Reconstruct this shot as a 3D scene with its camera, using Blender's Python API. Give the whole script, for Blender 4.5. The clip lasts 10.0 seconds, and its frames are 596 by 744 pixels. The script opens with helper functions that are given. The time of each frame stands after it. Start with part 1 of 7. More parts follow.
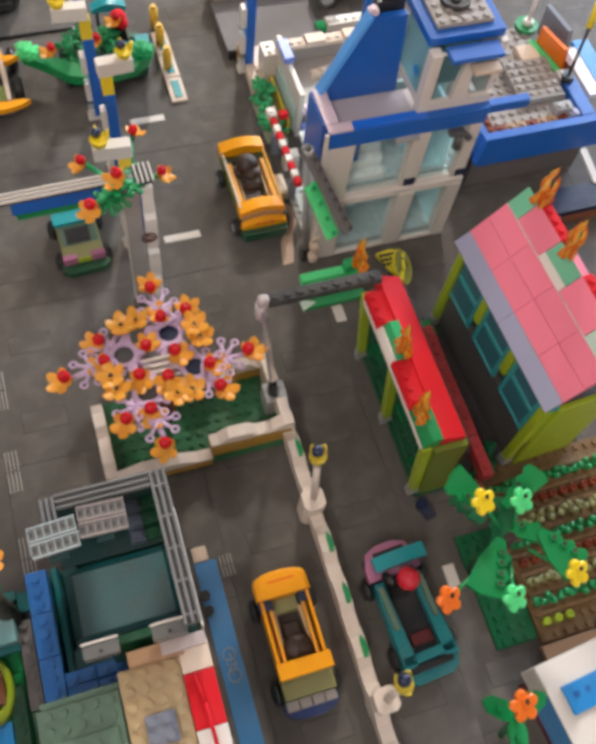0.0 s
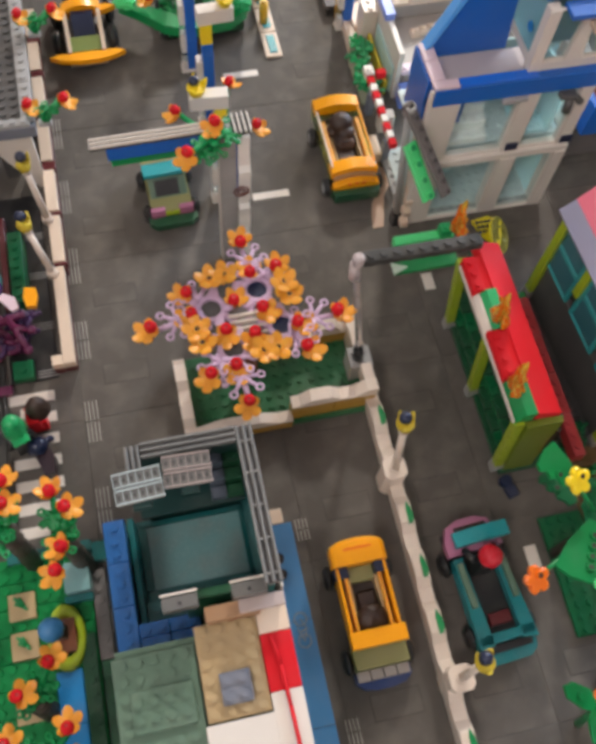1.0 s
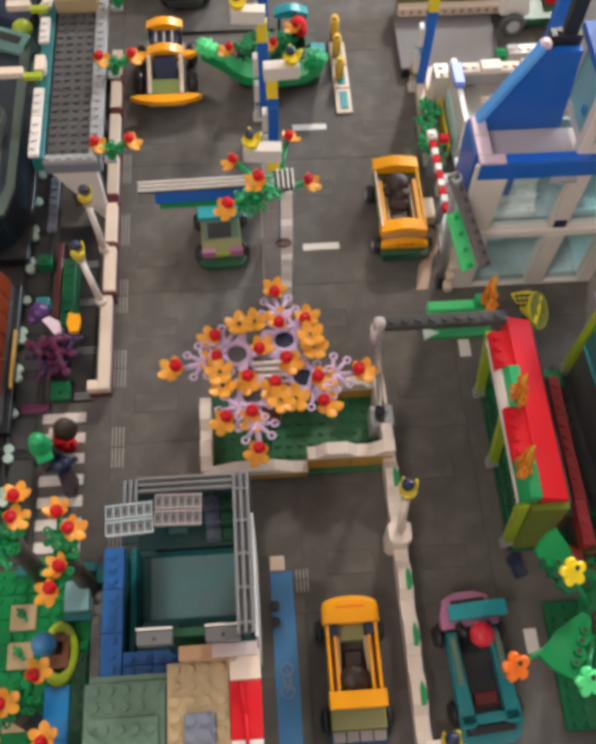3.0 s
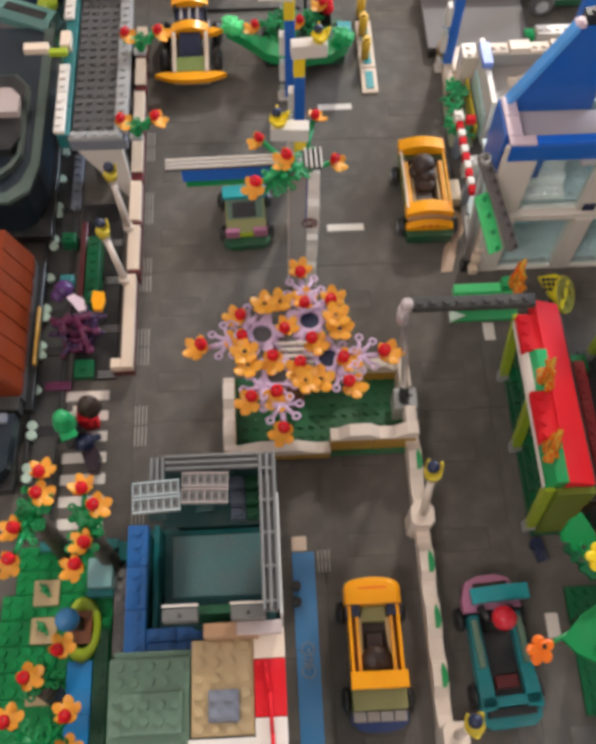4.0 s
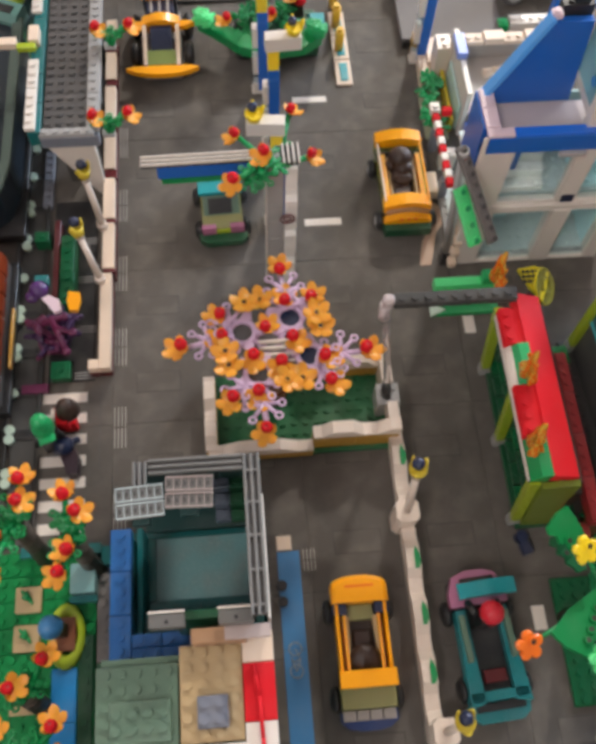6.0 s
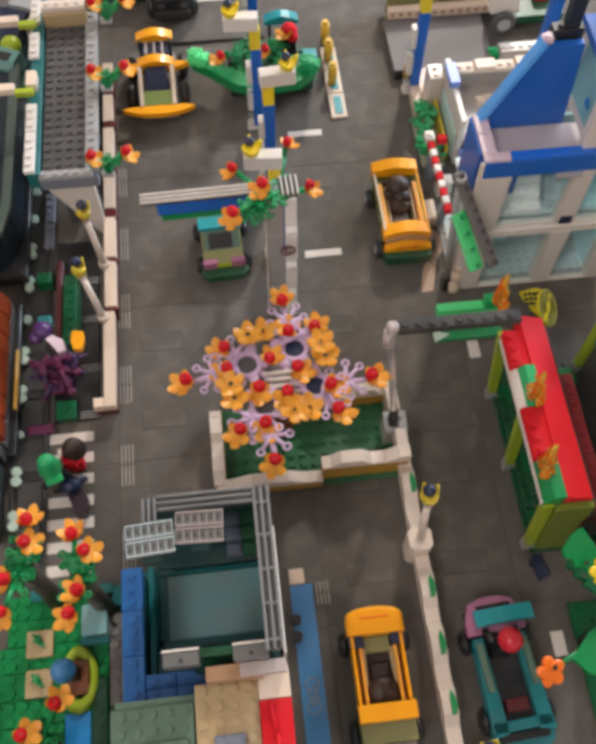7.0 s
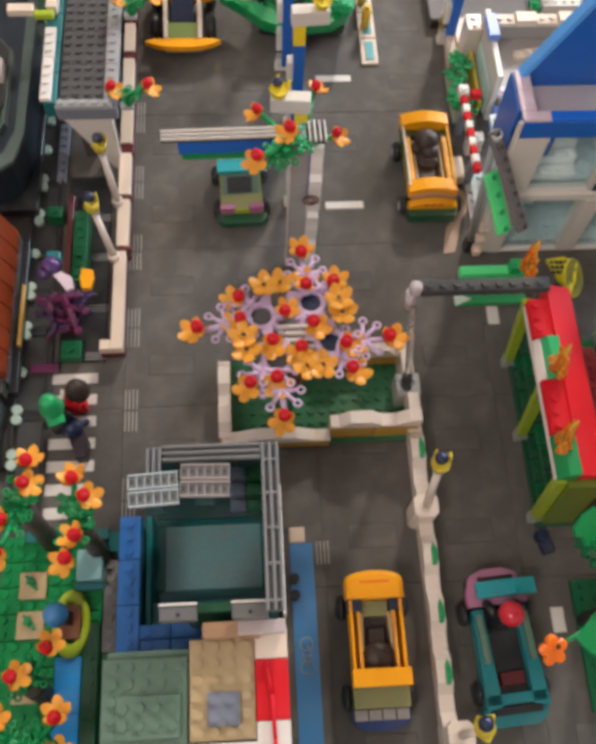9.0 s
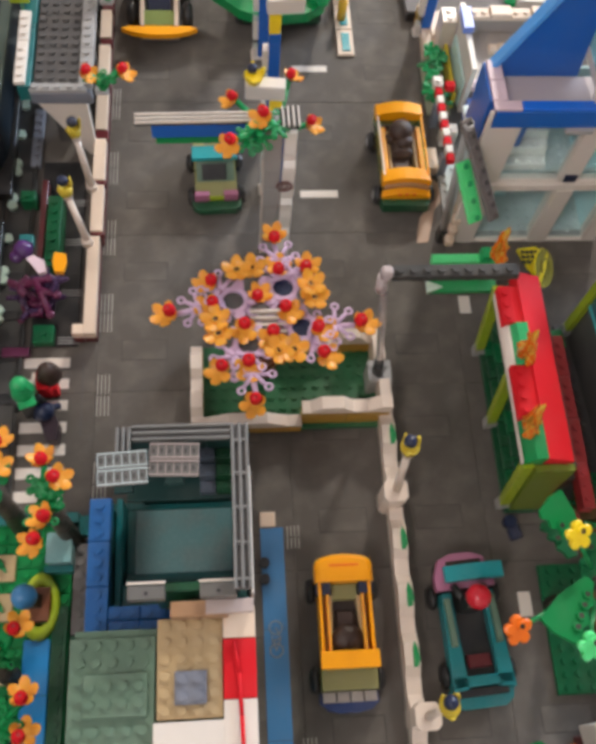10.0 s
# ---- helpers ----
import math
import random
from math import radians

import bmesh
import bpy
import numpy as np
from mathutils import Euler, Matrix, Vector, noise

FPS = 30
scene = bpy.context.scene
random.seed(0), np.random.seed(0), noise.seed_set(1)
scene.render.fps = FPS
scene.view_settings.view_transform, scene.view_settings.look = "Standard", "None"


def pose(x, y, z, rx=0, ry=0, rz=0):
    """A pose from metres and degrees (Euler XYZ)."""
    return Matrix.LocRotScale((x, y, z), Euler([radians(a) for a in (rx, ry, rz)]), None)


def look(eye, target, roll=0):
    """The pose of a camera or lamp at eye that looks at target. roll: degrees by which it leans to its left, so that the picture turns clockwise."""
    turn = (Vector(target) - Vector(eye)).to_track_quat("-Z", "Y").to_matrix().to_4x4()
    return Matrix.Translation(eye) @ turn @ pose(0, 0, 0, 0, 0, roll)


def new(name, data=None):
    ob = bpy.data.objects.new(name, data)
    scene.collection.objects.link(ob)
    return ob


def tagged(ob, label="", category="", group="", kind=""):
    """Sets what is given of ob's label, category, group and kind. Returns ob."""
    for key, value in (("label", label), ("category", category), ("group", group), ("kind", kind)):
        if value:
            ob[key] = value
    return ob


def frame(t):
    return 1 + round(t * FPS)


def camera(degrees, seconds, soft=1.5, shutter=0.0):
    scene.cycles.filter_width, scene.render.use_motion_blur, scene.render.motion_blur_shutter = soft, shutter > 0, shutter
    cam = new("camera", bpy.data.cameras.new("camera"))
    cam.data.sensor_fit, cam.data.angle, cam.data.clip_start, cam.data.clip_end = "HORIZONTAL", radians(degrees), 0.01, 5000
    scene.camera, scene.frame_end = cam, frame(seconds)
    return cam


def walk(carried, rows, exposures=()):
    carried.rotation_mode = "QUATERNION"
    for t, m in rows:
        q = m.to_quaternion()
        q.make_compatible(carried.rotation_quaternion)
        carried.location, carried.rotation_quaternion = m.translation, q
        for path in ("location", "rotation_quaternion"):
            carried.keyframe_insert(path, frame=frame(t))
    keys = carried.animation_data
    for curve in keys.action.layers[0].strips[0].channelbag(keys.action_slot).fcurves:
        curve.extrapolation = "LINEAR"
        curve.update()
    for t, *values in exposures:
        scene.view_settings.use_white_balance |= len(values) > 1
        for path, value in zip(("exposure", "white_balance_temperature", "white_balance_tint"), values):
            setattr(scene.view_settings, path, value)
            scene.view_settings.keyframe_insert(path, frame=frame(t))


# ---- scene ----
U = 0.008  # one stud of the toy bricks, in metres
# seconds, eye in studs, yaw, pitch, roll
PATH = [
    (0.0, -8.021, -49.896, 71.835, -27.462, -62.871, 11.539),
    (0.2, -8.050, -50.212, 71.275, -28.655, -62.112, 12.154),
    (0.5, -8.474, -50.451, 70.404, -25.282, -63.546, 9.722),
    (0.7, -9.300, -50.275, 69.837, -22.032, -64.759, 7.972),
    (1.0, -10.266, -49.647, 69.397, -19.328, -64.964, 7.554),
    (1.2, -10.050, -49.238, 69.738, -18.013, -64.349, 7.390),
    (1.5, -9.172, -48.690, 70.744, -13.271, -63.280, 4.837),
    (1.7, -8.412, -48.375, 71.112, -9.537, -62.540, 2.648),
    (2.0, -7.383, -48.143, 71.378, -6.645, -62.716, 1.251),
    (2.2, -6.900, -48.212, 71.650, -6.091, -62.266, 1.646),
    (2.5, -6.156, -48.577, 71.939, -4.627, -61.967, 1.334),
    (2.7, -5.450, -48.938, 71.788, -4.036, -62.698, 0.638),
    (3.0, -4.800, -49.555, 71.419, -5.528, -63.217, 1.796),
    (3.2, -5.092, -49.824, 71.343, -3.197, -63.582, 0.406),
    (4.5, -6.138, -49.559, 70.799, -4.258, -64.443, 1.515),
    (4.7, -6.262, -49.650, 70.638, -4.300, -64.488, 1.117),
    (5.0, -6.610, -49.815, 70.505, -4.851, -64.692, 1.952),
    (5.2, -6.988, -49.725, 70.512, -5.290, -65.289, 2.663),
    (5.5, -7.339, -49.347, 70.541, -7.200, -65.310, 5.170),
    (5.7, -6.869, -49.052, 70.579, -7.684, -65.509, 4.979),
    (6.8, -6.126, -48.572, 70.967, -7.037, -62.020, -0.067),
    (7.0, -6.577, -48.891, 70.358, -7.138, -62.586, 0.771),
    (7.2, -7.000, -49.138, 69.788, -7.124, -62.131, 0.961),
    (7.5, -7.270, -49.204, 69.540, -5.354, -63.938, 0.633),
    (7.7, -7.437, -49.238, 69.575, -4.983, -63.383, -0.130),
    (8.0, -7.939, -49.275, 69.657, -5.497, -63.206, 1.319),
    (8.2, -8.488, -48.600, 69.162, -8.784, -64.722, 4.986),
    (8.3, -8.738, -48.037, 68.762, -9.787, -65.420, 6.420),
    (8.5, -9.000, -47.370, 68.268, -3.827, -65.177, 1.071),
    (8.7, -8.625, -47.425, 68.337, -2.525, -64.815, 0.160),
    (9.0, -7.630, -47.681, 68.550, -7.767, -65.792, 5.174),
    (9.2, -7.362, -47.962, 68.638, -6.694, -65.081, 4.417),
    (9.5, -7.273, -48.407, 68.681, -8.218, -65.568, 5.843),
    (9.7, -7.225, -48.650, 68.613, -8.627, -66.303, 6.374),
    (10.0, -7.122, -48.967, 68.368, -11.191, -65.588, 8.799),
]
cam = camera(38.779, 10.0, soft=5.0)
walk(cam, [(t, pose(x * U, y * U, z * U, 90 + p, 0, w) @ pose(0, 0, 0, 0, 0, r)) for t, x, y, z, w, p, r in PATH])

# ---- light: a lit room with a ceiling lamp beyond the toy town, fill added ----
world = bpy.data.worlds.new("room_air")
scene.world = world
world.use_nodes = True
world.node_tree.nodes["Background"].inputs[0].default_value = (0.9, 0.85, 0.80, 1)
world.node_tree.nodes["Background"].inputs[1].default_value = 0.14


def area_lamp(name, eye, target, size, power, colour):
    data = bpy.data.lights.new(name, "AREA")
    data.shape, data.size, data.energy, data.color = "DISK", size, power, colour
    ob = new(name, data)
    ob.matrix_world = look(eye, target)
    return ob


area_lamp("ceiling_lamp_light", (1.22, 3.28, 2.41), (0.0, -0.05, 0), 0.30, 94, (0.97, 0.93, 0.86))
# unseen fill lamp on the camera side, added to lift the shade
area_lamp("fill_light", (-0.9, -1.1, 1.8), (0, 0, 0), 0.6, 12, (1.0, 0.93, 0.89))
# cool lamp in an unseen window, added to brighten the station
area_lamp("cool_side_light", (1.94, 1.3, 0.85), (0.2, 0.1, 0.05), 1.0, 60, (0.66, 0.80, 1.0))
scene.view_settings.exposure = 0.0


# ---- materials ----
def node_mat(name):
    m = bpy.data.materials.new(name)
    m.use_nodes = True
    return m, m.node_tree.nodes, m.node_tree.links, m.node_tree.nodes["Principled BSDF"]


def plastic(name, rgb, rough=0.3, dust=0.10, bump=0.02, spread=0.10, gloss=0.5):
    """Moulded toy plastic: slightly uneven tint, a film of dust, fine scuffs."""
    m, n, l, b = node_mat(name)
    co = n.new("ShaderNodeTexCoord")
    info = n.new("ShaderNodeObjectInfo")
    big = n.new("ShaderNodeTexNoise")
    big.inputs["Scale"].default_value, big.inputs["Detail"].default_value = 60, 3
    fine = n.new("ShaderNodeTexNoise")
    fine.inputs["Scale"].default_value, fine.inputs["Detail"].default_value = 900, 4
    l.new(co.outputs["Object"], big.inputs["Vector"])
    l.new(co.outputs["Object"], fine.inputs["Vector"])
    add = n.new("ShaderNodeMath")
    add.operation = "MULTIPLY_ADD"
    l.new(info.outputs["Random"], add.inputs[0])
    add.inputs[1].default_value, add.inputs[2].default_value = spread, 1 - spread / 2
    hsv = n.new("ShaderNodeHueSaturation")
    hsv.inputs["Color"].default_value = (*rgb, 1)
    l.new(add.outputs[0], hsv.inputs["Value"])
    mix = n.new("ShaderNodeMix")
    mix.data_type = "RGBA"
    ramp = n.new("ShaderNodeMapRange")
    ramp.inputs[1].default_value, ramp.inputs[2].default_value = 0.45, 0.75
    ramp.inputs[3].default_value, ramp.inputs[4].default_value = 0.0, dust
    l.new(big.outputs["Fac"], ramp.inputs[0])
    l.new(ramp.outputs[0], mix.inputs[0])
    l.new(hsv.outputs[0], mix.inputs[6])
    mix.inputs[7].default_value = (0.33, 0.29, 0.25, 1)
    l.new(mix.outputs[2], b.inputs["Base Color"])
    rr = n.new("ShaderNodeMapRange")
    rr.inputs[3].default_value, rr.inputs[4].default_value = rough * 0.75, rough * 1.35
    l.new(fine.outputs["Fac"], rr.inputs[0])
    l.new(rr.outputs[0], b.inputs["Roughness"])
    b.inputs["Specular IOR Level"].default_value = gloss
    bp = n.new("ShaderNodeBump")
    bp.inputs["Strength"].default_value, bp.inputs["Distance"].default_value = bump * 4, 0.0004
    l.new(fine.outputs["Fac"], bp.inputs["Height"])
    l.new(bp.outputs[0], b.inputs["Normal"])
    return m


def clear_plastic(name, rgb, rough=0.08, clear=0.92, ior=1.25, bump=0.15):
    """Transparent toy plastic."""
    m, n, l, b = node_mat(name)
    b.inputs["Base Color"].default_value = (*rgb, 1)
    b.inputs["Roughness"].default_value = rough
    b.inputs["Transmission Weight"].default_value = clear
    b.inputs["IOR"].default_value = ior
    t = n.new("ShaderNodeTexNoise")
    t.inputs["Scale"].default_value = 300
    bp = n.new("ShaderNodeBump")
    bp.inputs["Strength"].default_value, bp.inputs["Distance"].default_value = bump, 0.0004
    l.new(t.outputs["Fac"], bp.inputs["Height"])
    l.new(bp.outputs[0], b.inputs["Normal"])
    return m


def plain(name, rgb, rough, scale, spread):
    """Painted wall or wood of the room, with uneven tint."""
    m, n, l, b = node_mat(name)
    t = n.new("ShaderNodeTexNoise")
    t.inputs["Scale"].default_value, t.inputs["Detail"].default_value = scale, 5
    r = n.new("ShaderNodeMix")
    r.data_type = "RGBA"
    r.inputs[6].default_value = (*[c * (1 - spread) for c in rgb], 1)
    r.inputs[7].default_value = (*[min(1, c * (1 + spread)) for c in rgb], 1)
    l.new(t.outputs["Fac"], r.inputs[0])
    l.new(r.outputs[2], b.inputs["Base Color"])
    b.inputs["Roughness"].default_value = rough
    return m


ROAD = plastic("dark_grey_road_plastic", (0.122, 0.108, 0.095), 0.55, 0.22, 0.03, 0.02, 0.14)
SEAM = plastic("dark_road_joint_plastic", (0.035, 0.031, 0.028), 0.5, 0.1)
MARK = plastic("pale_grey_mark_plastic", (0.42, 0.39, 0.35), 0.4, 0.15)
RIB = plastic("mid_grey_plastic", (0.20, 0.195, 0.185), 0.35)
PETAL = plastic("yellow_orange_petal_plastic", (0.82, 0.37, 0.045), 0.34, 0.03, gloss=0.32)
PETAL.node_tree.nodes["Principled BSDF"].inputs["Subsurface Weight"].default_value = 0.35
PETAL.node_tree.nodes["Principled BSDF"].inputs["Subsurface Radius"].default_value = (0.003, 0.0016, 0.0005)
MINT = plastic("mint_green_plastic", (0.16, 0.52, 0.30), 0.3)
WHITE = plastic("white_plastic", (0.75, 0.675, 0.60), 0.32, 0.06)
WARMWHITE = plastic("warm_white_plastic", (0.77, 0.645, 0.545), 0.3, 0.06)
CREAM = plastic("cream_plastic", (0.77, 0.60, 0.46), 0.35, 0.06, gloss=0.3)
PALEWHITE = plastic("bright_white_plastic", (0.88, 0.85, 0.80), 0.2, 0.04, gloss=0.7)
GREY = plastic("light_grey_plastic", (0.38, 0.37, 0.36), 0.3)
DGREY = plastic("dark_grey_plastic", (0.085, 0.08, 0.078), 0.4)
COAL = plastic("worn_black_plastic", (0.042, 0.040, 0.037), 0.6)
POOL = plastic("pale_teal_plastic", (0.23, 0.43, 0.43), 0.25, 0.4, 0.06)
SOIL = plastic("earth_brown_plastic", (0.19, 0.105, 0.035), 0.45)
FOREST = plastic("forest_green_plastic", (0.005, 0.12, 0.042), 0.4, gloss=0.25)
BLACK = plastic("black_plastic", (0.018, 0.018, 0.019), 0.3)
BROWN = plastic("dark_brown_plastic", (0.035, 0.016, 0.010), 0.48)
RBROWN = plastic("reddish_brown_plastic", (0.22, 0.07, 0.03), 0.35)
TRUNK = plastic("dull_brown_plastic", (0.075, 0.055, 0.04), 0.5)
MAROON = plastic("dark_red_plastic", (0.12, 0.015, 0.018), 0.3)
RED = plastic("red_plastic", (0.66, 0.014, 0.022), 0.65, 0.04, gloss=0.02)
HELMET = plastic("shiny_red_plastic", (0.60, 0.012, 0.030), 0.14, 0.02, gloss=0.6)
RED.node_tree.nodes["Principled BSDF"].inputs["Specular IOR Level"].default_value = 0.15
PINK = plastic("coral_pink_plastic", (0.92, 0.205, 0.29), 0.32, 0.05, gloss=0.5)
MAGENTA = plastic("magenta_plastic", (0.12, 0.011, 0.055), 0.4)
DPINK = plastic("dusty_pink_plastic", (0.40, 0.14, 0.24), 0.3)
ORANGE = plastic("bright_light_orange_plastic", (0.97, 0.385, 0.006), 0.28, 0.02, gloss=0.35)
DORANGE = plastic("orange_plastic", (0.88, 0.17, 0.006), 0.3, 0.04)
RUST = plastic("dark_orange_plastic", (0.21, 0.032, 0.007), 0.4, 0.04, gloss=0.25)
YELLOW = plastic("yellow_plastic", (0.92, 0.66, 0.012), 0.28, 0.04)
AMBER = plastic("amber_yellow_plastic", (0.74, 0.42, 0.03), 0.3)
GOLD = plastic("pearl_gold_plastic", (0.70, 0.52, 0.05), 0.22, 0.03)
MUSTARD = plastic("mustard_plastic", (0.50, 0.27, 0.035), 0.32)
TAN = plastic("tan_plastic", (0.50, 0.36, 0.19), 0.32)
DTAN = plastic("nougat_plastic", (0.42, 0.24, 0.13), 0.32)
LIME = plastic("lime_plastic", (0.38, 0.48, 0.02), 0.28)
LIMEDARK = plastic("dull_lime_plastic", (0.16, 0.21, 0.02), 0.3)
NEON = plastic("neon_yellow_plastic", (0.74, 0.60, 0.005), 0.3)
GREEN = plastic("green_plastic", (0.004, 0.26, 0.07), 0.3)
BGREEN = plastic("bright_green_plastic", (0.012, 0.36, 0.11), 0.28)
DGREEN = plastic("dark_green_plastic", (0.012, 0.085, 0.035), 0.35)
SGREEN = plastic("sand_green_plastic", (0.12, 0.20, 0.14), 0.35)
OLIVE = plastic("olive_plastic", (0.27, 0.26, 0.10), 0.32)
TEAL = plastic("teal_plastic", (0.012, 0.30, 0.33), 0.28)
TEALMID = plastic("mid_teal_plastic", (0.012, 0.21, 0.23), 0.28)
DTEAL = plastic("dark_turquoise_plastic", (0.01, 0.14, 0.14), 0.3)
BLUE = plastic("blue_plastic", (0.012, 0.125, 0.50), 0.3, 0.05)
VGREEN = plastic("vivid_green_plastic", (0.10, 0.76, 0.25), 0.28)
SKYBLUE = plastic("light_blue_plastic", (0.10, 0.40, 0.92), 0.3)
ROSE = plastic("pale_rose_plastic", (0.76, 0.58, 0.64), 0.3)
COBALT = plastic("cobalt_blue_plastic", (0.01, 0.15, 0.70), 0.3)
PERI = plastic("periwinkle_plastic", (0.18, 0.28, 0.74), 0.3)
DKRED = plastic("deep_red_plastic", (0.42, 0.032, 0.036), 0.4)
WARMGREY = plastic("warm_pale_grey_plastic", (0.36, 0.315, 0.285), 0.4)
LEAF = plastic("leaf_green_plastic", (0.003, 0.22, 0.055), 0.42, 0.04, gloss=0.25)
BED = plastic("garden_green_plastic", (0.018, 0.14, 0.05), 0.45)
ROSEGREY = plastic("rose_grey_plastic", (0.50, 0.40, 0.37), 0.35)
ICE = plastic("pale_ice_plastic", (0.58, 0.66, 0.66), 0.3)
DEEP = plastic("deep_teal_plastic", (0.008, 0.045, 0.042), 0.35)
MIST = plastic("misty_teal_plastic", (0.40, 0.57, 0.55), 0.3)
CYAN = plastic("pale_cyan_plastic", (0.62, 0.90, 0.93), 0.25)
DARK = plastic("near_black_blue_plastic", (0.011, 0.021, 0.032), 0.35, 0.03)
STONE = plastic("warm_grey_plastic", (0.17, 0.152, 0.145), 0.5, gloss=0.25)
LBLUE = plastic("bright_blue_plastic", (0.016, 0.13, 0.40), 0.3, 0.08)
MBLUE = plastic("medium_blue_plastic", (0.06, 0.23, 0.48), 0.3, 0.08)
AZURE = plastic("azure_plastic", (0.02, 0.25, 0.60), 0.28)
NAVYBLUE = plastic("deep_blue_plastic", (0.012, 0.04, 0.16), 0.3)
NAVY = plastic("dark_blue_plastic", (0.010, 0.018, 0.055), 0.28)
LAV = plastic("lavender_plastic", (0.66, 0.47, 0.66), 0.28)
VIOLET = plastic("violet_plastic", (0.075, 0.022, 0.13), 0.22)
PURPLE = plastic("purple_plastic", (0.045, 0.014, 0.07), 0.4)
DUSK = plastic("dark_slate_plastic", (0.095, 0.088, 0.085), 0.4)
PLUM = plastic("dark_plum_plastic", (0.022, 0.009, 0.016), 0.4)
LILAC = plastic("grey_lilac_plastic", (0.35, 0.355, 0.49), 0.3)
SLATE = plastic("sand_blue_plastic", (0.20, 0.21, 0.25), 0.4)
CLEAR = clear_plastic("clear_light_blue_plastic", (0.84, 0.955, 0.96), 0.02, 0.97, 1.10, 0.03)
SMOKE = clear_plastic("clear_grey_plastic", (0.80, 0.76, 0.76), 0.15, 0.85, 1.12)
AQUAGLASS = clear_plastic("clear_aqua_plastic", (0.35, 0.66, 0.72), 0.1, 0.45, 1.2)
TLIME = clear_plastic("clear_lime_plastic", (0.72, 0.88, 0.45))
FIRE = clear_plastic("clear_orange_plastic", (1.0, 0.33, 0.035), 0.12, 0.30, 1.45, 0.4)
FIRE.node_tree.nodes["Principled BSDF"].inputs["Subsurface Weight"].default_value = 0.6
FIRE.node_tree.nodes["Principled BSDF"].inputs["Subsurface Radius"].default_value = (0.008, 0.004, 0.001)
DISH = clear_plastic("clear_olive_plastic", (0.50, 0.46, 0.10), 0.2, 0.6, 1.3)
fl = FIRE.node_tree
# yellow patches in the base colour paint the flames' highlights
spots = fl.nodes.new("ShaderNodeTexNoise")
spots.inputs["Scale"].default_value, spots.inputs["Detail"].default_value = 5.5, 2
tint = fl.nodes.new("ShaderNodeMix")
tint.data_type = "RGBA"
tint.inputs[6].default_value, tint.inputs[7].default_value = (1.0, 0.20, 0.008, 1), (1.0, 0.66, 0.10, 1)
band = fl.nodes.new("ShaderNodeMapRange")
band.inputs[1].default_value, band.inputs[2].default_value = 0.42, 0.62
fl.links.new(spots.outputs["Fac"], band.inputs[0])
fl.links.new(band.outputs[0], tint.inputs[0])
fl.links.new(tint.outputs[2], fl.nodes["Principled BSDF"].inputs["Base Color"])
GLOWGREEN = plastic("pale_green_plastic", (0.55, 0.68, 0.56), 0.25)
GLASSBLUE = plastic("dark_blue_grey_plastic", (0.055, 0.18, 0.22), 0.15, gloss=0.8)
SEAGREEN = plastic("sea_green_plastic", (0.05, 0.36, 0.37), 0.25)
NAVYGREY = plastic("dull_sand_blue_plastic", (0.11, 0.13, 0.17), 0.4)
ENGREY = plastic("grey_green_plastic", (0.075, 0.105, 0.088), 0.3)
MAUVE = plastic("pale_mauve_plastic", (0.56, 0.47, 0.46), 0.4)
PEACH = plastic("lit_road_plastic", (0.50, 0.33, 0.23), 0.4, 0.2)
PALETEAL = plastic("dull_pale_teal_plastic", (0.12, 0.26, 0.23), 0.3)
TGREEN = clear_plastic("clear_green_plastic", (0.35, 0.75, 0.35), 0.15, 0.6, 1.3)
LIMEGLASS = clear_plastic("clear_olive_lime_plastic", (0.55, 0.68, 0.22), 0.15, 0.55, 1.3)
WARMSTONE = plastic("warm_beige_grey_plastic", (0.45, 0.39, 0.34), 0.45)
KHAKI = plastic("pale_khaki_plastic", (0.40, 0.39, 0.27), 0.4)
HEDGE = plastic("mid_green_plastic", (0.03, 0.30, 0.10), 0.35)
AQUA = plastic("pale_aqua_plastic", (0.50, 0.70, 0.67), 0.25)
CLIP = plastic("mid_warm_grey_plastic", (0.15, 0.145, 0.135), 0.3)
PLASTER = plain("painted_plaster", (0.72, 0.675, 0.65), 0.9, 6, 0.04)
# glowing sheet behind the added window, never in view
SKY, nn, ll, bb = node_mat("added_sky_glow")
bb.inputs["Base Color"].default_value = (0.6, 0.75, 0.9, 1)
bb.inputs["Emission Color"].default_value = (0.65, 0.82, 1.0, 1)
bb.inputs["Emission Strength"].default_value = 2.0
TABLE = plain("wooden_table_top", (0.23, 0.15, 0.09), 0.45, 14, 0.25)


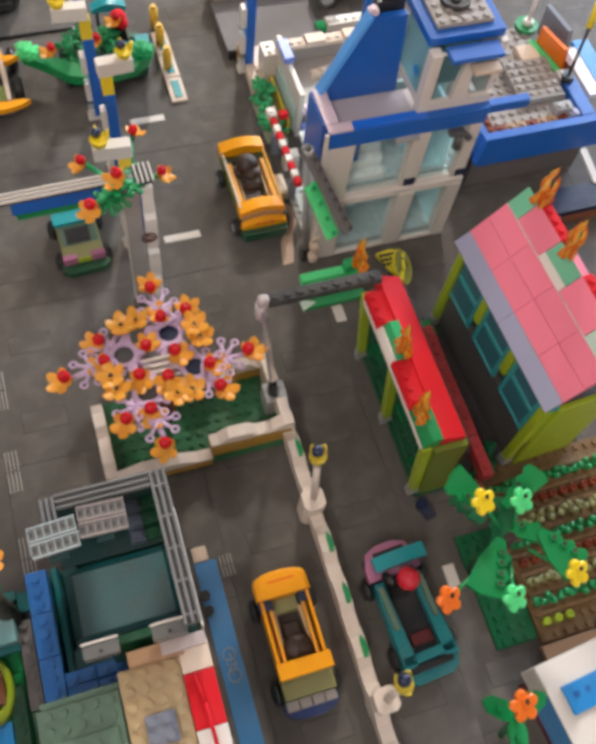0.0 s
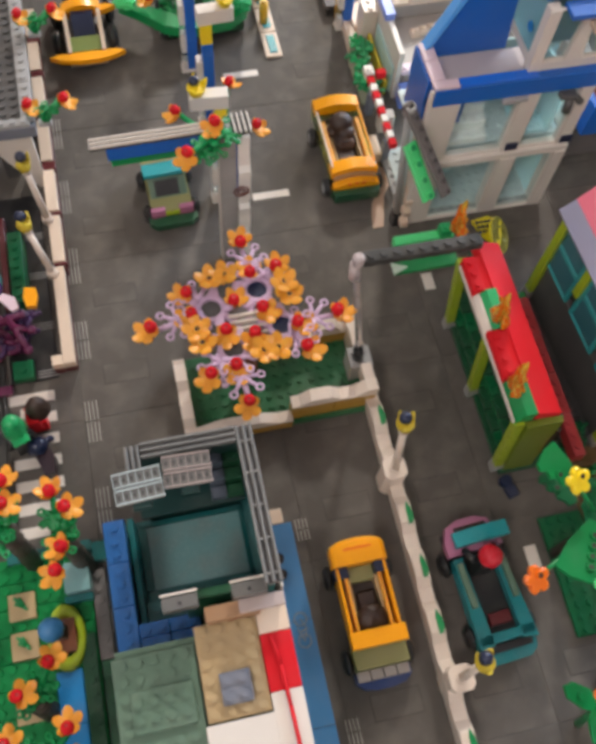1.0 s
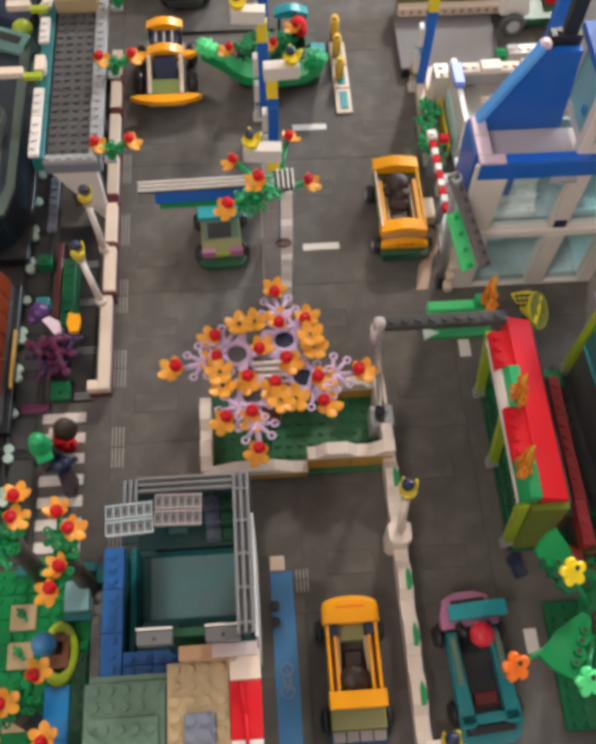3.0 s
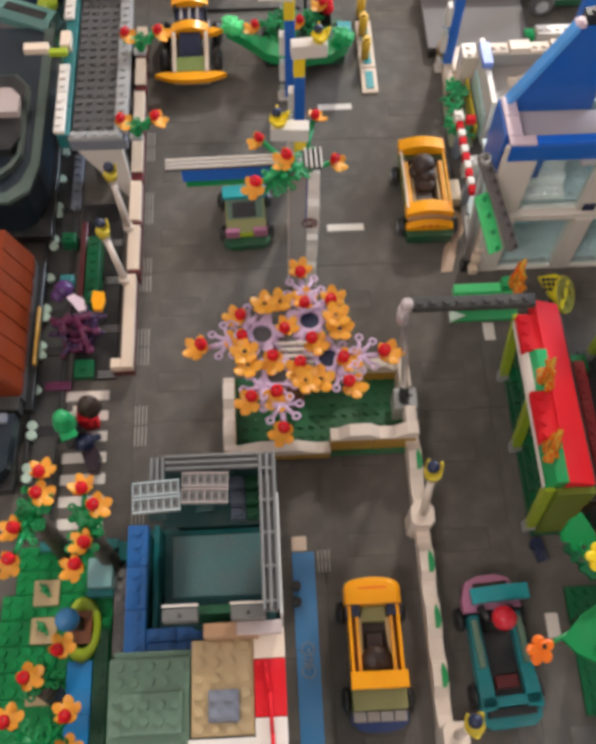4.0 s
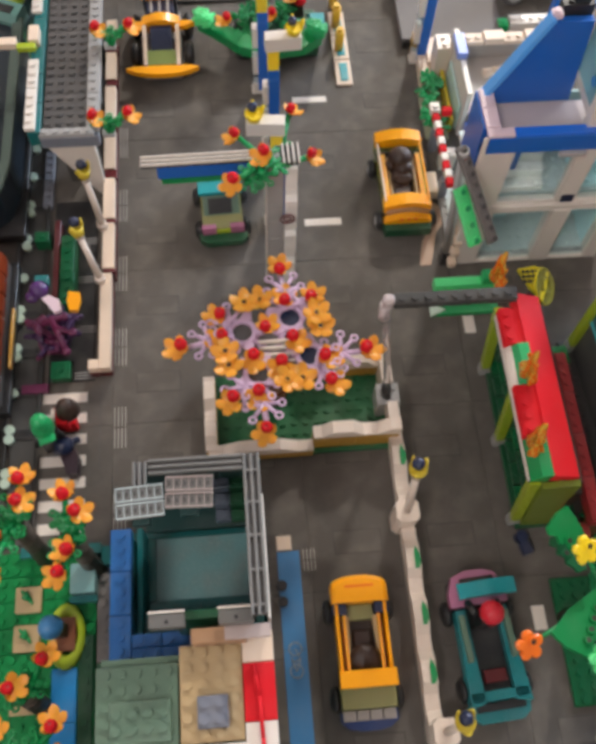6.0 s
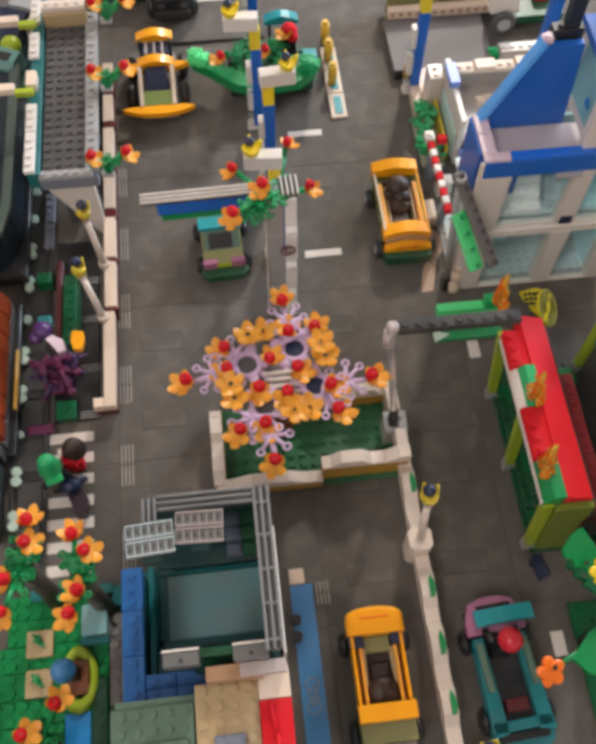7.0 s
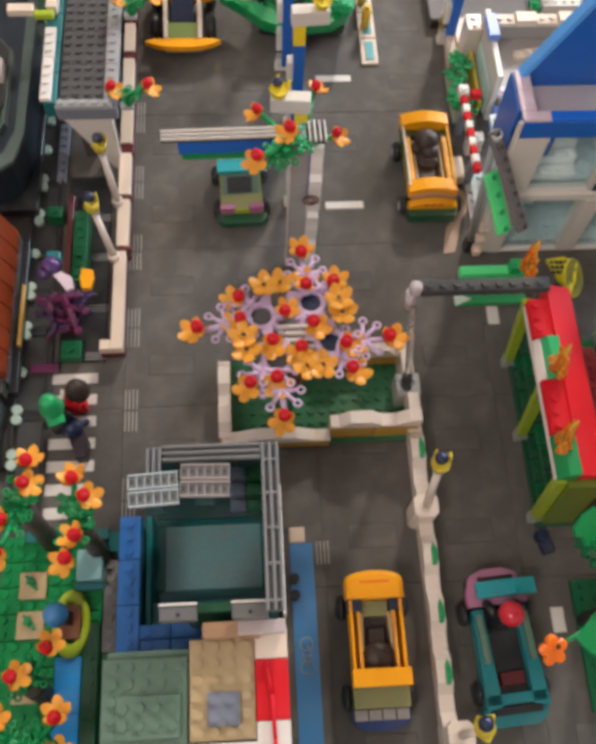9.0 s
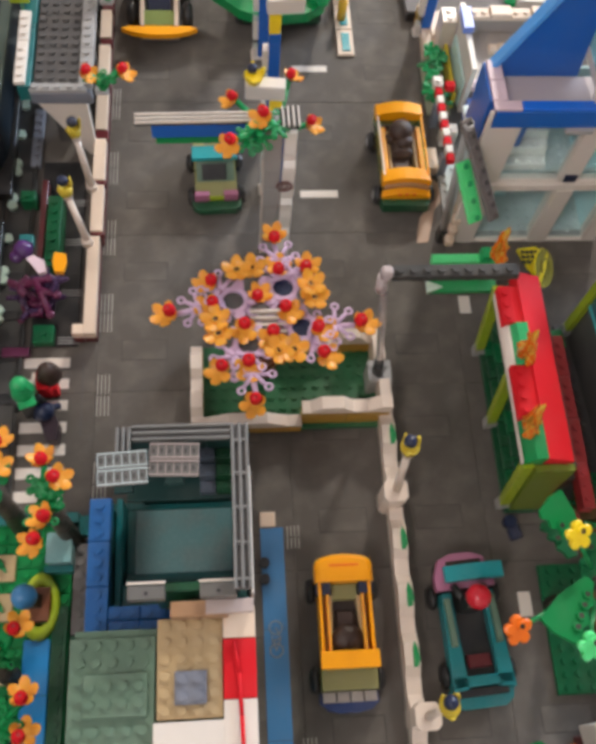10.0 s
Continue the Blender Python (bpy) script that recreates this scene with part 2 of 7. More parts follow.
# ---- building helpers; lengths in studs ----
def quad_box(bm, x0, y0, z0, x1, y1, z1, c=0.05):
    """A box with chamfered edges."""
    c = min(c, (x1 - x0) * 0.3, (y1 - y0) * 0.3, (z1 - z0) * 0.3)
    v = {}
    for i, x in enumerate((x0, x1)):
        for j, y in enumerate((y0, y1)):
            for k, z in enumerate((z0, z1)):
                sx, sy, sz = (1, -1)[i] * c, (1, -1)[j] * c, (1, -1)[k] * c
                v[i, j, k] = (bm.verts.new((x, y + sy, z + sz)), bm.verts.new((x + sx, y, z + sz)), bm.verts.new((x + sx, y + sy, z)))
    f = bm.faces.new
    for i in (0, 1):
        q = [v[i, 0, 0][0], v[i, 1, 0][0], v[i, 1, 1][0], v[i, 0, 1][0]]
        f(q if i else q[::-1])
        q = [v[0, i, 0][1], v[0, i, 1][1], v[1, i, 1][1], v[1, i, 0][1]]
        f(q if i else q[::-1])
        q = [v[0, 0, i][2], v[1, 0, i][2], v[1, 1, i][2], v[0, 1, i][2]]
        f(q if i else q[::-1])
    for a in (0, 1):
        for b in (0, 1):
            f([v[a, b, 0][0], v[a, b, 1][0], v[a, b, 1][1], v[a, b, 0][1]])
            f([v[a, 0, b][0], v[a, 1, b][0], v[a, 1, b][2], v[a, 0, b][2]])
            f([v[0, a, b][1], v[1, a, b][1], v[1, a, b][2], v[0, a, b][2]])
    for q in v.values():
        f(q)


def rod(bm, p0, p1, r0, r1=None, n=12, caps=True):
    """A round bar from p0 to p1."""
    p0, p1 = Vector(p0), Vector(p1)
    r1 = r0 if r1 is None else r1
    q = (p1 - p0).to_track_quat("Z", "Y")
    rings = []
    for p, r in ((p0, r0), (p1, r1)):
        rings.append([bm.verts.new(p + q @ Vector((r * math.cos(2 * math.pi * k / n), r * math.sin(2 * math.pi * k / n), 0))) for k in range(n)])
    for k in range(n):
        bm.faces.new((rings[0][k], rings[0][(k + 1) % n], rings[1][(k + 1) % n], rings[1][k])).smooth = True
    if caps:
        bm.faces.new(rings[0][::-1])
        bm.faces.new(rings[1])


def ball(bm, c, r, n=12, squash=1.0):
    m = Matrix.Translation(c) @ Matrix.Diagonal((r, r, r * squash, 1))
    for f in bmesh.ops.create_uvsphere(bm, u_segments=n, v_segments=max(6, n * 2 // 3), radius=1, matrix=m)["verts"]:
        for g in f.link_faces:
            g.smooth = True


def ring(bm, c, r, t, axis=(0, 0, 1), n=12, k=6):
    """A torus of radius r and thickness t."""
    q = Vector(axis).to_track_quat("Z", "Y")
    rows = []
    for i in range(n):
        a = 2 * math.pi * i / n
        row = []
        for j in range(k):
            b = 2 * math.pi * j / k
            d = r + t * math.cos(b)
            row.append(bm.verts.new(Vector(c) + q @ Vector((d * math.cos(a), d * math.sin(a), t * math.sin(b)))))
        rows.append(row)
    for i in range(n):
        for j in range(k):
            bm.faces.new((rows[i][j], rows[(i + 1) % n][j], rows[(i + 1) % n][(j + 1) % k], rows[i][(j + 1) % k])).smooth = True


def prism(bm, outline, a0, a1, axis="y"):
    """A solid with the given outline, swept along an axis. The outline is (x, z) for y, (y, z) for x, (x, y) for z."""
    def at(p, a):
        return {"y": (p[0], a, p[1]), "x": (a, p[0], p[1]), "z": (p[0], p[1], a)}[axis]
    lo, hi = [bm.verts.new(at(p, a0)) for p in outline], [bm.verts.new(at(p, a1)) for p in outline]
    n = len(outline)
    bm.faces.new(lo)
    bm.faces.new(hi[::-1])
    for k in range(n):
        bm.faces.new((lo[k], hi[k], hi[(k + 1) % n], lo[(k + 1) % n]))
    bmesh.ops.recalc_face_normals(bm, faces=bm.faces)


def to_mesh(name, bm, material):
    bmesh.ops.scale(bm, vec=(U, U, U), verts=bm.verts)
    me = bpy.data.meshes.new(name)
    bm.to_mesh(me)
    bm.free()
    for m in material if isinstance(material, (list, tuple)) else (material,):
        me.materials.append(m)
    return me


def part(name, bm, material, parent=None, label="", at=(0, 0, 0), turn=(0, 0, 0)):
    """Links a bmesh as one mesh object under a thing or part."""
    ob = new(name, to_mesh(name, bm, material))
    ob.matrix_basis = pose(at[0] * U, at[1] * U, at[2] * U, *turn)
    ob.parent = parent
    return tagged(ob, label)


def thing(name, at, label, category, group="", turn=0, kind=""):
    """An Empty at a thing's base."""
    ob = new(name)
    ob.empty_display_size = 0.01
    ob.matrix_basis = pose(at[0] * U, at[1] * U, at[2] * U, 0, 0, turn)
    return tagged(ob, label, category, group, kind)


BRICKS = {}


def lego(parent, x, y, z, w, d, h, material, name="brick", studs=True, label="", turn=(0, 0, 0)):
    """A toy brick w by d studs and h high, its lower corner at x, y, z; studs on top unless it is a tile."""
    key = (round(w, 3), round(d, 3), round(h, 3), material.name, studs)
    if key not in BRICKS:
        bm = bmesh.new()
        g = (0.010 if w > 8 else 0.018) if material.name.startswith("dark_grey_road") else 0.02
        quad_box(bm, -w / 2 + g, -d / 2 + g, 0, w / 2 - g, d / 2 - g, h, g * 2.5)
        if studs:
            for i in range(max(1, int(w + 0.01))):
                for j in range(max(1, int(d + 0.01))):
                    nx, ny = max(1, int(w + 0.01)), max(1, int(d + 0.01))
                    sx, sy = (i - (nx - 1) / 2), (j - (ny - 1) / 2)
                    rod(bm, (sx, sy, h - 0.02), (sx, sy, h + 0.2), 0.3, n=10)
        BRICKS[key] = to_mesh(name, bm, material)
    ob = new(name, BRICKS[key])
    ob.matrix_basis = pose((x + w / 2) * U, (y + d / 2) * U, z * U, *turn)
    ob.parent = parent
    return tagged(ob, label)


def wheel(parent, x, y, z, r=0.9, t=0.7, rim=GREY):
    """A tyre with its rim, its axle along x."""
    bm = bmesh.new()
    ring(bm, (0, 0, 0), r * 0.74, r * 0.27, (1, 0, 0), 18, 8)
    rod(bm, (-t / 2, 0, 0), (t / 2, 0, 0), r * 0.78, n=18)
    tyre = part("tyre", bm, BLACK, parent, "black rubber tyre", (x, y, z))
    bm = bmesh.new()
    rod(bm, (-t / 2 - 0.06, 0, 0), (t / 2 + 0.06, 0, 0), r * 0.45, n=14)
    part("rim", bm, rim, tyre)


def petals(bm, r=0.95, n=5, dish=0.42):
    """A cupped blossom, facing +z."""
    for k in range(n):
        a = 2 * math.pi * k / n
        rows = []
        for s, wd, up in ((0.15, 0.18, 0.0), (0.5, 0.37, 0.10), (0.78, 0.38, 0.38), (1.02, 0.16, 0.80)):
            c, t = Vector((math.cos(a), math.sin(a), 0)), Vector((-math.sin(a), math.cos(a), 0))
            mid = c * (s * r) + Vector((0, 0, up * dish))
            rows.append([mid - t * wd * r, mid + Vector((0, 0, 0.08)), mid + t * wd * r])
        for off in (0.0, -0.12):
            vs = [[bm.verts.new(p + Vector((0, 0, off))) for p in row] for row in rows]
            for i in range(3):
                for j in range(2):
                    q = (vs[i][j], vs[i + 1][j], vs[i + 1][j + 1], vs[i][j + 1])
                    bm.faces.new(q[::-1] if off == 0 else q).smooth = True
    rod(bm, (0, 0, -0.2), (0, 0, 0.1), 0.33, n=10)


bm = bmesh.new()
petals(bm)
BLOOM = to_mesh("blossom", bm, PETAL)
bm = bmesh.new()
petals(bm)
n_petal = len(bm.faces)
rod(bm, (0, 0, 0.1), (0, 0, 0.12), 0.17, n=10)
ring(bm, (0, 0, 0.12), 0.24, 0.07, n=12, k=5)
bm.faces.ensure_lookup_table()
for f in bm.faces[n_petal:n_petal + 12]:
    f.material_index = 1
OPEN_BLOOM = to_mesh("blossom", bm, (PETAL, BROWN))
bm = bmesh.new()
for z0, z1, r0, r1 in ((0.0, 0.22, 0.3, 0.44), (0.22, 0.55, 0.44, 0.42), (0.55, 0.72, 0.42, 0.33)):
    rod(bm, (0, 0, z0), (0, 0, z1), r0, r1, 12)
ring(bm, (0, 0, 0.74), 0.21, 0.09, n=12, k=6)
n_bud = len(bm.faces)
rod(bm, (0, 0, 0.70), (0, 0, 0.745), 0.14, n=10)
bm.faces.ensure_lookup_table()
for f in bm.faces[n_bud:]:
    f.material_index = 1
BUD = to_mesh("bud", bm, (RED, DKRED))


def blossom(parent, at, tilt=0, way=0, bud=True, spin=0, scale=1.0):
    """One orange blossom with a red bud, leaning by half of tilt degrees towards way."""
    tilt = tilt * 0.5
    ob = new("blossom", BLOOM if bud else OPEN_BLOOM)
    a = math.radians(way)
    off = Vector((math.cos(a), math.sin(a), 0)) * (0.55 * scale if bud else 0)
    ob.matrix_basis = Matrix.Translation((Vector(at) + off) * U) @ pose(0, 0, 0, 0, 0, way) @ pose(0, 0, 0, 0, tilt, 0) @ pose(0, 0, 0, 0, 0, spin) @ Matrix.Scale(scale, 4)
    ob.parent = parent
    if bud:
        b = new("bud", BUD)
        b.parent = ob
        b.matrix_basis = pose(0, 0, 0, 0, 0, -spin) @ Matrix.Translation(Vector((-0.5, 0, 0.12)) * U)
    return ob


def cup_crown(bm, s, q, r=0.72, h=0.8):
    """A small toy crown: a thin flared cup whose rim rises into five points."""
    n = 30
    rows = []
    for wall in (1.0, 0.86):
        for f in (0.0, 0.5, 1.0) if wall == 1.0 else (0.75, 0.85, 1.0):
            row = []
            for k in range(n):
                a = 2 * math.pi * k / n - math.pi / 2
                tall = h * (0.5 + 0.5 * max(0.0, math.cos(2.5 * a + math.pi * 1.25)) ** 2 if f == 1.0 else f * 0.62)
                d = r * (0.62 + 0.5 * min(1.0, tall / h)) * wall
                row.append(bm.verts.new(s + q @ Vector((d * math.cos(a), d * math.sin(a), tall))))
            rows.append(row)
    order = [rows[0], rows[1], rows[2], rows[5], rows[4], rows[3]]
    for p, w in zip(order, order[1:]):
        for k in range(n):
            bm.faces.new((p[k], p[(k + 1) % n], w[(k + 1) % n], w[k])).smooth = True
    bm.faces.new(rows[0][::-1])
    bm.faces.new(rows[3])


# ---- the room ----
def room():
    bm = bmesh.new()
    quad_box(bm, -256, -256, -106, 256, 486, -100, 0.3)
    tagged(part("floor", bm, TABLE), "plain brown wooden floor of the room", "floor", kind="structure")
    desk = thing("table", (0, 0, -100), "large brown wooden table that carries the toy town", "table")
    bm = bmesh.new()
    quad_box(bm, -72, -82, 95, 78, 92, 99.1, 0.5)
    part("tabletop", bm, TABLE, desk)
    for x in (-66, 66):
        for y in (-76, 80):
            bm = bmesh.new()
            quad_box(bm, x - 3, y - 3, 0, x + 3, y + 3, 95, 0.5)
            part("leg", bm, TABLE, desk)
    for nm, b in (("wall_north", (-256, 480, -100, 256, 486, 340)), ("wall_south", (-256, -256, -100, 256, -250, 340)),
                  ("wall_east", (250, -250, -100, 256, 97, 340)), ("wall_west", (-256, -250, -100, -250, 480, 340))):
        bm = bmesh.new()
        quad_box(bm, *b)
        tagged(part(nm, bm, PLASTER), "plain pale painted wall of the room", "wall", kind="structure")
    for b in ((250, 227, -100, 256, 480, 340), (250, 97, -100, 256, 227, 40), (250, 97, 170, 256, 227, 340)):
        bm = bmesh.new()
        quad_box(bm, *b)
        tagged(part("wall_east", bm, PLASTER), "plain pale painted wall of the room", "wall", kind="structure")
    # unseen window opening, added for the cool side lamp
    win = thing("added_window", (250, 97, 40), "unseen white framed window added for cool side light", "window", kind="structure")
    for x, y, z, w, d, h in ((0, 0, 0, 4, 130, 4), (0, 0, 126, 4, 130, 4), (0, 0, 4, 4, 4, 122), (0, 126, 4, 4, 4, 122), (1, 63, 4, 2, 4, 122)):
        bm = bmesh.new()
        quad_box(bm, x, y, z, x + w, y + d, z + h, 0.4)
        part("window_frame", bm, PLASTER, win)
    bm = bmesh.new()
    quad_box(bm, 300, 0, -40, 301, 330, 260)
    tagged(part("backdrop", bm, SKY), "glowing sky sheet outside the added window", "backdrop", kind="structure")
    bm = bmesh.new()
    quad_box(bm, -256, -256, 340, 256, 486, 346)
    tagged(part("ceiling", bm, PLASTER), "plain pale painted ceiling of the room", "ceiling", kind="structure")


room()


# ---- ground: baseplates and road ----
def ground_sheets():
    bm = bmesh.new()
    quad_box(bm, -64, -76, -0.9, 70, 84, -0.42, 0.05)
    tagged(part("ground", bm, DGREY), "dark grey underlay that carries the toy road plates", "ground", kind="structure")


ground_sheets()


def flat_tile(parent, name, x0, y0, x1, y1, z0, z1, material, label=""):
    return lego(parent, x0, y0, z0, x1 - x0, y1 - y0, z1 - z0, material, name, False, label)


road = tagged(thing("road", (0, 0, 0), "dark grey toy road of smooth plates with inlaid tiles", "road", kind="structure"))
SEAMS_Y = [-68, -52, -36, -20, -4, 12, 28, 44, 60]
for x0 in (-34.7, -18.7, -2.2, 13.8, 29.8, 45.8):
    for y0 in SEAMS_Y[:-1]:
        if x0 == -34.7 and y0 < -36:
            continue
        flat_tile(road, "road_plate", x0, y0, x0 + (16.5 if x0 == -18.7 else 16), y0 + 16, -0.4, 0, ROAD)
        if x0 > -30:
            for sx in (2.1, 10.1):
                for sy in (3, 11):
                    if not (x0 == -2.2 and sx == 2.1 and sy == 3 and y0 in (-4, 12)):
                        flat_tile(road, "inlay_joint", x0 + sx - 0.06, y0 + sy - 0.06, x0 + sx + 4.06, y0 + sy + 2.06, -0.2, 0.008, SEAM)
                        flat_tile(road, "inlay_tile", x0 + sx, y0 + sy, x0 + sx + 4, y0 + sy + 2, -0.2, 0.02, ROAD)

# white lane dashes
for x, y, w, d in ((0.14, 0.06, 3.75, 0.9), (0.14, 16.06, 3.75, 0.9), (-8.7, 38.7, 4, 1), (14.3, -13.0, 1.1, 1.9), (15.5, -40.4, 1.1, 2.0)):
    t = flat_tile(road, "lane_dash", x, y, x + w, y + d, -0.1, 0.05, WHITE, "white lane dash tile")


def drain(x, y, w=0.95, d=3.9):
    """Printed kerb mark of fine pale lines."""
    for k in range(4):
        for y0, y1 in ((0, 0.48), (0.52, 1)):
            flat_tile(road, "kerb_mark", x + w * k / 2.6, y + d * y0, x + w * k / 2.6 + 0.14, y + d * y1, 0, 0.02, MARK)


for k in range(-4, 5):
    drain(-18.62, -22.2 + 8 * k, 0.84)
drain(-2.85, -34.2, 0.8, 1.9)
drain(-2.4, -50.2, 0.8, 1.9)
# zebra crossing
for k in range(7):
    flat_tile(road, "crossing_stripe", -25, -17.6 - 2 * k, -21, -16.6 - 2 * k, 0, 0.03, WHITE, "white crossing stripe")
flat_tile(road, "kerb_line", -19.9, -24.0, -19.78, -17.0, 0, 0.012, DGREY)
# cycle lane
for k in range(5):
    flat_tile(road, "cycle_lane_tile", -5.0, -40.4 - 8 * k, -3.1, -32.4 - 8 * k, 0, 0.05, MBLUE, "blue cycle lane tile")
lego(road, -5.0, -32.4, 0, 1.3, 1.3, 0.2, CREAM, "kerb_tile", False, "cream kerb tile")
bm = bmesh.new()
for c in ((-4.05, -40.3), (-4.05, -42.0)):
    ring(bm, (*c, 0.055), 0.5, 0.05, n=16, k=4)
for p in (((-4.05, -40.3), (-3.7, -41.1)), ((-3.7, -41.1), (-4.05, -42.0)), ((-3.7, -41.1), (-4.3, -41.3)), ((-4.3, -41.3), (-4.05, -42.0)), ((-4.3, -41.3), (-4.4, -40.9))):
    rod(bm, (*p[0], 0.055), (*p[1], 0.055), 0.05, n=4)
for y in (-35.3, -36.6):
    b2 = bmesh.new()
    rod(b2, (0, 0, 0), (0, 0, 0.5), 0.42, n=14)
    part("black_stud", b2, BLACK, road, "black round stud", (-4.75, y, 0.05))
part("cycle_print", bm, GREY, road, "pale bicycle outline printed on the lane")

# ---- the low walls ----
def wave(bm, x0, y0, z0, length, axis="x", w=1.0, h=0.9, lip=0.35):
    """A white wall cap with a sloping, bumpy top."""
    k = length
    pts = [(0, 0), (k, 0), (k, lip), (k * 0.86, lip), (k * 0.68, h), (k * 0.32, h), (k * 0.14, lip), (0, lip)]
    if axis == "x":
        prism(bm, [(x0 + a, z0 + b) for a, b in pts], y0, y0 + w, "y")
    else:
        prism(bm, [(y0 + a, z0 + b) for a, b in pts], x0, x0 + w, "x")


island = thing("garden_bed", (0, 0, 0), "green garden bed with mustard kerb bricks and white wavy caps", "garden bed")
lego(island, -10.2, -24, 0, 16.2, 7.9, 0.4, BED, "baseplate", True, "green studded baseplate")
for k in range(2):
    lego(island, -10.4, -20.3 + 3.5 * k - 3.5, 0.4, 1, 3.5, 1.4, MUSTARD, "brick", False)
    bm = bmesh.new()
    wave(bm, 0, 0, 0, 3.5, "y", 1, 1.0)
    part("wall_cap", bm, WARMWHITE, island, "", (-10.45, -23.8 + 3.5 * k, 1.7))
for k in range(2):
    lego(island, -10.4 + 4.6 * k, -24.3, 0.4, 4.6, 1, 1.2, MUSTARD, "brick", False)
bm = bmesh.new()
wave(bm, 0, 0, 0, 9.0, "x", 1, 1.05)
part("wall_cap", bm, WARMWHITE, island, "", (-10.2, -24.3, 1.6))
for k in range(2):
    lego(island, -1.2 + 3.75 * k, -23.6, 0.4, 3.75, 1, 1.2, MUSTARD, "brick", False)
    lego(island, -1.2 + 3.75 * k, -23.6, 1.6, 3.75, 1, 1.2, MUSTARD, "brick", False)
bm = bmesh.new()
wave(bm, 0, 0, 0, 5.0, "x", 1.1, 1.15)
part("wall_cap", bm, WARMWHITE, island, "", (-1.2, -23.65, 2.8))
bm = bmesh.new()
prism(bm, [(0, 0), (2.5, 0), (2.5, 1.2), (1.6, 1.15), (0.5, 0.35), (0, 0.35)], 0, 1.1, "y")
part("wall_cap", bm, WARMWHITE, island, "", (3.8, -23.65, 2.8))
for k in range(2):
    lego(island, -2.5 + 4 * k, -16.9, 0.4, 4, 1, 1.6, MUSTARD, "brick", False)
    bm = bmesh.new()
    wave(bm, 0, 0, 0, 4, "x", 1.1, 1.3)
    part("wall_cap", bm, WARMWHITE, island, "", (-2.5 + 4 * k, -16.9, 2.0))
lego(island, 5.2, -17, 0.4, 1, 1.4, 2.6, WARMWHITE, "brick", False)
lego(island, 5.3, -23.2, 2.0, 1, 2.2, 1.9, WARMWHITE, "brick", False)
# pole stand
lego(island, 4.6, -21.0, 0.4, 2, 2, 2.8, GREY, "brick", True)
lego(island, 5.2, -19.0, 0.4, 1, 2, 3.0, WARMWHITE, "brick", False)


def path_wall():
    t = thing("garden_wall", (0, 0, 0), "long white wavy garden wall with green leaf tiles", "wall")
    y = -23.2
    for k in range(8):
        y -= 4.4
        lego(t, 5.5, y, 0, 1, 4.4, 1.5, WARMWHITE, "brick", False)
        bm = bmesh.new()
        wave(bm, 0, 0, 0, 4.4, "y", 1.15, 0.9)
        rod(bm, (0.5, 2.2, 0.88), (0.5, 2.2, 0.93), 0.28, n=14)
        cap = part("wall_cap", bm, WARMWHITE, t, "", (5.42, y, 1.5))
        if k != 1:
            bm = bmesh.new()
            prism(bm, [(0.0, -0.95), (0.34, -0.9), (0.52, -0.4), (0.46, 0.3), (0.2, 0.95), (0.02, 0.4)], 0.0, 0.12, "z")
            part("leaf_tile", bm, GREEN, cap, "green leaf tile", (0.62, 2.2, 0.9))
    return t


path_wall()


def crown_lamp(base, top, group="street lamps with crowns"):
    """White post that ends in a small gold crown with a dark blue ball."""
    b, e = Vector(base), Vector(top)
    v = (e - b)
    t = thing("street_lamp", base, "white toy lamp post with a gold crown and dark blue ball", "lamp", group)
    bm = bmesh.new()
    rod(bm, (0, 0, 0), (0, 0, 0.7), 0.55, 0.5, 14)
    rod(bm, (0, 0, 0.6), v * 0.86, 0.34, 0.28, 12)
    rod(bm, v * 0.84, v * 0.93, 0.42, 0.42, 12)
    part("post", bm, WARMWHITE, t)
    q = v.to_track_quat("Z", "Y")
    bm = bmesh.new()
    e = v.normalized()
    s = v * 0.93
    cup_crown(bm, s - e * 0.25, q, 0.8, 1.45)
    part("crown", bm, GOLD, t, "pearl gold crown")
    bm = bmesh.new()
    ball(bm, s + e * 0.98 + Vector((0, 0.2, 0)), 0.5, 16)
    part("lamp_ball", bm, NAVY, t, "dark blue ball")
    return t


for b, e in (((5.8, -30.7, 3.4), (5.55, -29.8, 11.8)), ((6.4, -47.4, 3.4), (6.2, -47.1, 11.8))):
    crown_lamp(b, e)
    bm = bmesh.new()
    prism(bm, [(-0.95, -0.6), (-0.6, -0.95), (0.6, -0.95), (0.95, -0.6), (0.95, 0.6), (0.6, 0.95), (-0.6, 0.95), (-0.95, 0.6)], 0, 3.9, "z")
    tagged(part("lamp_plinth", bm, WARMWHITE, None, "", (b[0], b[1], 0)), "white eight-sided plinth in the garden wall", "plinth")
crown_lamp((-19.7, -6.0, 1.8), (-21.0, -3.6, 6.7))
crown_lamp((-19.55, 0.0, 1.8), (-20.3, 1.8, 8.1))

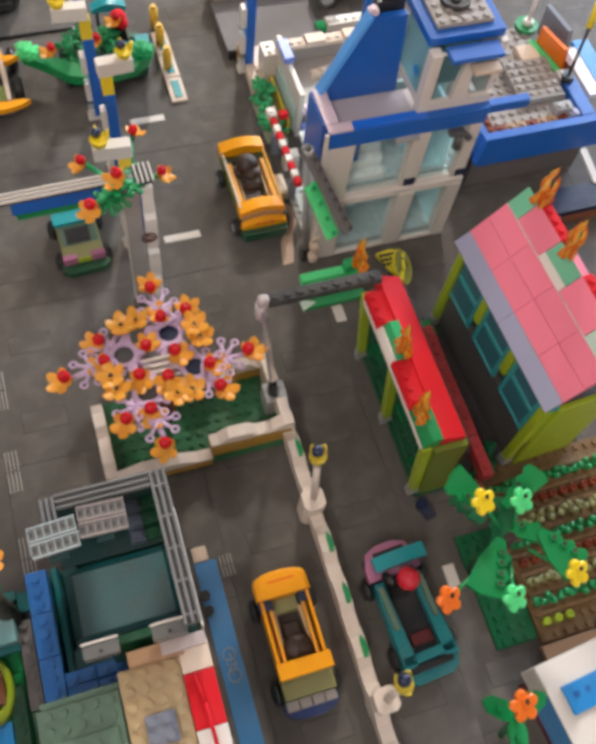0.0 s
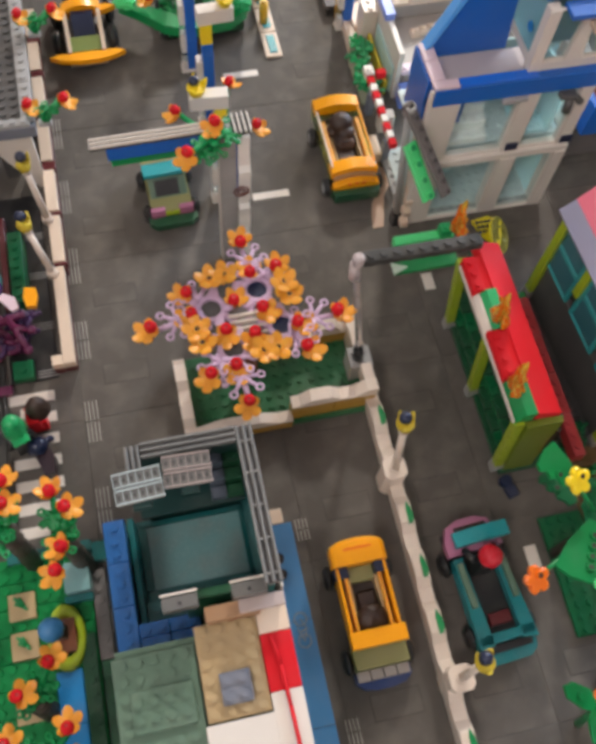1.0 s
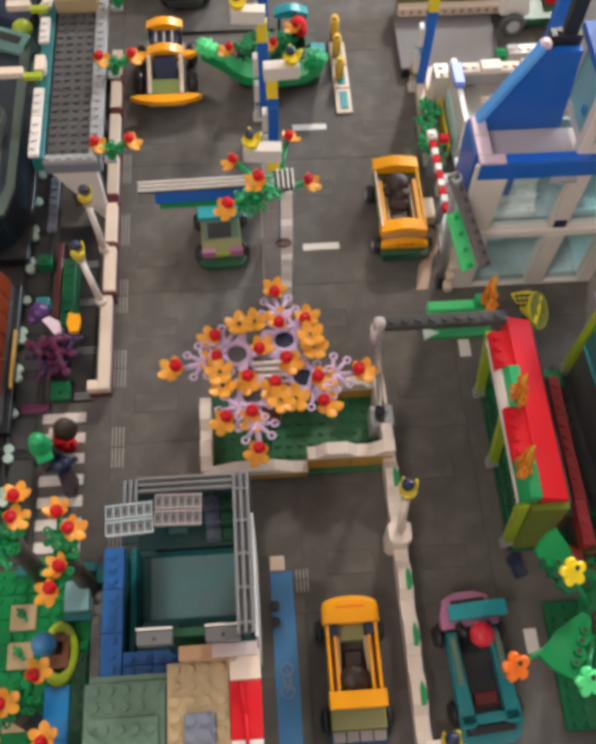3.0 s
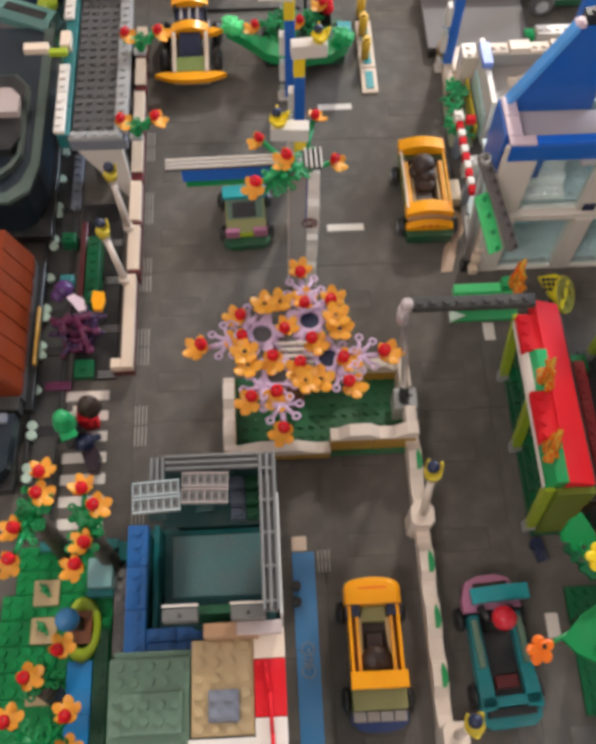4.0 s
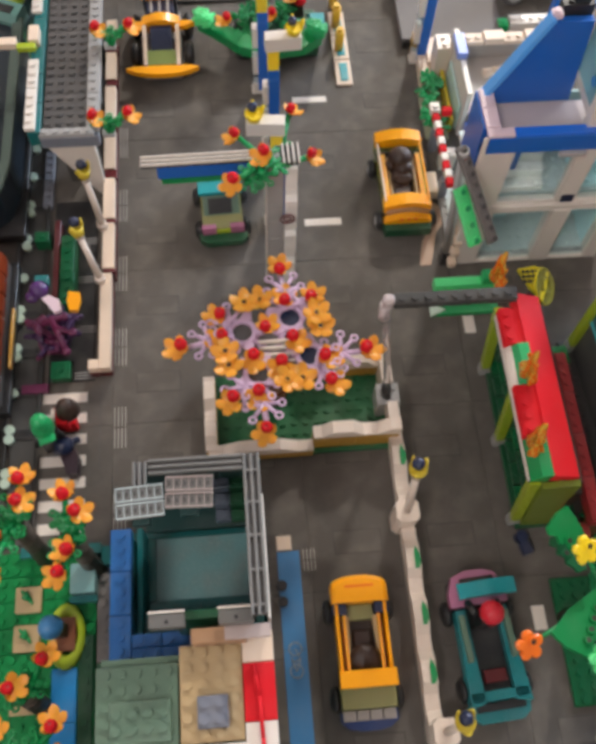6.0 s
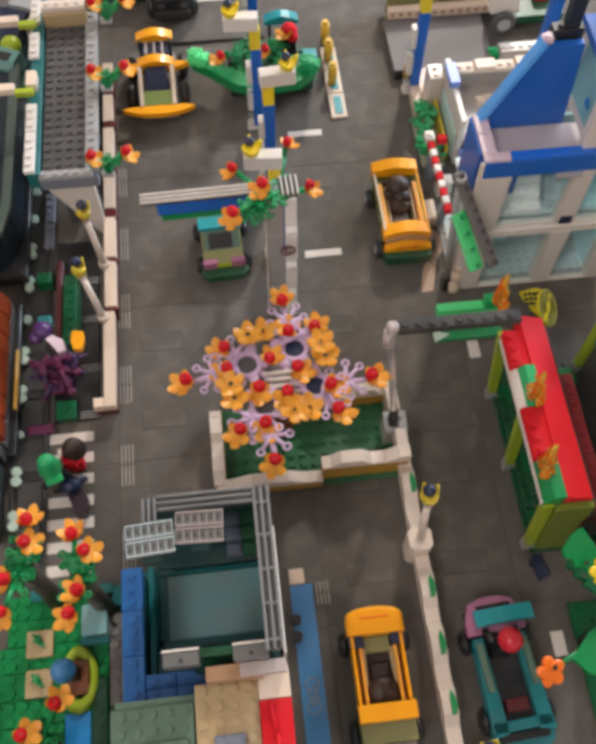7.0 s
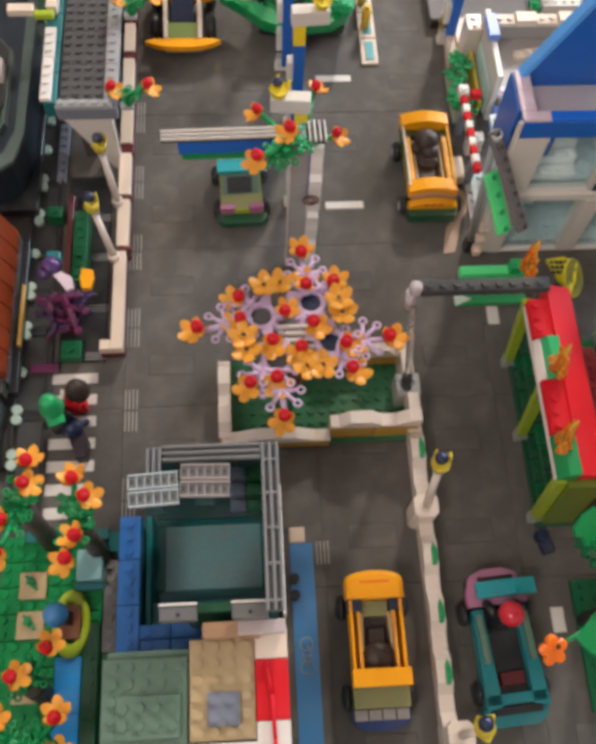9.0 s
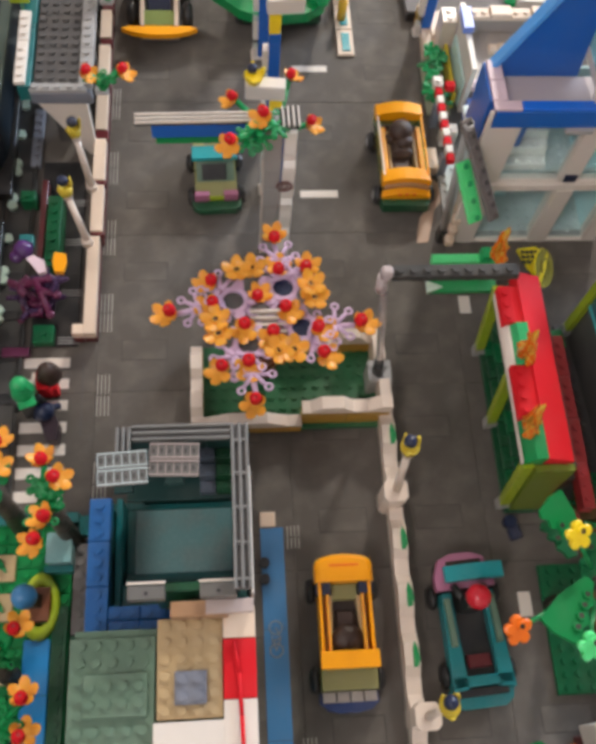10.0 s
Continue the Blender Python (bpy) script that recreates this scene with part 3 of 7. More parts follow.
# ---- cream kerb wall on the other side of the road ----
def cream_wall():
    t = thing("kerb_wall", (0, 0, 0), "cream toy wall with dark red joints beside the road", "wall")
    lego(t, -19.75, -15.15, 0, 1.1, 9.92, 1.0, MAROON, "brick", False)
    lego(t, -19.77, -15.25, 1.0, 1.1, 10.02, 0.9, CREAM, "brick", False)
    lego(t, -20.7, -15.2, 0, 0.95, 1, 1.0, MAROON, "brick", False)
    lego(t, -20.7, -15.25, 1.0, 0.95, 1, 0.9, CREAM, "brick", False)
    y = -5.2
    for d, joint in ((5.2, 0.4), (4.9, 0.5), (5.1, 1.1), (5.0, 0.8), (3.9, 0.9), (3.8, 1.0)):
        lego(t, -19.6, y, 0, 1.18, d + joint, 1.2, MAROON, "brick", False)
        lego(t, -19.6, y + joint, 1.2, 1.15, d, 0.8, CREAM, "brick", False)
        lego(t, -19.5, y + 0.02, 1.2, 1.25, joint - 0.04, 0.7, MAROON, "brick", False)
        y += d + joint


cream_wall()


# ---- the blossom tree ----
TREE_BUDS = [(-3.3, -11.4, 0, 90), (-3.1, -14.4, 0, 90), (-1.0, -14.3, 15, 60), (-8.3, -15.3, 15, 175), (-4.9, -16.8, 10, 60), (-2.8, -17.6, 10, 320),
             (-8.2, -17.2, 15, 200), (-11.4, -17.9, 25, 190), (-5.9, -19.0, 10, 265), (-3.7, -19.7, 10, 250), (-0.4, -19.5, 15, 350), (2.9, -19.1, 15, 0),
             (-0.1, -21.6, 20, 330), (-5.7, -22.1, 15, 270), (-7.6, -22.5, 20, 230), (-5.2, -25.2, 30, 245)]
TREE_PAIRS = [(-6.4, -14.4, 90), (-5.2, -14.1, 90), (-0.6, -15.8, 0), (-0.4, -16.9, 0), (-8.1, -18.7, 180), (-7.9, -19.9, 180), (-3.3, -21.3, 270), (-2.2, -21.3, 270)]


def blossom_tree():
    t = thing("blossom_tree", (-4.2, -18.4, 0), "toy tree of lavender sprigs covered with orange blossoms and red buds", "tree")
    bm = bmesh.new()
    rod(bm, (0, 0, 0.4), (0, 0, 8.4), 1.0, 0.9, 16)
    for k in range(5):
        ring(bm, (0, 0, 1.2 + 1.6 * k), 0.95, 0.12, n=16, k=6)
    part("trunk", bm, RBROWN, t)
    bm = bmesh.new()
    rod(bm, (0, 0, 8.4), (0, 0, 8.8), 2.3, n=24)
    part("crown_plate", bm, GREY, t, "round grey plate")
    for k in range(4):
        lego(t, -1.3, -1.2 + 0.6 * k, 9.55, 2.9, 0.3, 0.5, WHITE, "grille_bar", False, "pale grille bar")
    hubs = [(-2.5, 1.7, 9.2), (1.45, 2.8, 9.2), (-1.4, -2.1, 9.2), (2.8, -0.75, 9.2)]
    for h in hubs:
        bm = bmesh.new()
        rod(bm, (0, 0, 0), (0, 0, 0.6), 0.82, n=16)
        part("hub", bm, NAVY if h[0] > 0 else DGREY, t, "", h)
        v = Vector((-h[0], -h[1], 0))
        bm = bmesh.new()
        rod(bm, v.normalized() * 1.15 + Vector((0, 0, 0.6)), v * 0.85 + Vector((0, 0, -0.2)), 0.3, n=8)
        part("branch", bm, LAV, t, "", h)
        bm = bmesh.new()
        n = 18
        loops = [[bm.verts.new((r * math.cos(2 * math.pi * k / n), r * math.sin(2 * math.pi * k / n), z)) for k in range(n)]
                 for r, z in ((0.80, 0.62), (0.84, 0.86), (1.22, 0.86), (1.28, 0.6))]
        for a, b in zip(loops, loops[1:] + loops[:1]):
            for k in range(n):
                bm.faces.new((a[k], b[k], b[(k + 1) % n], a[(k + 1) % n]))
        for k in range(5):
            a = 2 * math.pi * k / 5 + h[0]
            w = Vector((-math.sin(a), math.cos(a), 0))
            o = Vector((math.cos(a), math.sin(a), 0))
            base_pts = [o * 1.2 - w * 0.5, o * 1.2 + w * 0.5, o * 2.0 + w * 0.22, o * 2.0 - w * 0.22]
            prism(bm, [(p.x, p.y) for p in base_pts], 0.62, 0.84, "z")
        bmesh.ops.recalc_face_normals(bm, faces=bm.faces)
        part("hub_ring", bm, LAV, t, "flat lavender ring", h)
    rng = random.Random(5)
    base = Vector((-4.2, -18.4, 0))
    spots = [(x, y) for x, y, *_ in TREE_BUDS]
    for x, y in spots:
        p = Vector((x, y, 0)) - base
        h = min(hubs, key=lambda q: (Vector(q[:2]) - p.xy).length)
        h = Vector(h)
        end = Vector((p.x, p.y, 10.0))
        bm = bmesh.new()
        d = end - h
        rod(bm, h + Vector((d.x, d.y, 0)).normalized() * min(1.1, 0.8 * d.xy.length) + Vector((0, 0, 0.7)), end, 0.3, 0.22, 8)
        mid = h + d * 0.55 + Vector((0, 0, 0.5))
        flat = Vector((d.x, d.y, 0))
        if flat.length < 0.3:
            flat = Vector((1, 0, 0))
        flat.normalize()
        side = Vector((-flat.y, flat.x, 0))
        for s in (-1, 1) if p.length > 3.4 else ():
            for k, far in ((0.15, 1.15), (1.05, 0.85)):
                q = mid + flat * k + side * (s * far) + Vector((0, 0, rng.uniform(-0.1, 0.3)))
                rod(bm, mid + flat * 0.1, q, 0.24, 0.16, 6)
                ring(bm, q + (q - mid).normalized() * 0.28, 0.27, 0.11, n=12, k=5)
        part("sprig", bm, LAV, t)
    for x, y, tilt, way in TREE_BUDS:
        blossom(t, (x + 4.2, y + 18.4, 10.2), tilt * 0.9 + rng.uniform(0, 8), way, True, rng.uniform(0, 72), rng.uniform(1.06, 1.18))
    for x, y, way in TREE_PAIRS:
        blossom(t, (x + 4.2, y + 18.4, 10.6 + rng.uniform(-0.2, 0.2)), 14, way, False, rng.uniform(0, 72), 1.24)


blossom_tree()

# ---- pole with a crossbar ----
def barrier_pole():
    t = thing("barrier_pole", (5.4, -20.2, 3.2), "grey toy pole with a dark grey studded crossbar", "pole")
    bm = bmesh.new()
    rod(bm, (0, 0, 0), (-0.15, 0.2, 1.9), 0.5, 0.42, 12)
    part("foot", bm, BLACK, t)
    bm = bmesh.new()
    rod(bm, (0, 0, 0.8), (-1.45, 1.7, 14.0), 0.3, 0.3, 10)
    part("pole", bm, SMOKE, t, "clear grey pole")
    bm = bmesh.new()
    quad_box(bm, -1.65, 1.3, 13.1, -0.8, 2.1, 14.2, 0.2)
    rod(bm, (-1.35, 1.6, 11.4), (-1.4, 1.7, 13.2), 0.42, n=12)
    part("bracket", bm, MAUVE, t, "pale clip bracket")
    bm = bmesh.new()
    quad_box(bm, -0.8, 1.35, 13.0, 8.4, 2.35, 13.7, 0.06)
    for k in range(9):
        rod(bm, (-0.25 + 1.0 * k, 1.85, 13.65), (-0.25 + 1.0 * k, 1.85, 13.9), 0.3, n=12)
        rod(bm, (-0.25 + 1.0 * k, 1.3, 13.35), (-0.25 + 1.0 * k, 1.36, 13.35), 0.27, n=10)
    part("crossbar", bm, COAL, t, "worn dark studded crossbar")


barrier_pole()

# ---- gantry over the road ----
def gantry():
    t = thing("gantry", (-2.4, -5.3, 0), "light grey road gantry with a ribbed top and blue sign board", "gantry", turn=1.2)
    for k in range(7):
        lego(t, -1.6, -0.9, 0.0 + 2.5 * k, 1.4, 0.9, 2.5, GREY, "pillar_panel", False)
    for k in range(7):
        lego(t, -1.7, -0.95, 2.45 * k, 0.12, 0.95, 2.45, WHITE, "pillar_edge", False, "white edge strip")
    z = 0.0
    for tall, deep, wide in ((3.2, 1.1, 1.0), (1.9, 1.35, 0.95), (2.8, 1.05, 1.0), (1.3, 1.3, 0.9), (3.4, 1.1, 1.0), (2.0, 1.3, 0.95), (2.6, 1.0, 0.9)):
        bm = bmesh.new()
        prism(bm, [(0.0, 0.05), (-deep, 0.05), (-deep, 0.35 * tall), (-0.95, 0.6 * tall), (-0.95, tall - 0.1), (-0.8, tall), (0.0, tall)], -0.1, wide - 0.05, "x")
        part("pillar_edge", bm, PALEWHITE, t, "white edge brick", (0, 0, z))
        z += tall
    lego(t, -0.3, -0.75, 10.5, 0.3, 0.7, 6.6, BLUE, "pillar_inset", False, "blue inset")
    bm = bmesh.new()
    ring(bm, (0.1, -1.3, 10.9), 0.6, 0.08, (0, 1, 0), 16, 5)
    ring(bm, (0.1, -1.3, 10.9), 0.3, 0.07, (0, 1, 0), 12, 5)
    part("emblem", bm, MAROON, t, "round emblem")
    # ribbed top
    for k in range(5):
        g = -11.4 + 2 * k
        lego(t, g, -0.35, 17.4, 2, 1.0, 0.25, BLACK, "grille_tile", False)

    for j in range(3):
        lego(t, -11.4, -0.32 + 0.38 * j, 17.6, 10, 0.18, 0.3, WHITE, "grille_rib", False, "pale rib")
    lego(t, -0.9, -0.9, 17.4, 1.9, 2.0, 0.25, BLACK, "grille_tile", False)
    for j in range(4):
        lego(t, -0.3 + 0.4 * j, -0.9, 17.6, 0.17, 2, 0.3, WHITE, "grille_rib", False)
    lego(t, -1.5, -0.35, 17.4, 1, 1.0, 0.4, GREY, "bracket", True)
    lego(t, -10.2, -0.3, 16.0, 8.6, 0.8, 1.4, BLUE, "sign_board", False, "blue sign board")
    lego(t, -10.0, 0.1, 14.8, 6.0, 0.8, 1.2, GREEN, "sign_board", False, "green sign board")


gantry()


def tall_post(x, y, side=-1, off=-2.4, group="tall posts"):
    """Blue and yellow mast that carries a white brick with a yellow crown."""
    t = thing("mast", (x, y, 0), "blue and yellow toy mast with a white lamp brick and crown", "mast", group)
    lego(t, -1.0, -0.6, 0, 2, 1.2, 0.4, WHITE, "foot", False)
    for k in range(7):
        lego(t, -0.85 + 0, -0.55, 0.4 + 1.2 * k, 0.6, 1.1, 1.2, CLEAR if k % 3 == 1 else WHITE, "edge_brick", False, "white edge brick")
    lego(t, -0.3, -0.5, 0.4, 1.1, 1, 4, BLUE, "shaft", False)
    lego(t, -0.3, -0.5, 4.4, 1.1, 1, 5.2, BLUE, "shaft", False)
    lego(t, -0.3, -0.5, 9.6, 1.1, 1, 1.2, BLUE, "shaft", False)
    lego(t, -0.35, -0.5, 10.8, 1.1, 1, 2.4, YELLOW, "collar", False, "yellow collar")
    lego(t, off, -0.6, 13.2, 3.35, 1.2, 1.5, WHITE, "lamp_brick", False, "white lamp brick", (0, 0, 4 * side))
    s = off + (0.7 if side < 0 else 2.65)
    bm = bmesh.new()
    cup_crown(bm, Vector((0, 0, 0)), Vector((0, 0, 1)).to_track_quat("Z", "Y"), 0.92, 1.3)
    part("crown", bm, YELLOW, t, "yellow crown", (s, 0.1, 14.7))
    bm = bmesh.new()
    ball(bm, (0, 0, 0), 0.44, 16)
    part("lamp_ball", bm, NAVY, t, "dark blue ball", (s - 0.1, 0.6, 15.6))
    return t


tall_post(-2.9, 1.0, -1)
tall_post(-2.5, 10.7, 1, -0.6)
tall_post(-3.1, 18.2, -1, -2.75)
tall_post(-2.6, 30.0, -1)
tall_post(14.6, 21.6, -1)


def flower_plant(name, root, heads, leaf=GREEN, label="", group="", stem=0.16):
    """Stems with orange blossoms and red buds. heads: x, y, z, tilt, way."""
    t = thing(name, root, label, "plant", group)
    r = Vector(root)
    for k, (x, y, z, tilt, way) in enumerate(heads):
        e = Vector((x, y, z)) - r
        bm = bmesh.new()
        mid = Vector((e.x * 0.35, e.y * 0.35, e.z * 0.75))
        rod(bm, (0, 0, 0), mid, stem, stem, 8)
        rod(bm, mid, e, stem, stem, 8)
        for s in (-1, 1):
            q = mid + Vector((0.5 * s, 0.35 * s, 0.35))
            rod(bm, mid, q, 0.22, 0.12, 6)
            ring(bm, q + Vector((0.2 * s, 0.1 * s, 0)), 0.22, 0.1, n=8, k=5)
            ball(bm, mid + Vector((-0.4 * s, 0.3 * s, 0)), 0.35, 8, 0.5)
        part("stem", bm, leaf, t)
        blossom(t, e, tilt, way, True, 24 * k, 1.0)
    return t


flower_plant("potted_flowers", (-2.6, 1.0, 5.6), [(0.2, 0.9, 9.7, 55, 340), (-1.2, 6.0, 9.5, 50, 45), (-6.0, 3.7, 9.5, 60, 180)],
             BGREEN, "green sprays with orange blossoms on the mast", "", 0.25)
flower_plant("gantry_flowers", (-3.9, -5.9, 16.6), [(-3.95, -5.9, 18.7, 50, 215), (-6.5, -8.0, 18.3, 55, 235)], BGREEN, "green sprays with orange blossoms on the gantry", "", 0.25)
for k in range(3):
    bm = bmesh.new()
    for j in range(7):
        a = 2 * math.pi * j / 7
        q = (0.85 * math.cos(a), 0.85 * math.sin(a), 0.25)
        rod(bm, (0, 0, 0), q, 0.24, 0.18, 6)
        ring(bm, (q[0] * 1.2, q[1] * 1.2, 0.25), 0.2, 0.11, n=8, k=5)
    tagged(part("leaf_spray", bm, GREEN, None, "", ((-4.4, -5.4, -3.4)[k], (-6.8, -7.4, -6.3)[k], 17.2 + 0.25 * k), (15, 10 * k, 30 * k)), "green toy leaf spray on the gantry", "plant", "gantry leaf sprays")


# ---- cars ----
def buggy(at, turn, body, trim, bumper, label, hair=True):
    """Open toy car, its nose towards +y: curved roof bar, side rails, seat well and bumper."""
    t = thing("toy_car", at, label, "toy car", turn=turn)
    t.matrix_basis = t.matrix_basis @ Matrix.Diagonal((0.955, 1, 1, 1))
    lego(t, -2, -5.6, 0.7, 4, 10.4, 0.5, BLACK, "chassis", False, "black chassis")
    lego(t, -2.2, -4.9, 1.2, 4.4, 1.8, 1.5, trim, "tail", False, "olive tail")
    lego(t, -2.2, 2.8, 1.2, 4.4, 1.9, 1.6, trim, "nose_block", False)
    bm = bmesh.new()
    n = 10
    front = [(2.35 * math.cos(math.pi * k / n), 4.1 + 0.85 * math.sin(math.pi * k / n) ** 0.8) for k in range(n + 1)]
    low = front + [(-2.35, 2.8), (2.35, 2.8)]
    rows = [[bm.verts.new((x * s, y if y < 3 else 2.8 + (y - 2.8) * s, z)) for x, y in low] for s, z in ((1.0, 2.5), (1.0, 3.3), (0.95, 3.6), (0.82, 3.78))]
    for a, b in zip(rows, rows[1:]):
        for k in range(len(low)):
            bm.faces.new((a[k], a[(k + 1) % len(low)], b[(k + 1) % len(low)], b[k]))
    bm.faces.new(rows[-1])
    bm.faces.new(rows[0][::-1])
    bmesh.ops.recalc_face_normals(bm, faces=bm.faces)
    hood = part("hood", bm, body, t)
    lego(hood, -1.2, 3.9, 3.7, 2.4, 0.22, 0.12, DORANGE, "hood_slot", False, "dark slot")
    lego(t, -2.3, -3.5, 3.2, 4.6, 1.3, 0.8, body, "roll_bar", False)
    for s in (-1, 1):
        lego(t, s * 1.98 - 0.15, -3.1, 1.4, 0.3, 5.9, 2.0, body, "side_rail", False)
        lego(t, s * 1.66 - 0.12, -2.9, 1.4, 0.24, 4.9, 1.2, RBROWN, "side_rail", False, "brown gap strip")
        lego(t, s * 1.40 - 0.15, -2.9, 1.4, 0.30, 4.9, 1.85, PETAL, "side_rail", False, "pale orange inner rail")
        bm = bmesh.new()
        prism(bm, [(s * 1.27, -2.8), (s * 1.27, 1.9), (s * 0.95, 1.9), (s * 1.1, -1.2)], 1.4, 2.6, "z")
        part("side_rail", bm, TAN, t, "tan inner rail")
        lego(t, s * 1.7 - 0.6, 1.9, 1.3, 1.2, 1.0, 2.0, NAVY, "pillar", False, "dark blue pillar")
    lego(t, -1.15, -2.8, 1.2, 2.3, 4.6, 0.5, BROWN, "seat", False, "dark brown seat")
    lego(t, -1.0, -2.9, 1.7, 2, 0.8, 1.4, BROWN, "backrest", False)
    lego(t, -1.1, 1.6, 1.6, 2.2, 1.2, 0.9, OLIVE, "dashboard", False)
    bm = bmesh.new()
    prism(bm, [(-2.3, -5.7), (-1.7, -6.2), (-0.7, -6.4), (0.7, -6.4), (1.7, -6.2), (2.3, -5.7), (2.3, -5.0), (-2.3, -5.0)], 0.8, 1.5, "z")
    part("bumper", bm, bumper, t)
    for k in range(4):
        lego(t, -2.15 + 1.08 * k, -5.7, 1.5, 1.04, 0.8, 0.5, WARMGREY, "tail_lamp", False)
    for x in (-2.55, 2.55):
        for y in (-4.0, 2.6):
            wheel(t, x, y, 0.95, 0.95, 0.7, BLACK)
    if hair:
        bm = bmesh.new()
        rows = []
        for z, r, y in ((-0.7, 1.45, -0.3), (-0.3, 1.4, -0.25), (0.1, 1.22, -0.1), (0.4, 0.95, 0.1), (0.62, 0.6, 0.2), (0.7, 0.2, 0.25)):
            rows.append([bm.verts.new((r * math.cos(a) * (1.0 if math.sin(a) > 0 else 1.02), y + r * math.sin(a) * 0.95, z - 0.05 * math.cos(5 * a)))
                         for a in [2 * math.pi * k / 20 for k in range(20)]])
        for a, b in zip(rows, rows[1:]):
            for k in range(20):
                bm.faces.new((a[k], a[(k + 1) % 20], b[(k + 1) % 20], b[k])).smooth = True
        bm.faces.new(rows[0][::-1])
        bm.faces.new(rows[-1])
        quad_box(bm, -0.75, 0.6, -0.9, 0.75, 2.2, -0.35, 0.2)
        p = pose(*[c * U for c in at], 0, 0, turn) @ Vector((0, -1.3 * U, 2.7 * U))
        tagged(part("toy_driver", bm, BROWN, None, "", p / U), "dark brown seated toy figure in a car", "toy figure")
    return t


buggy((1.15, -40.4, 0), 0, ORANGE, OLIVE, NAVYBLUE, "bright orange open toy car with a blue rear bumper")


def far_buggy():
    """Bright orange car that faces the viewer, with an arched front and dark green bumper."""
    t = thing("toy_car", (10.1, 2.9, 0), "orange open toy car with a dark green front bumper", "toy car")
    lego(t, -2, -5.0, 0.7, 4, 10, 0.5, BLACK, "chassis", False, "black chassis")
    n = 9
    for nm, y0, y1, z, hh, m in (("hood", -3.4, -2.1, 3.3, 0.9, ORANGE), ("front_panel", -4.4, -3.72, 2.3, 1.2, ORANGE), ("rear_bar", 4.3, 5.6, 3.6, 0.8, ORANGE)):
        bm = bmesh.new()
        arc = [(-2.3 + 4.6 * k / n, z + 0.5 * math.sin(math.pi * k / n)) for k in range(n + 1)]
        prism(bm, [(arc[0][0], z - hh)] + arc + [(arc[-1][0], z - hh)], y0, y1, "y")
        part(nm, bm, m, t)
    bm = bmesh.new()
    arc = [(-2.1 + 4.2 * k / n, 2.75 + 0.42 * math.sin(math.pi * k / n)) for k in range(n + 1)]
    prism(bm, [(-2.1, 2.2)] + arc + [(2.1, 2.2)], -3.72, -3.36, "y")
    part("grille", bm, DTAN, t, "tan grille strip")
    for x in (-0.7, 0.0, 0.7):
        bm = bmesh.new()
        rod(bm, (0, 0, 0), (0, -0.06, 0), 0.2, n=12)
        part("front_stud", bm, DORANGE, t, "", (x, -4.4, 2.6))
    bm = bmesh.new()
    prism(bm, [(-2.2, -5.1), (2.2, -5.1), (2.4, -4.2), (-2.4, -4.2)], 0.8, 1.9, "z")
    part("bumper", bm, DGREEN, t, "dark green bumper")
    for s in (-1, 1):
        lego(t, s * 1.75 - 0.25, -2.2, 1.3, 0.5, 5.4, 1.9, PETAL, "side_rail", False, "pale orange rail")
        lego(t, s * 1.46 - 0.09, -2.2, 1.3, 0.18, 5.2, 1.3, RBROWN, "side_rail", False)
        lego(t, s * 1.24 - 0.12, -2.2, 1.3, 0.24, 5.2, 1.6, TAN, "side_rail", False)
        ob = lego(t, s * 2.14 - 0.11, -2.8, 1.3, 0.22, 8.2, 2.1, TLIME, "side_window", False, "clear pale side window")
        ob.visible_shadow = False
        lego(t, s * 2.14 - 0.12, -2.8, 3.42, 0.24, 8.2, 0.12, CREAM if s < 0 else ORANGE, "window_edge", False)
    lego(t, -2.2, 5.0, 1.2, 4.4, 0.9, 2.0, OLIVE, "tail", False)
    lego(t, -1.3, -2.4, 1.2, 2.6, 6.4, 0.5, BROWN, "seat", False, "dark seat")
    for x in (-2.55, 2.55):
        for y in (-3.2, 3.2):
            wheel(t, x, y, 0.95, 0.98, 0.8)
    bm = bmesh.new()
    ball(bm, (0.1, 1.15, 0.7), 1.22, 18, 0.95)
    ball(bm, (0.35, 0.2, 0.4), 0.95, 16, 0.8)
    ball(bm, (-0.75, 0.8, 0.1), 0.7, 14, 0.9)
    quad_box(bm, -0.85, -1.4, -0.9, 1.15, 1.6, 0.55, 0.45)
    quad_box(bm, -0.95, -3.0, -1.3, 0.95, -0.6, -0.2, 0.25)
    prism(bm, [(-1.0, -1.3), (1.0, -1.3), (0.75, 0.1), (-0.75, 0.1)], -0.9, 1.0, "y")
    tagged(part("toy_driver", bm, BROWN, None, "", (9.9, 4.0, 2.9)), "dark brown seated toy figure in a car", "toy figure")


far_buggy()


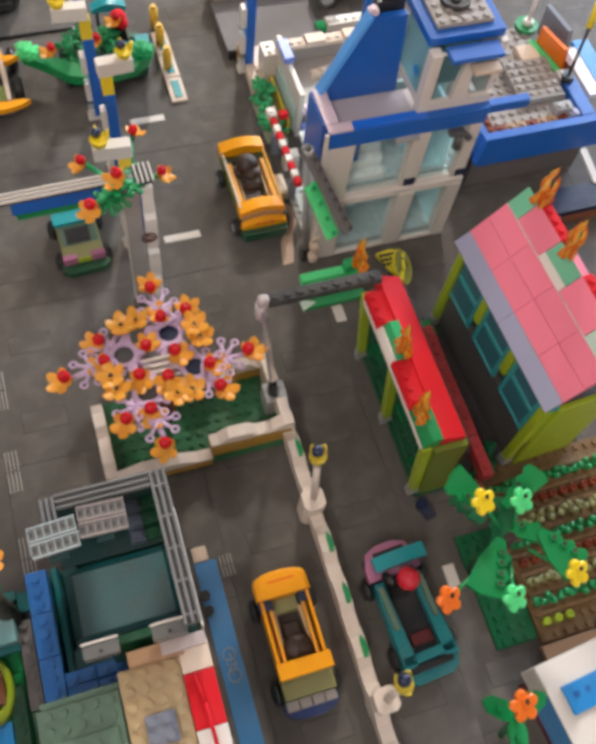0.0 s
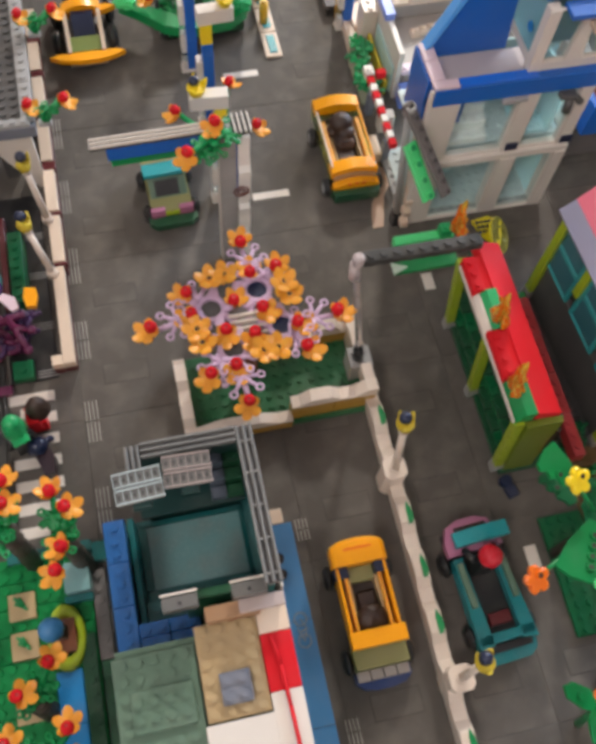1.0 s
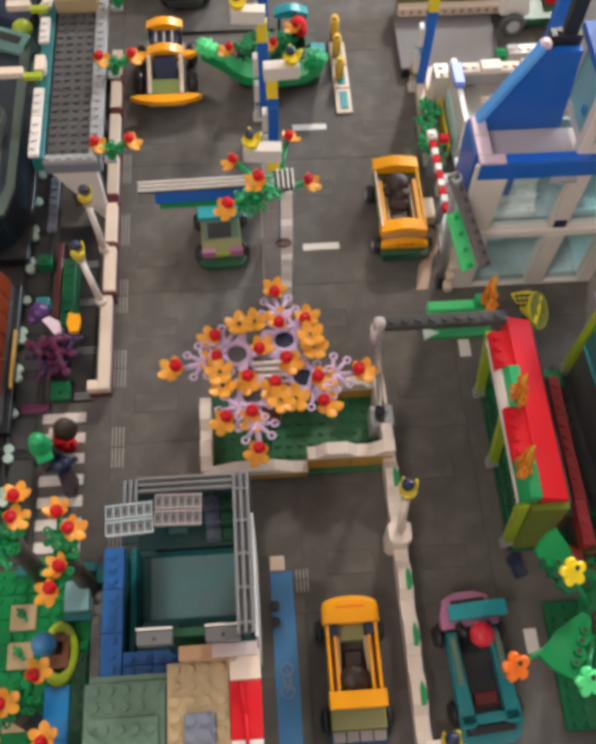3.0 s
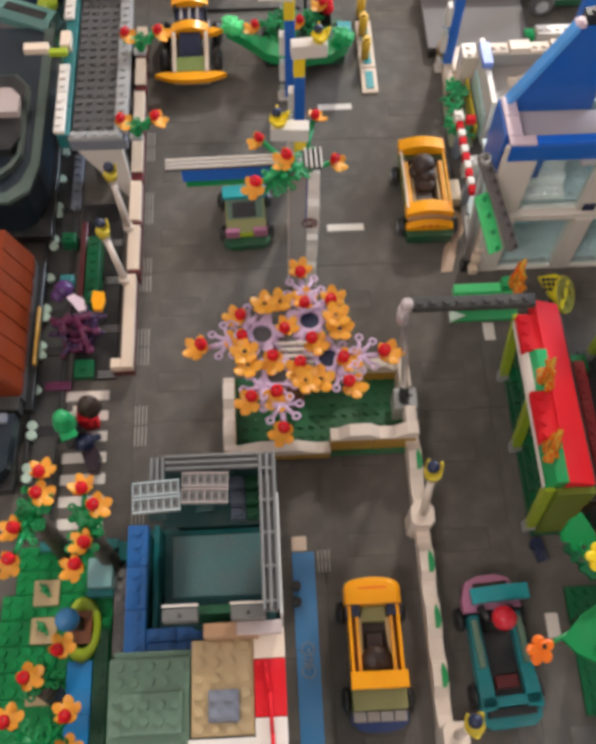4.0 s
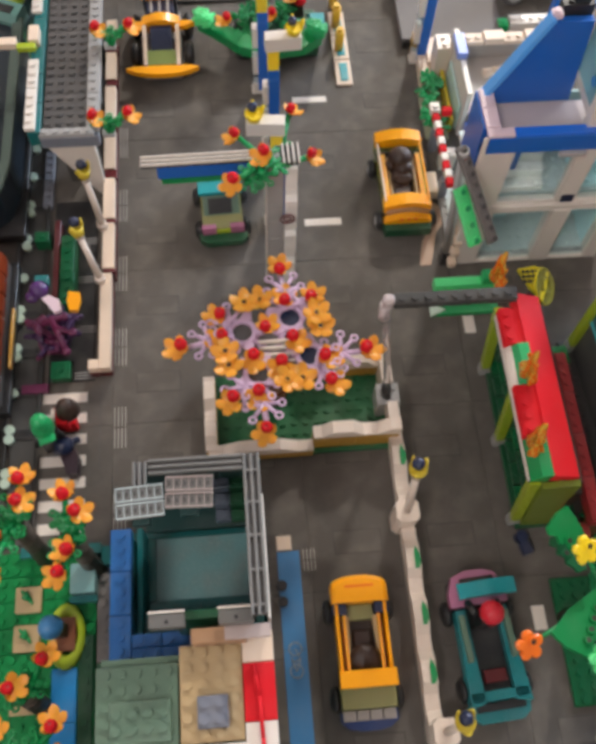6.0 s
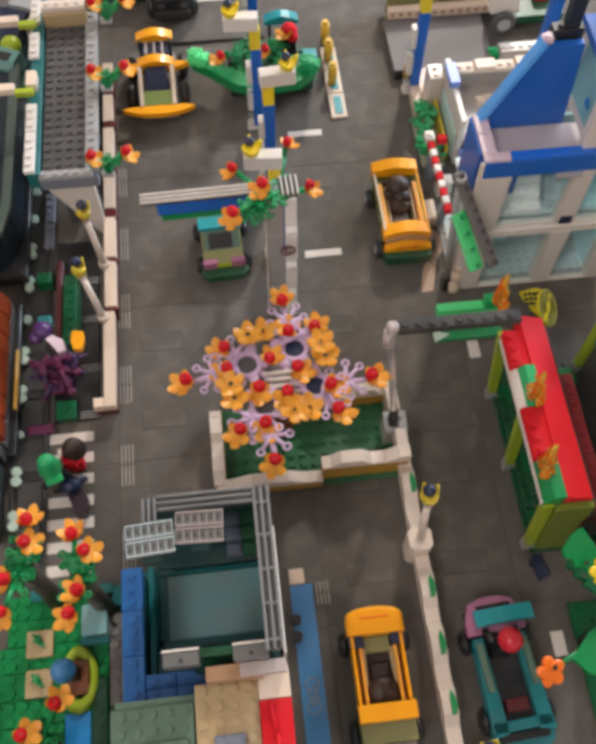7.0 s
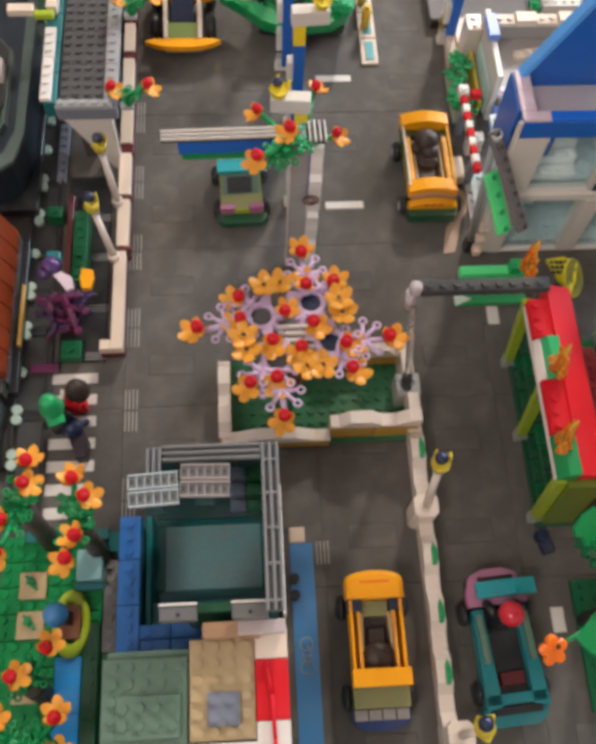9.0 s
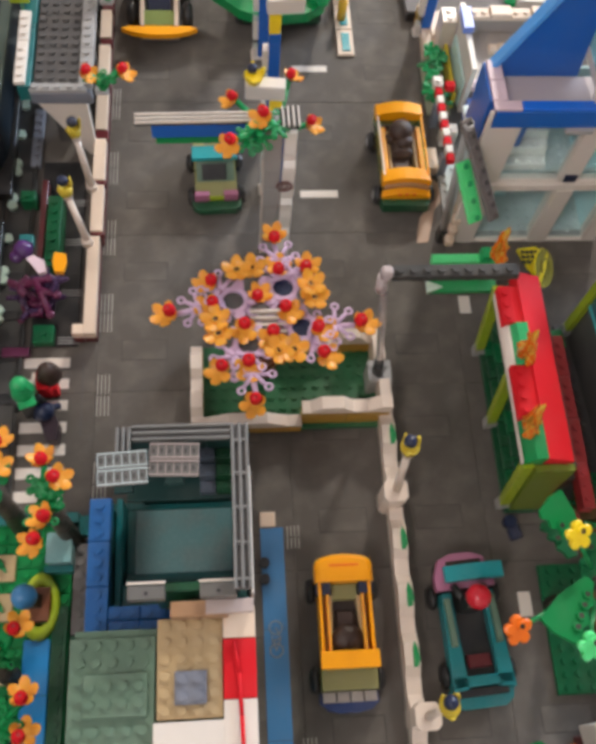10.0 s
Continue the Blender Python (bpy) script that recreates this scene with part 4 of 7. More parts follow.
def small_car():
    t = thing("toy_car", (-8.05, 1.5, 0), "small olive toy car with a teal roof and pink lamps", "toy car", turn=2.5)
    lego(t, -2, -3.0, 0.6, 4, 6.6, 0.5, BLACK, "chassis", False)
    bm = bmesh.new()
    prism(bm, [(-2.6, 1.1), (-2.6, 2.1), (-1.5, 2.7), (1.6, 2.7), (3.6, 2.3), (3.6, 1.1)], -1.95, 1.95, "x")
    part("body", bm, OLIVE, t)
    bm = bmesh.new()
    prism(bm, [(-1.4, 2.7), (-0.1, 3.9), (1.7, 3.9), (2.6, 2.7)], -1.75, 1.75, "x")
    part("cabin", bm, SGREEN, t)
    bm = bmesh.new()
    prism(bm, [(-1.3, 2.85), (-0.25, 3.88), (-0.35, 3.98), (-1.42, 2.95)], -1.25, 1.0, "x")
    part("windscreen", bm, BLACK, t, "black windscreen")
    lego(t, -2.1, 0.0, 3.9, 4.2, 1.5, 0.45, TEAL, "roof", False, "teal roof")
    for s in (-1, 1):
        lego(t, s * 1.35 - 0.7, -2.8, 1.45, 1.4, 0.6, 1.0, DPINK, "headlight", False, "pink headlight")
        lego(t, s * 0.5 - 0.5, -2.75, 1.45, 1.0, 0.45, 0.6, LIME, "grille", False)
    bm = bmesh.new()
    prism(bm, [(-2.3, -3.2), (-1.7, -3.7), (1.7, -3.7), (2.3, -3.2), (2.3, -2.5), (-2.3, -2.5)], 0.7, 1.4, "z")
    part("bumper", bm, DGREEN, t, "dark green bumper")
    for x in (-2.25, 2.25):
        for y in (-1.8, 2.2):
            wheel(t, x, y, 0.95, 0.95, 0.8, BLACK)
    for s in (-1, 1):
        lego(t, s * 0.7 - 0.2, 1.6, 4.3, 0.4, 0.8, 0.5, GREY if s < 0 else DPINK, "roof_lamp", False)


small_car()


def teal_car():
    t = thing("toy_car", (10.9, -41.0, 0), "teal open toy car with a pink nose", "toy car", turn=4)
    lego(t, -2, -4.8, 0.6, 4, 9.6, 0.5, BLACK, "chassis", False)
    bm = bmesh.new()
    prism(bm, [(-2.45, 3.6), (-1.95, 4.9), (-0.9, 5.3), (0.6, 5.3), (1.6, 4.9), (2.1, 3.6), (2.15, 2.6), (-2.45, 2.6)], 2.3, 3.1, "z")
    nose = part("nose", bm, DPINK, t, "pink nose")
    lego(nose, -1.4, 4.4, 3.05, 2.8, 0.35, 0.1, BROWN, "nose_slot", False)
    bm = bmesh.new()
    n = 8
    arc = [(-2.3 + 4.6 * k / n, 3.5 + 0.4 * math.sin(math.pi * k / n)) for k in range(n + 1)]
    prism(bm, [(-2.3, 2.9)] + arc + [(2.3, 2.9)], 3.1, 4.3, "y")
    part("windscreen_bar", bm, TEAL, t, "", (0.6, 0, 0))
    for s in (-1, 1):
        bm = bmesh.new()
        prism(bm, [(s * 1.2, -4.6), (s * 2.4, -4.8), (s * 2.2, -1), (s * 2.05, 2.4), (s * 1.25, 2.4)], 1.1, 2.5, "z")
        part("side_panel", bm, TEALMID, t)
        lego(t, s * 1.75 - 0.25, -1.6, 2.4, 0.5, 3.6, 0.6, SGREEN, "side_rail", False)
    lego(t, -1.5, -4.6, 1.1, 3, 7, 0.5, BLACK, "floor_pan", False)
    lego(t, -0.9, -3.2, 1.6, 1.8, 1.0, 0.7, MAROON, "seat", False, "dark red seat")
    lego(t, -2.3, -4.5, 1.5, 4.6, 0.8, 1.0, TEALMID, "tail", False)
    lego(t, -1.9, -5.2, 1.5, 3.8, 0.65, 0.6, BLACK, "tail_slot", False, "dark tail slot")
    bm = bmesh.new()
    prism(bm, [(-2.3, -5.5), (-1.6, -6.0), (1.6, -6.0), (2.3, -5.5), (2.5, -4.6), (-2.5, -4.6)], 0.8, 1.5, "z")
    part("bumper", bm, TEALMID, t, "teal bumper")
    for x in (-2.5, 2.5):
        for y in (-3.4, 2.4):
            wheel(t, x, y, 0.95, 0.95, 0.7, BLACK)
    bm = bmesh.new()
    prism(bm, [(-0.85, 1.2), (0.85, 1.2), (0.55, 3.8), (-0.55, 3.8)], -0.6, 0.6, "y")
    rod(bm, (-0.8, 0.2, 3.4), (-1.2, 1.2, 2.6), 0.3, n=8)
    rod(bm, (0.8, 0.2, 3.4), (1.2, 1.2, 2.6), 0.3, n=8)
    ball(bm, (0, 0, 5.0), 0.95, 18)
    for f in bm.faces:
        f.material_index = 1 if f.calc_center_median().z > 3.9 else 0
    tagged(part("toy_driver", bm, (BLACK, HELMET), None, "", (10.75, -39.5, 0.6)), "toy driver with a shiny red helmet", "toy figure")


teal_car()

# ---- house with the sunken pool room ----
def pool_house():
    t = thing("pool_house", (0, 0, 0), "open toy house with a ribbed grey roof frame above a pool", "house")
    lego(t, -18, -40, 0, 12, 10, 0.4, DTEAL, "floor_plate", True, "dark teal studded floor plate")
    # water sheet
    lego(t, -15.0, -36.0, 0.7, 7.75, 5.15, 0.5, POOL, "pool_water", False, "pale teal pool surface")
    lego(t, -15.4, -36.95, 0.4, 8.6, 1.0, 0.9, DTEAL, "pool_edge", True)
    lego(t, -15.4, -30.9, 0.4, 8.6, 0.5, 0.9, DTEAL, "pool_edge", False)
    lego(t, -15.55, -35.95, 0.4, 0.75, 5.05, 0.9, DTEAL, "pool_edge", False)
    lego(t, -16.05, -39.6, 0.4, 0.5, 9.0, 3.6, TEALMID, "pool_edge", False, "teal edge")
    lego(t, -15.5, -39.5, 0.4, 8.4, 2.3, 3.4, DTEAL, "bench", True, "dark teal studded bench")
    lego(t, -14.4, -32.9, 10.8, 7.4, 2.6, 0.4, DEEP, "ledge", False, "dark ledge under the panels")
    for k in range(3):
        lego(t, -9.35, -32.7 + 0.87 * k, 11.2, 1.1, 0.87, 0.8 + 1.1 * k, NAVYGREY, "wall_brick", True, "sand blue brick")
        lego(t, -8.25, -32.7 + 0.87 * k, 11.2, 1.2, 0.87, 0.7 + 1.1 * k, DGREEN, "wall_brick", True, "dark green brick")
    lego(t, -7.3, -36.3, 0.4, 0.6, 5.8, 0.9, DTEAL, "pool_edge", False)
    # walls
    for k in range(7):
        for j in range(3):
            lego(t, -6.95, -39.8 + 3.4 * j, 0.4 + 2.28 * k, 0.6, 3.4, 2.28, DTEAL, "wall_panel", False)
    for k in range(7):
        lego(t, -6.12, -40.0, 0.4 + 2.0 * k, 0.2, 8.4, 2.0, WHITE, "wall_panel", False, "white outer wall panel")
    for k in range(5):
        for j in range(3):
            lego(t, -14.4 + 2.8 * j, -30.3, 0.4 + 3.2 * k, 2.8, 0.6, 3.2, DEEP, "wall_panel", False)
    for k in range(4):
        lego(t, -12.4, -39.6, 0.4 + 3.4 * k, 4, 0.6, 3.4, DGREEN, "wall_panel", False, "dark green panel")
    # ribbed frame
    for x, y, w, d in ((-13.5, -30.6, 6.3, 1.1), (-7.2, -40.1, 1.15, 10.6), (-14.5, -32.2, 0.98, 2.6)):
        lego(t, x, y, 16.4, w, d, 0.3, DGREY, "frame_plate", False)
        long_x = w > d
        for j in range(3):
            if long_x:
                lego(t, x, y + (d - 0.24) / 2 * j, 16.65, w, 0.24, 0.35, RIB, "frame_rib", False)
            else:
                lego(t, x + (w - 0.24) / 2 * j, y, 16.65, 0.24, d, 0.35, RIB, "frame_rib", False)
    for k in range(5):
        lego(t, -7.2, -39.6 + 2.2 * k, 16.68, 1.15, 0.22, 0.3, RIB, "frame_joint", False)
    # clip bricks
    for x in (-13.7, -9.3):
        b = lego(t, x, -40.25, 14.4, 2.3, 0.9, 1.0, CLIP, "clip_brick", False, "grey clip brick")
        lego(t, x - 0.05, -39.35, 15.3, 2.4, 0.2, 0.2, WHITE, "clip_edge", False)
        bm = bmesh.new()
        rod(bm, (0, 0, 0), (0, 0, 0.02), 0.13, n=12)
        part("clip_hole", bm, BLACK, b, "", (0, -0.08, 0.995))
    lego(t, -11.2, -41.15, 12.4, 3.6, 1, 1.4, DTAN, "brick", False, "nougat brick")
    lego(t, -9.0, -41.1, 13.85, 3.0, 0.9, 0.5, ROSEGREY, "brick", False)
    # blue ledge
    for k in range(3):
        lego(t, -17.6, -41 + 3.2 * k, 5.8, 1.6, 3.2, 1.2, LBLUE, "brick", True)
    for k in range(2):
        lego(t, -15.98 + 2.17 * k, -41.2, 5.8, 2.17, 1.0, 1.2, LBLUE, "brick", True)
        lego(t, -15.98 + 2.17 * k, -40.2, 5.8, 2.17, 1.0, 1.2, LBLUE, "brick", True)
    for k in range(5):
        lego(t, -17.6, -41, 0.4 + 1.2 * k - 0.6 * (k > 3), 1.4, 9.6, 1.2, DTEAL, "wall_panel", False)
    # front storey with its roofs
    for k in range(5):
        lego(t, -17.4, -56, 0.4 + 2.2 * k, 11.3, 14.6, 2.2, DTEAL if k % 2 else SGREEN, "storey_block", False)
    lego(t, -17.6, -52, 11.5, 5.4, 10.1, 0.4, SGREEN, "roof_plate", True, "sand green studded roof plate")
    lego(t, -16.65, -46.7, 11.9, 4, 2.6, 0.35, SGREEN, "roof_plate", True, "sand green studded roof plate")
    lego(t, -12.1, -47, 11.9, 4.1, 6, 0.5, TAN, "roof_plate", True, "tan studded roof plate")
    lego(t, -11.0, -46.2, 12.4, 2, 2, 0.4, SLATE, "roof_plate", True, "grey plate")
    for y, d, m in ((-42.4, 2.0, CREAM), (-46.0, 3.6, RED), (-49.6, 3.6, WHITE), (-53.2, 3.6, RED)):
        lego(t, -8.0, y, 12.0, 2.1, d, 0.6, m, "roof_tile", False)
    lego(t, -12.3, -52, 12.0, 4.4, 4.9, 0.6, WHITE, "roof_tile", False)
    bm = bmesh.new()
    pts = [(-7.3, -42.6, 12.75), (-7.0, -44.5, 12.8), (-6.9, -47, 12.85), (-6.8, -50, 12.85)]
    for a, b in zip(pts, pts[1:]):
        rod(bm, a, b, 0.13, n=8)
    part("string", bm, RED, t, "thin red string")


pool_house()


def solar_panel(at, turn, frame_mat):
    t = thing("solar_panel", at, "small toy solar panel of two white framed rows of cells", "solar panel", "solar panels on the roof frame", turn)
    lego(t, -1.5, -1.1, 0, 3.0, 2.2, 0.16, RIB, "backing", False)
    for r in (-1.05, 0.05):
        for y in (r, r + 0.87):
            lego(t, -1.55, y, 0.16, 3.1, 0.11, 0.16, frame_mat, "frame_bar", False)
        for k in range(7):
            lego(t, -1.55 + 0.494 * k, r, 0.16, 0.075, 0.98, 0.16, frame_mat, "frame_bar", False)
        for k in range(6):
            lego(t, -1.41 + 0.494 * k, r + 0.32, 0.16, 0.22, 0.36, 0.08, DGREY, "cell", False, "dark cell")
    lego(t, -0.6, -1.5, -0.5, 1.2, 0.8, 0.5, DEEP, "bracket", False)


solar_panel((-13.8, -32.75, 18.0), 3, ICE)
solar_panel((-10.65, -32.3, 18.0), -2, ROSEGREY)


# ---- flames ----
def flame(at, turn=0):
    """Ragged tongues on one foot."""
    bm = bmesh.new()
    n = 12
    for ox, oy, tall, wide in ((0.0, 0.0, 1.0, 0.9), (0.6, -0.25, 0.7, 0.75), (-0.55, 0.15, 0.6, 0.7), (0.15, 0.5, 0.82, 0.6), (-0.2, -0.5, 0.45, 0.6)):
        rows = []
        for z, r in ((0.0, 0.3), (0.3, 0.55), (0.8, 0.62), (1.2, 0.46), (1.6, 0.5), (2.1, 0.36), (2.5, 0.28), (2.9, 0.3), (3.3, 0.16), (3.6, 0.04)):
            z, r = z * tall, r * wide
            cx, cy = ox + 0.22 * math.sin(z * 2.4 + ox * 3), oy + 0.1 * z + 0.16 * math.cos(z * 2.7 + oy * 4)
            row = []
            for k in range(n):
                a = 2 * math.pi * k / n
                d = r * (1 + 0.28 * math.cos(3 * a + z * 2))
                row.append(bm.verts.new((cx + d * math.cos(a), cy + d * math.sin(a), z)))
            rows.append(row)
        for p, q in zip(rows, rows[1:]):
            for k in range(n):
                bm.faces.new((p[k], p[(k + 1) % n], q[(k + 1) % n], q[k])).smooth = True
        bm.faces.new(rows[0][::-1])
        bm.faces.new(rows[-1])
    bmesh.ops.scale(bm, vec=(0.84, 0.84, 1.15), verts=bm.verts)
    ob = part("flame", bm, FIRE, None, "", at, (0, 0, turn))
    return tagged(ob, "clear orange toy flame standing on a roof", "flame", "flames on the roofs")


# ---- green market hall with a red roof ----
def market_hall():
    t = thing("market_hall", (0, 0, 0), "green toy market hall with lime posts under a red roof", "building")
    lego(t, 15.4, -32, 0, 5.4, 16.5, 0.4, DGREEN, "baseplate", True, "dark green studded baseplate")
    for k in range(4):
        lego(t, 16.2, -31.2, 0.4 + 2.4 * k, 1.2, 15, 2.4, DGREEN if k % 2 else GREEN, "wall_block", False)
    # darker greens on the shelves paint the shade under the roof
    for k in range(3):
        for j in range(7):
            lego(t, 15.5 - 0.25 * k, -30.6 + 2.05 * j, 1.4 + 3.0 * k, 0.9, 1.9, 0.5, DGREEN if (j + k) % 3 else FOREST, "shelf_plate", True)
    for y in (-31.6, -24.4, -17.4):
        bm = bmesh.new()
        prism(bm, [(15.0, 0.0), (15.75, 0.0), (14.4, 11.6), (13.6, 11.6)], y, y + 0.7, "y")
        part("post", bm, LIME, t, "lime post")
        lego(t, 14.8, y - 0.05, 0, 1.1, 0.9, 1.3, GREY, "post_foot", False)
    bm = bmesh.new()
    prism(bm, [(14.5, 11.5), (17.4, 11.5), (17.6, 8.4), (15.0, 7.2)], -31.9, -31.4, "y")
    prism(bm, [(15.0, 7.15), (17.6, 8.35), (18.4, 0.4), (15.8, 0.4)], -31.8, -31.4, "y")
    part("end_wall", bm, LIMEDARK, t, "dull lime end wall")
    lego(t, 13.4, -31.4, 11.6, 0.14, 13.8, 0.5, WHITE, "roof_trim", False, "white trim")
    # roof
    bm = bmesh.new()
    prism(bm, [(14.9, 12.2), (15.1, 12.9), (17.2, 12.1), (17.2, 11.6), (14.9, 11.7)], -31.4, -16.2, "y")
    part("roof_slope", bm, RED, t)
    lego(t, 13.5, -20.6, 11.7, 2, 3.2, 1.0, RED, "roof_brick", False)
    lego(t, 13.5, -20.6, 12.7, 1, 3.2, 0.12, RED, "roof_brick", True)
    bm = bmesh.new()
    prism(bm, [(13.5, 11.7), (15.3, 11.7), (15.3, 12.9), (14.5, 12.9)], -24.0, -20.6, "y")
    part("roof_slope", bm, BGREEN, t, "bright green roof slope")
    bm = bmesh.new()
    prism(bm, [(13.42, 11.75), (13.9, 12.4), (14.05, 12.42), (13.55, 11.7)], -24.0, -20.6, "y")
    part("roof_trim", bm, WHITE, t)
    lego(t, 13.5, -28.2, 11.7, 2, 4.2, 1.0, RED, "roof_brick", False)
    lego(t, 13.6, -28.1, 12.7, 1, 4.0, 0.12, RED, "roof_brick", True)
    bm = bmesh.new()
    prism(bm, [(13.5, 11.7), (15.05, 11.7), (15.05, 13.0), (14.2, 12.9)], -31.4, -28.2, "y")
    part("roof_slope", bm, GREEN, t, "green roof slope")
    # dark gutter and lower red wall behind
    lego(t, 17.2, -31.4, 9.0, 0.8, 15, 1.6, BROWN, "gutter", False, "dark gutter")
    lego(t, 17.7, -31.0, 0.4, 1.95, 14, 5.6, BROWN, "rear_wall", False, "dark rear wall")
    for k in range(4):
        lego(t, 19.7 + 0.04 * (k % 2), -33.4 + 3.7 * k, 5.0, 1.0, 3.7, 1.4, DKRED, "rear_wall", True, "dark red rear wall")
    # bright green beam and flag at the far end
    lego(t, 10.0, -12.6, 7.4, 5.4, 0.9, 1.0, VGREEN, "beam", False, "bright green beam")
    lego(t, 14.0, -12.7, 8.4, 1, 1, 1.0, BGREEN, "beam_end", True)
    lego(t, 9.6, -14.6, 6.6, 6.0, 1.8, 0.4, GREEN, "awning", False, "green awning plate")
    bm = bmesh.new()
    prism(bm, [(9.5, -14.8), (10.9, -14.2), (9.5, -13.6)], 7.0, 7.25, "z")
    part("flag", bm, GLOWGREEN, t, "pale green flag")
    lego(t, 16.4, -15.6, 0, 1, 1.6, 7.6, DGREEN, "support", False)


market_hall()
flame((13.75, -15.2, 13.2), 100)
flame((14.6, -23.4, 12.9), 120)
flame((14.0, -29.1, 12.9), 80)


def radar_dish():
    t = thing("radar_dish", (20.0, -11.5, 0), "neon yellow lattice dish with an olive face on a dark foot", "dish")
    bm = bmesh.new()
    rod(bm, (0, 0, 0), (0, 0, 5.2), 0.5, n=10)
    part("foot", bm, BLACK, t)
    bm = bmesh.new()
    way = Vector((0.66, -0.30, 0.62)).normalized()
    c = Vector((0.55, -0.25, 5.9))
    prism(bm, [(-1.7, 1.5), (-0.1, 1.75), (1.0, 1.0), (0.5, -0.6), (-0.15, -2.0), (-0.55, -1.1), (-1.0, -0.4)], 5.9, 6.25, "z")
    rod(bm, c - way * 0.8, c, 0.9, 1.7, 22, False)
    ring(bm, c - way * 0.12, 1.6, 0.14, way, 26, 8)
    dish = part("dish", bm, NEON, t)
    for k in range(4):
        for j in range(3 - (k > 2)):
            bm = bmesh.new()
            rod(bm, (0, 0, 0), (0, 0, 0.05), 0.2, n=10)
            part("lattice_hole", bm, BLACK, dish, "", (-1.3 + 0.42 * k, 1.15 - 0.5 * j, 6.24))
    bm = bmesh.new()
    rod(bm, c - way * 0.1, c + way * 0.05, 1.62, 1.7, 22)
    ring(bm, c + way * 0.1, 0.75, 0.14, way, 18, 6)
    part("hub", bm, DISH, t, "clear olive round face")


radar_dish()


def dome_piece():
    bm = bmesh.new()
    rod(bm, (0, 0, 0), (0, 0, 1.6), 0.95, 0.95, 18)
    ball(bm, (0, 0, 1.6), 0.95, 18, 0.6)
    tagged(part("dome_brick", bm, DKRED, None, "", (20.3, -33.0, 0.02)), "dark red rounded toy dome brick beside the hall", "toy piece")
    bm = bmesh.new()
    rng = random.Random(21)
    rod(bm, (0, 0, 0), (0, 0, 2.2), 0.4, n=10)
    for k in range(26):
        p = Vector((rng.uniform(-1.0, 1.0), rng.uniform(-1.3, 1.3), rng.uniform(1.2, 3.0)))
        rod(bm, (0, 0, 1.2), p, 0.12, n=6)
        for j in range(3):
            a = rng.uniform(0, 6.28)
            rod(bm, p, p + Vector((0.5 * math.cos(a), 0.5 * math.sin(a), 0.2)), 0.2, 0.14, 6)
    tagged(part("shrub", bm, FOREST, None, "", (22.0, -30.6, 0.02)), "dark green toy foliage between the two buildings", "plant")


dome_piece()


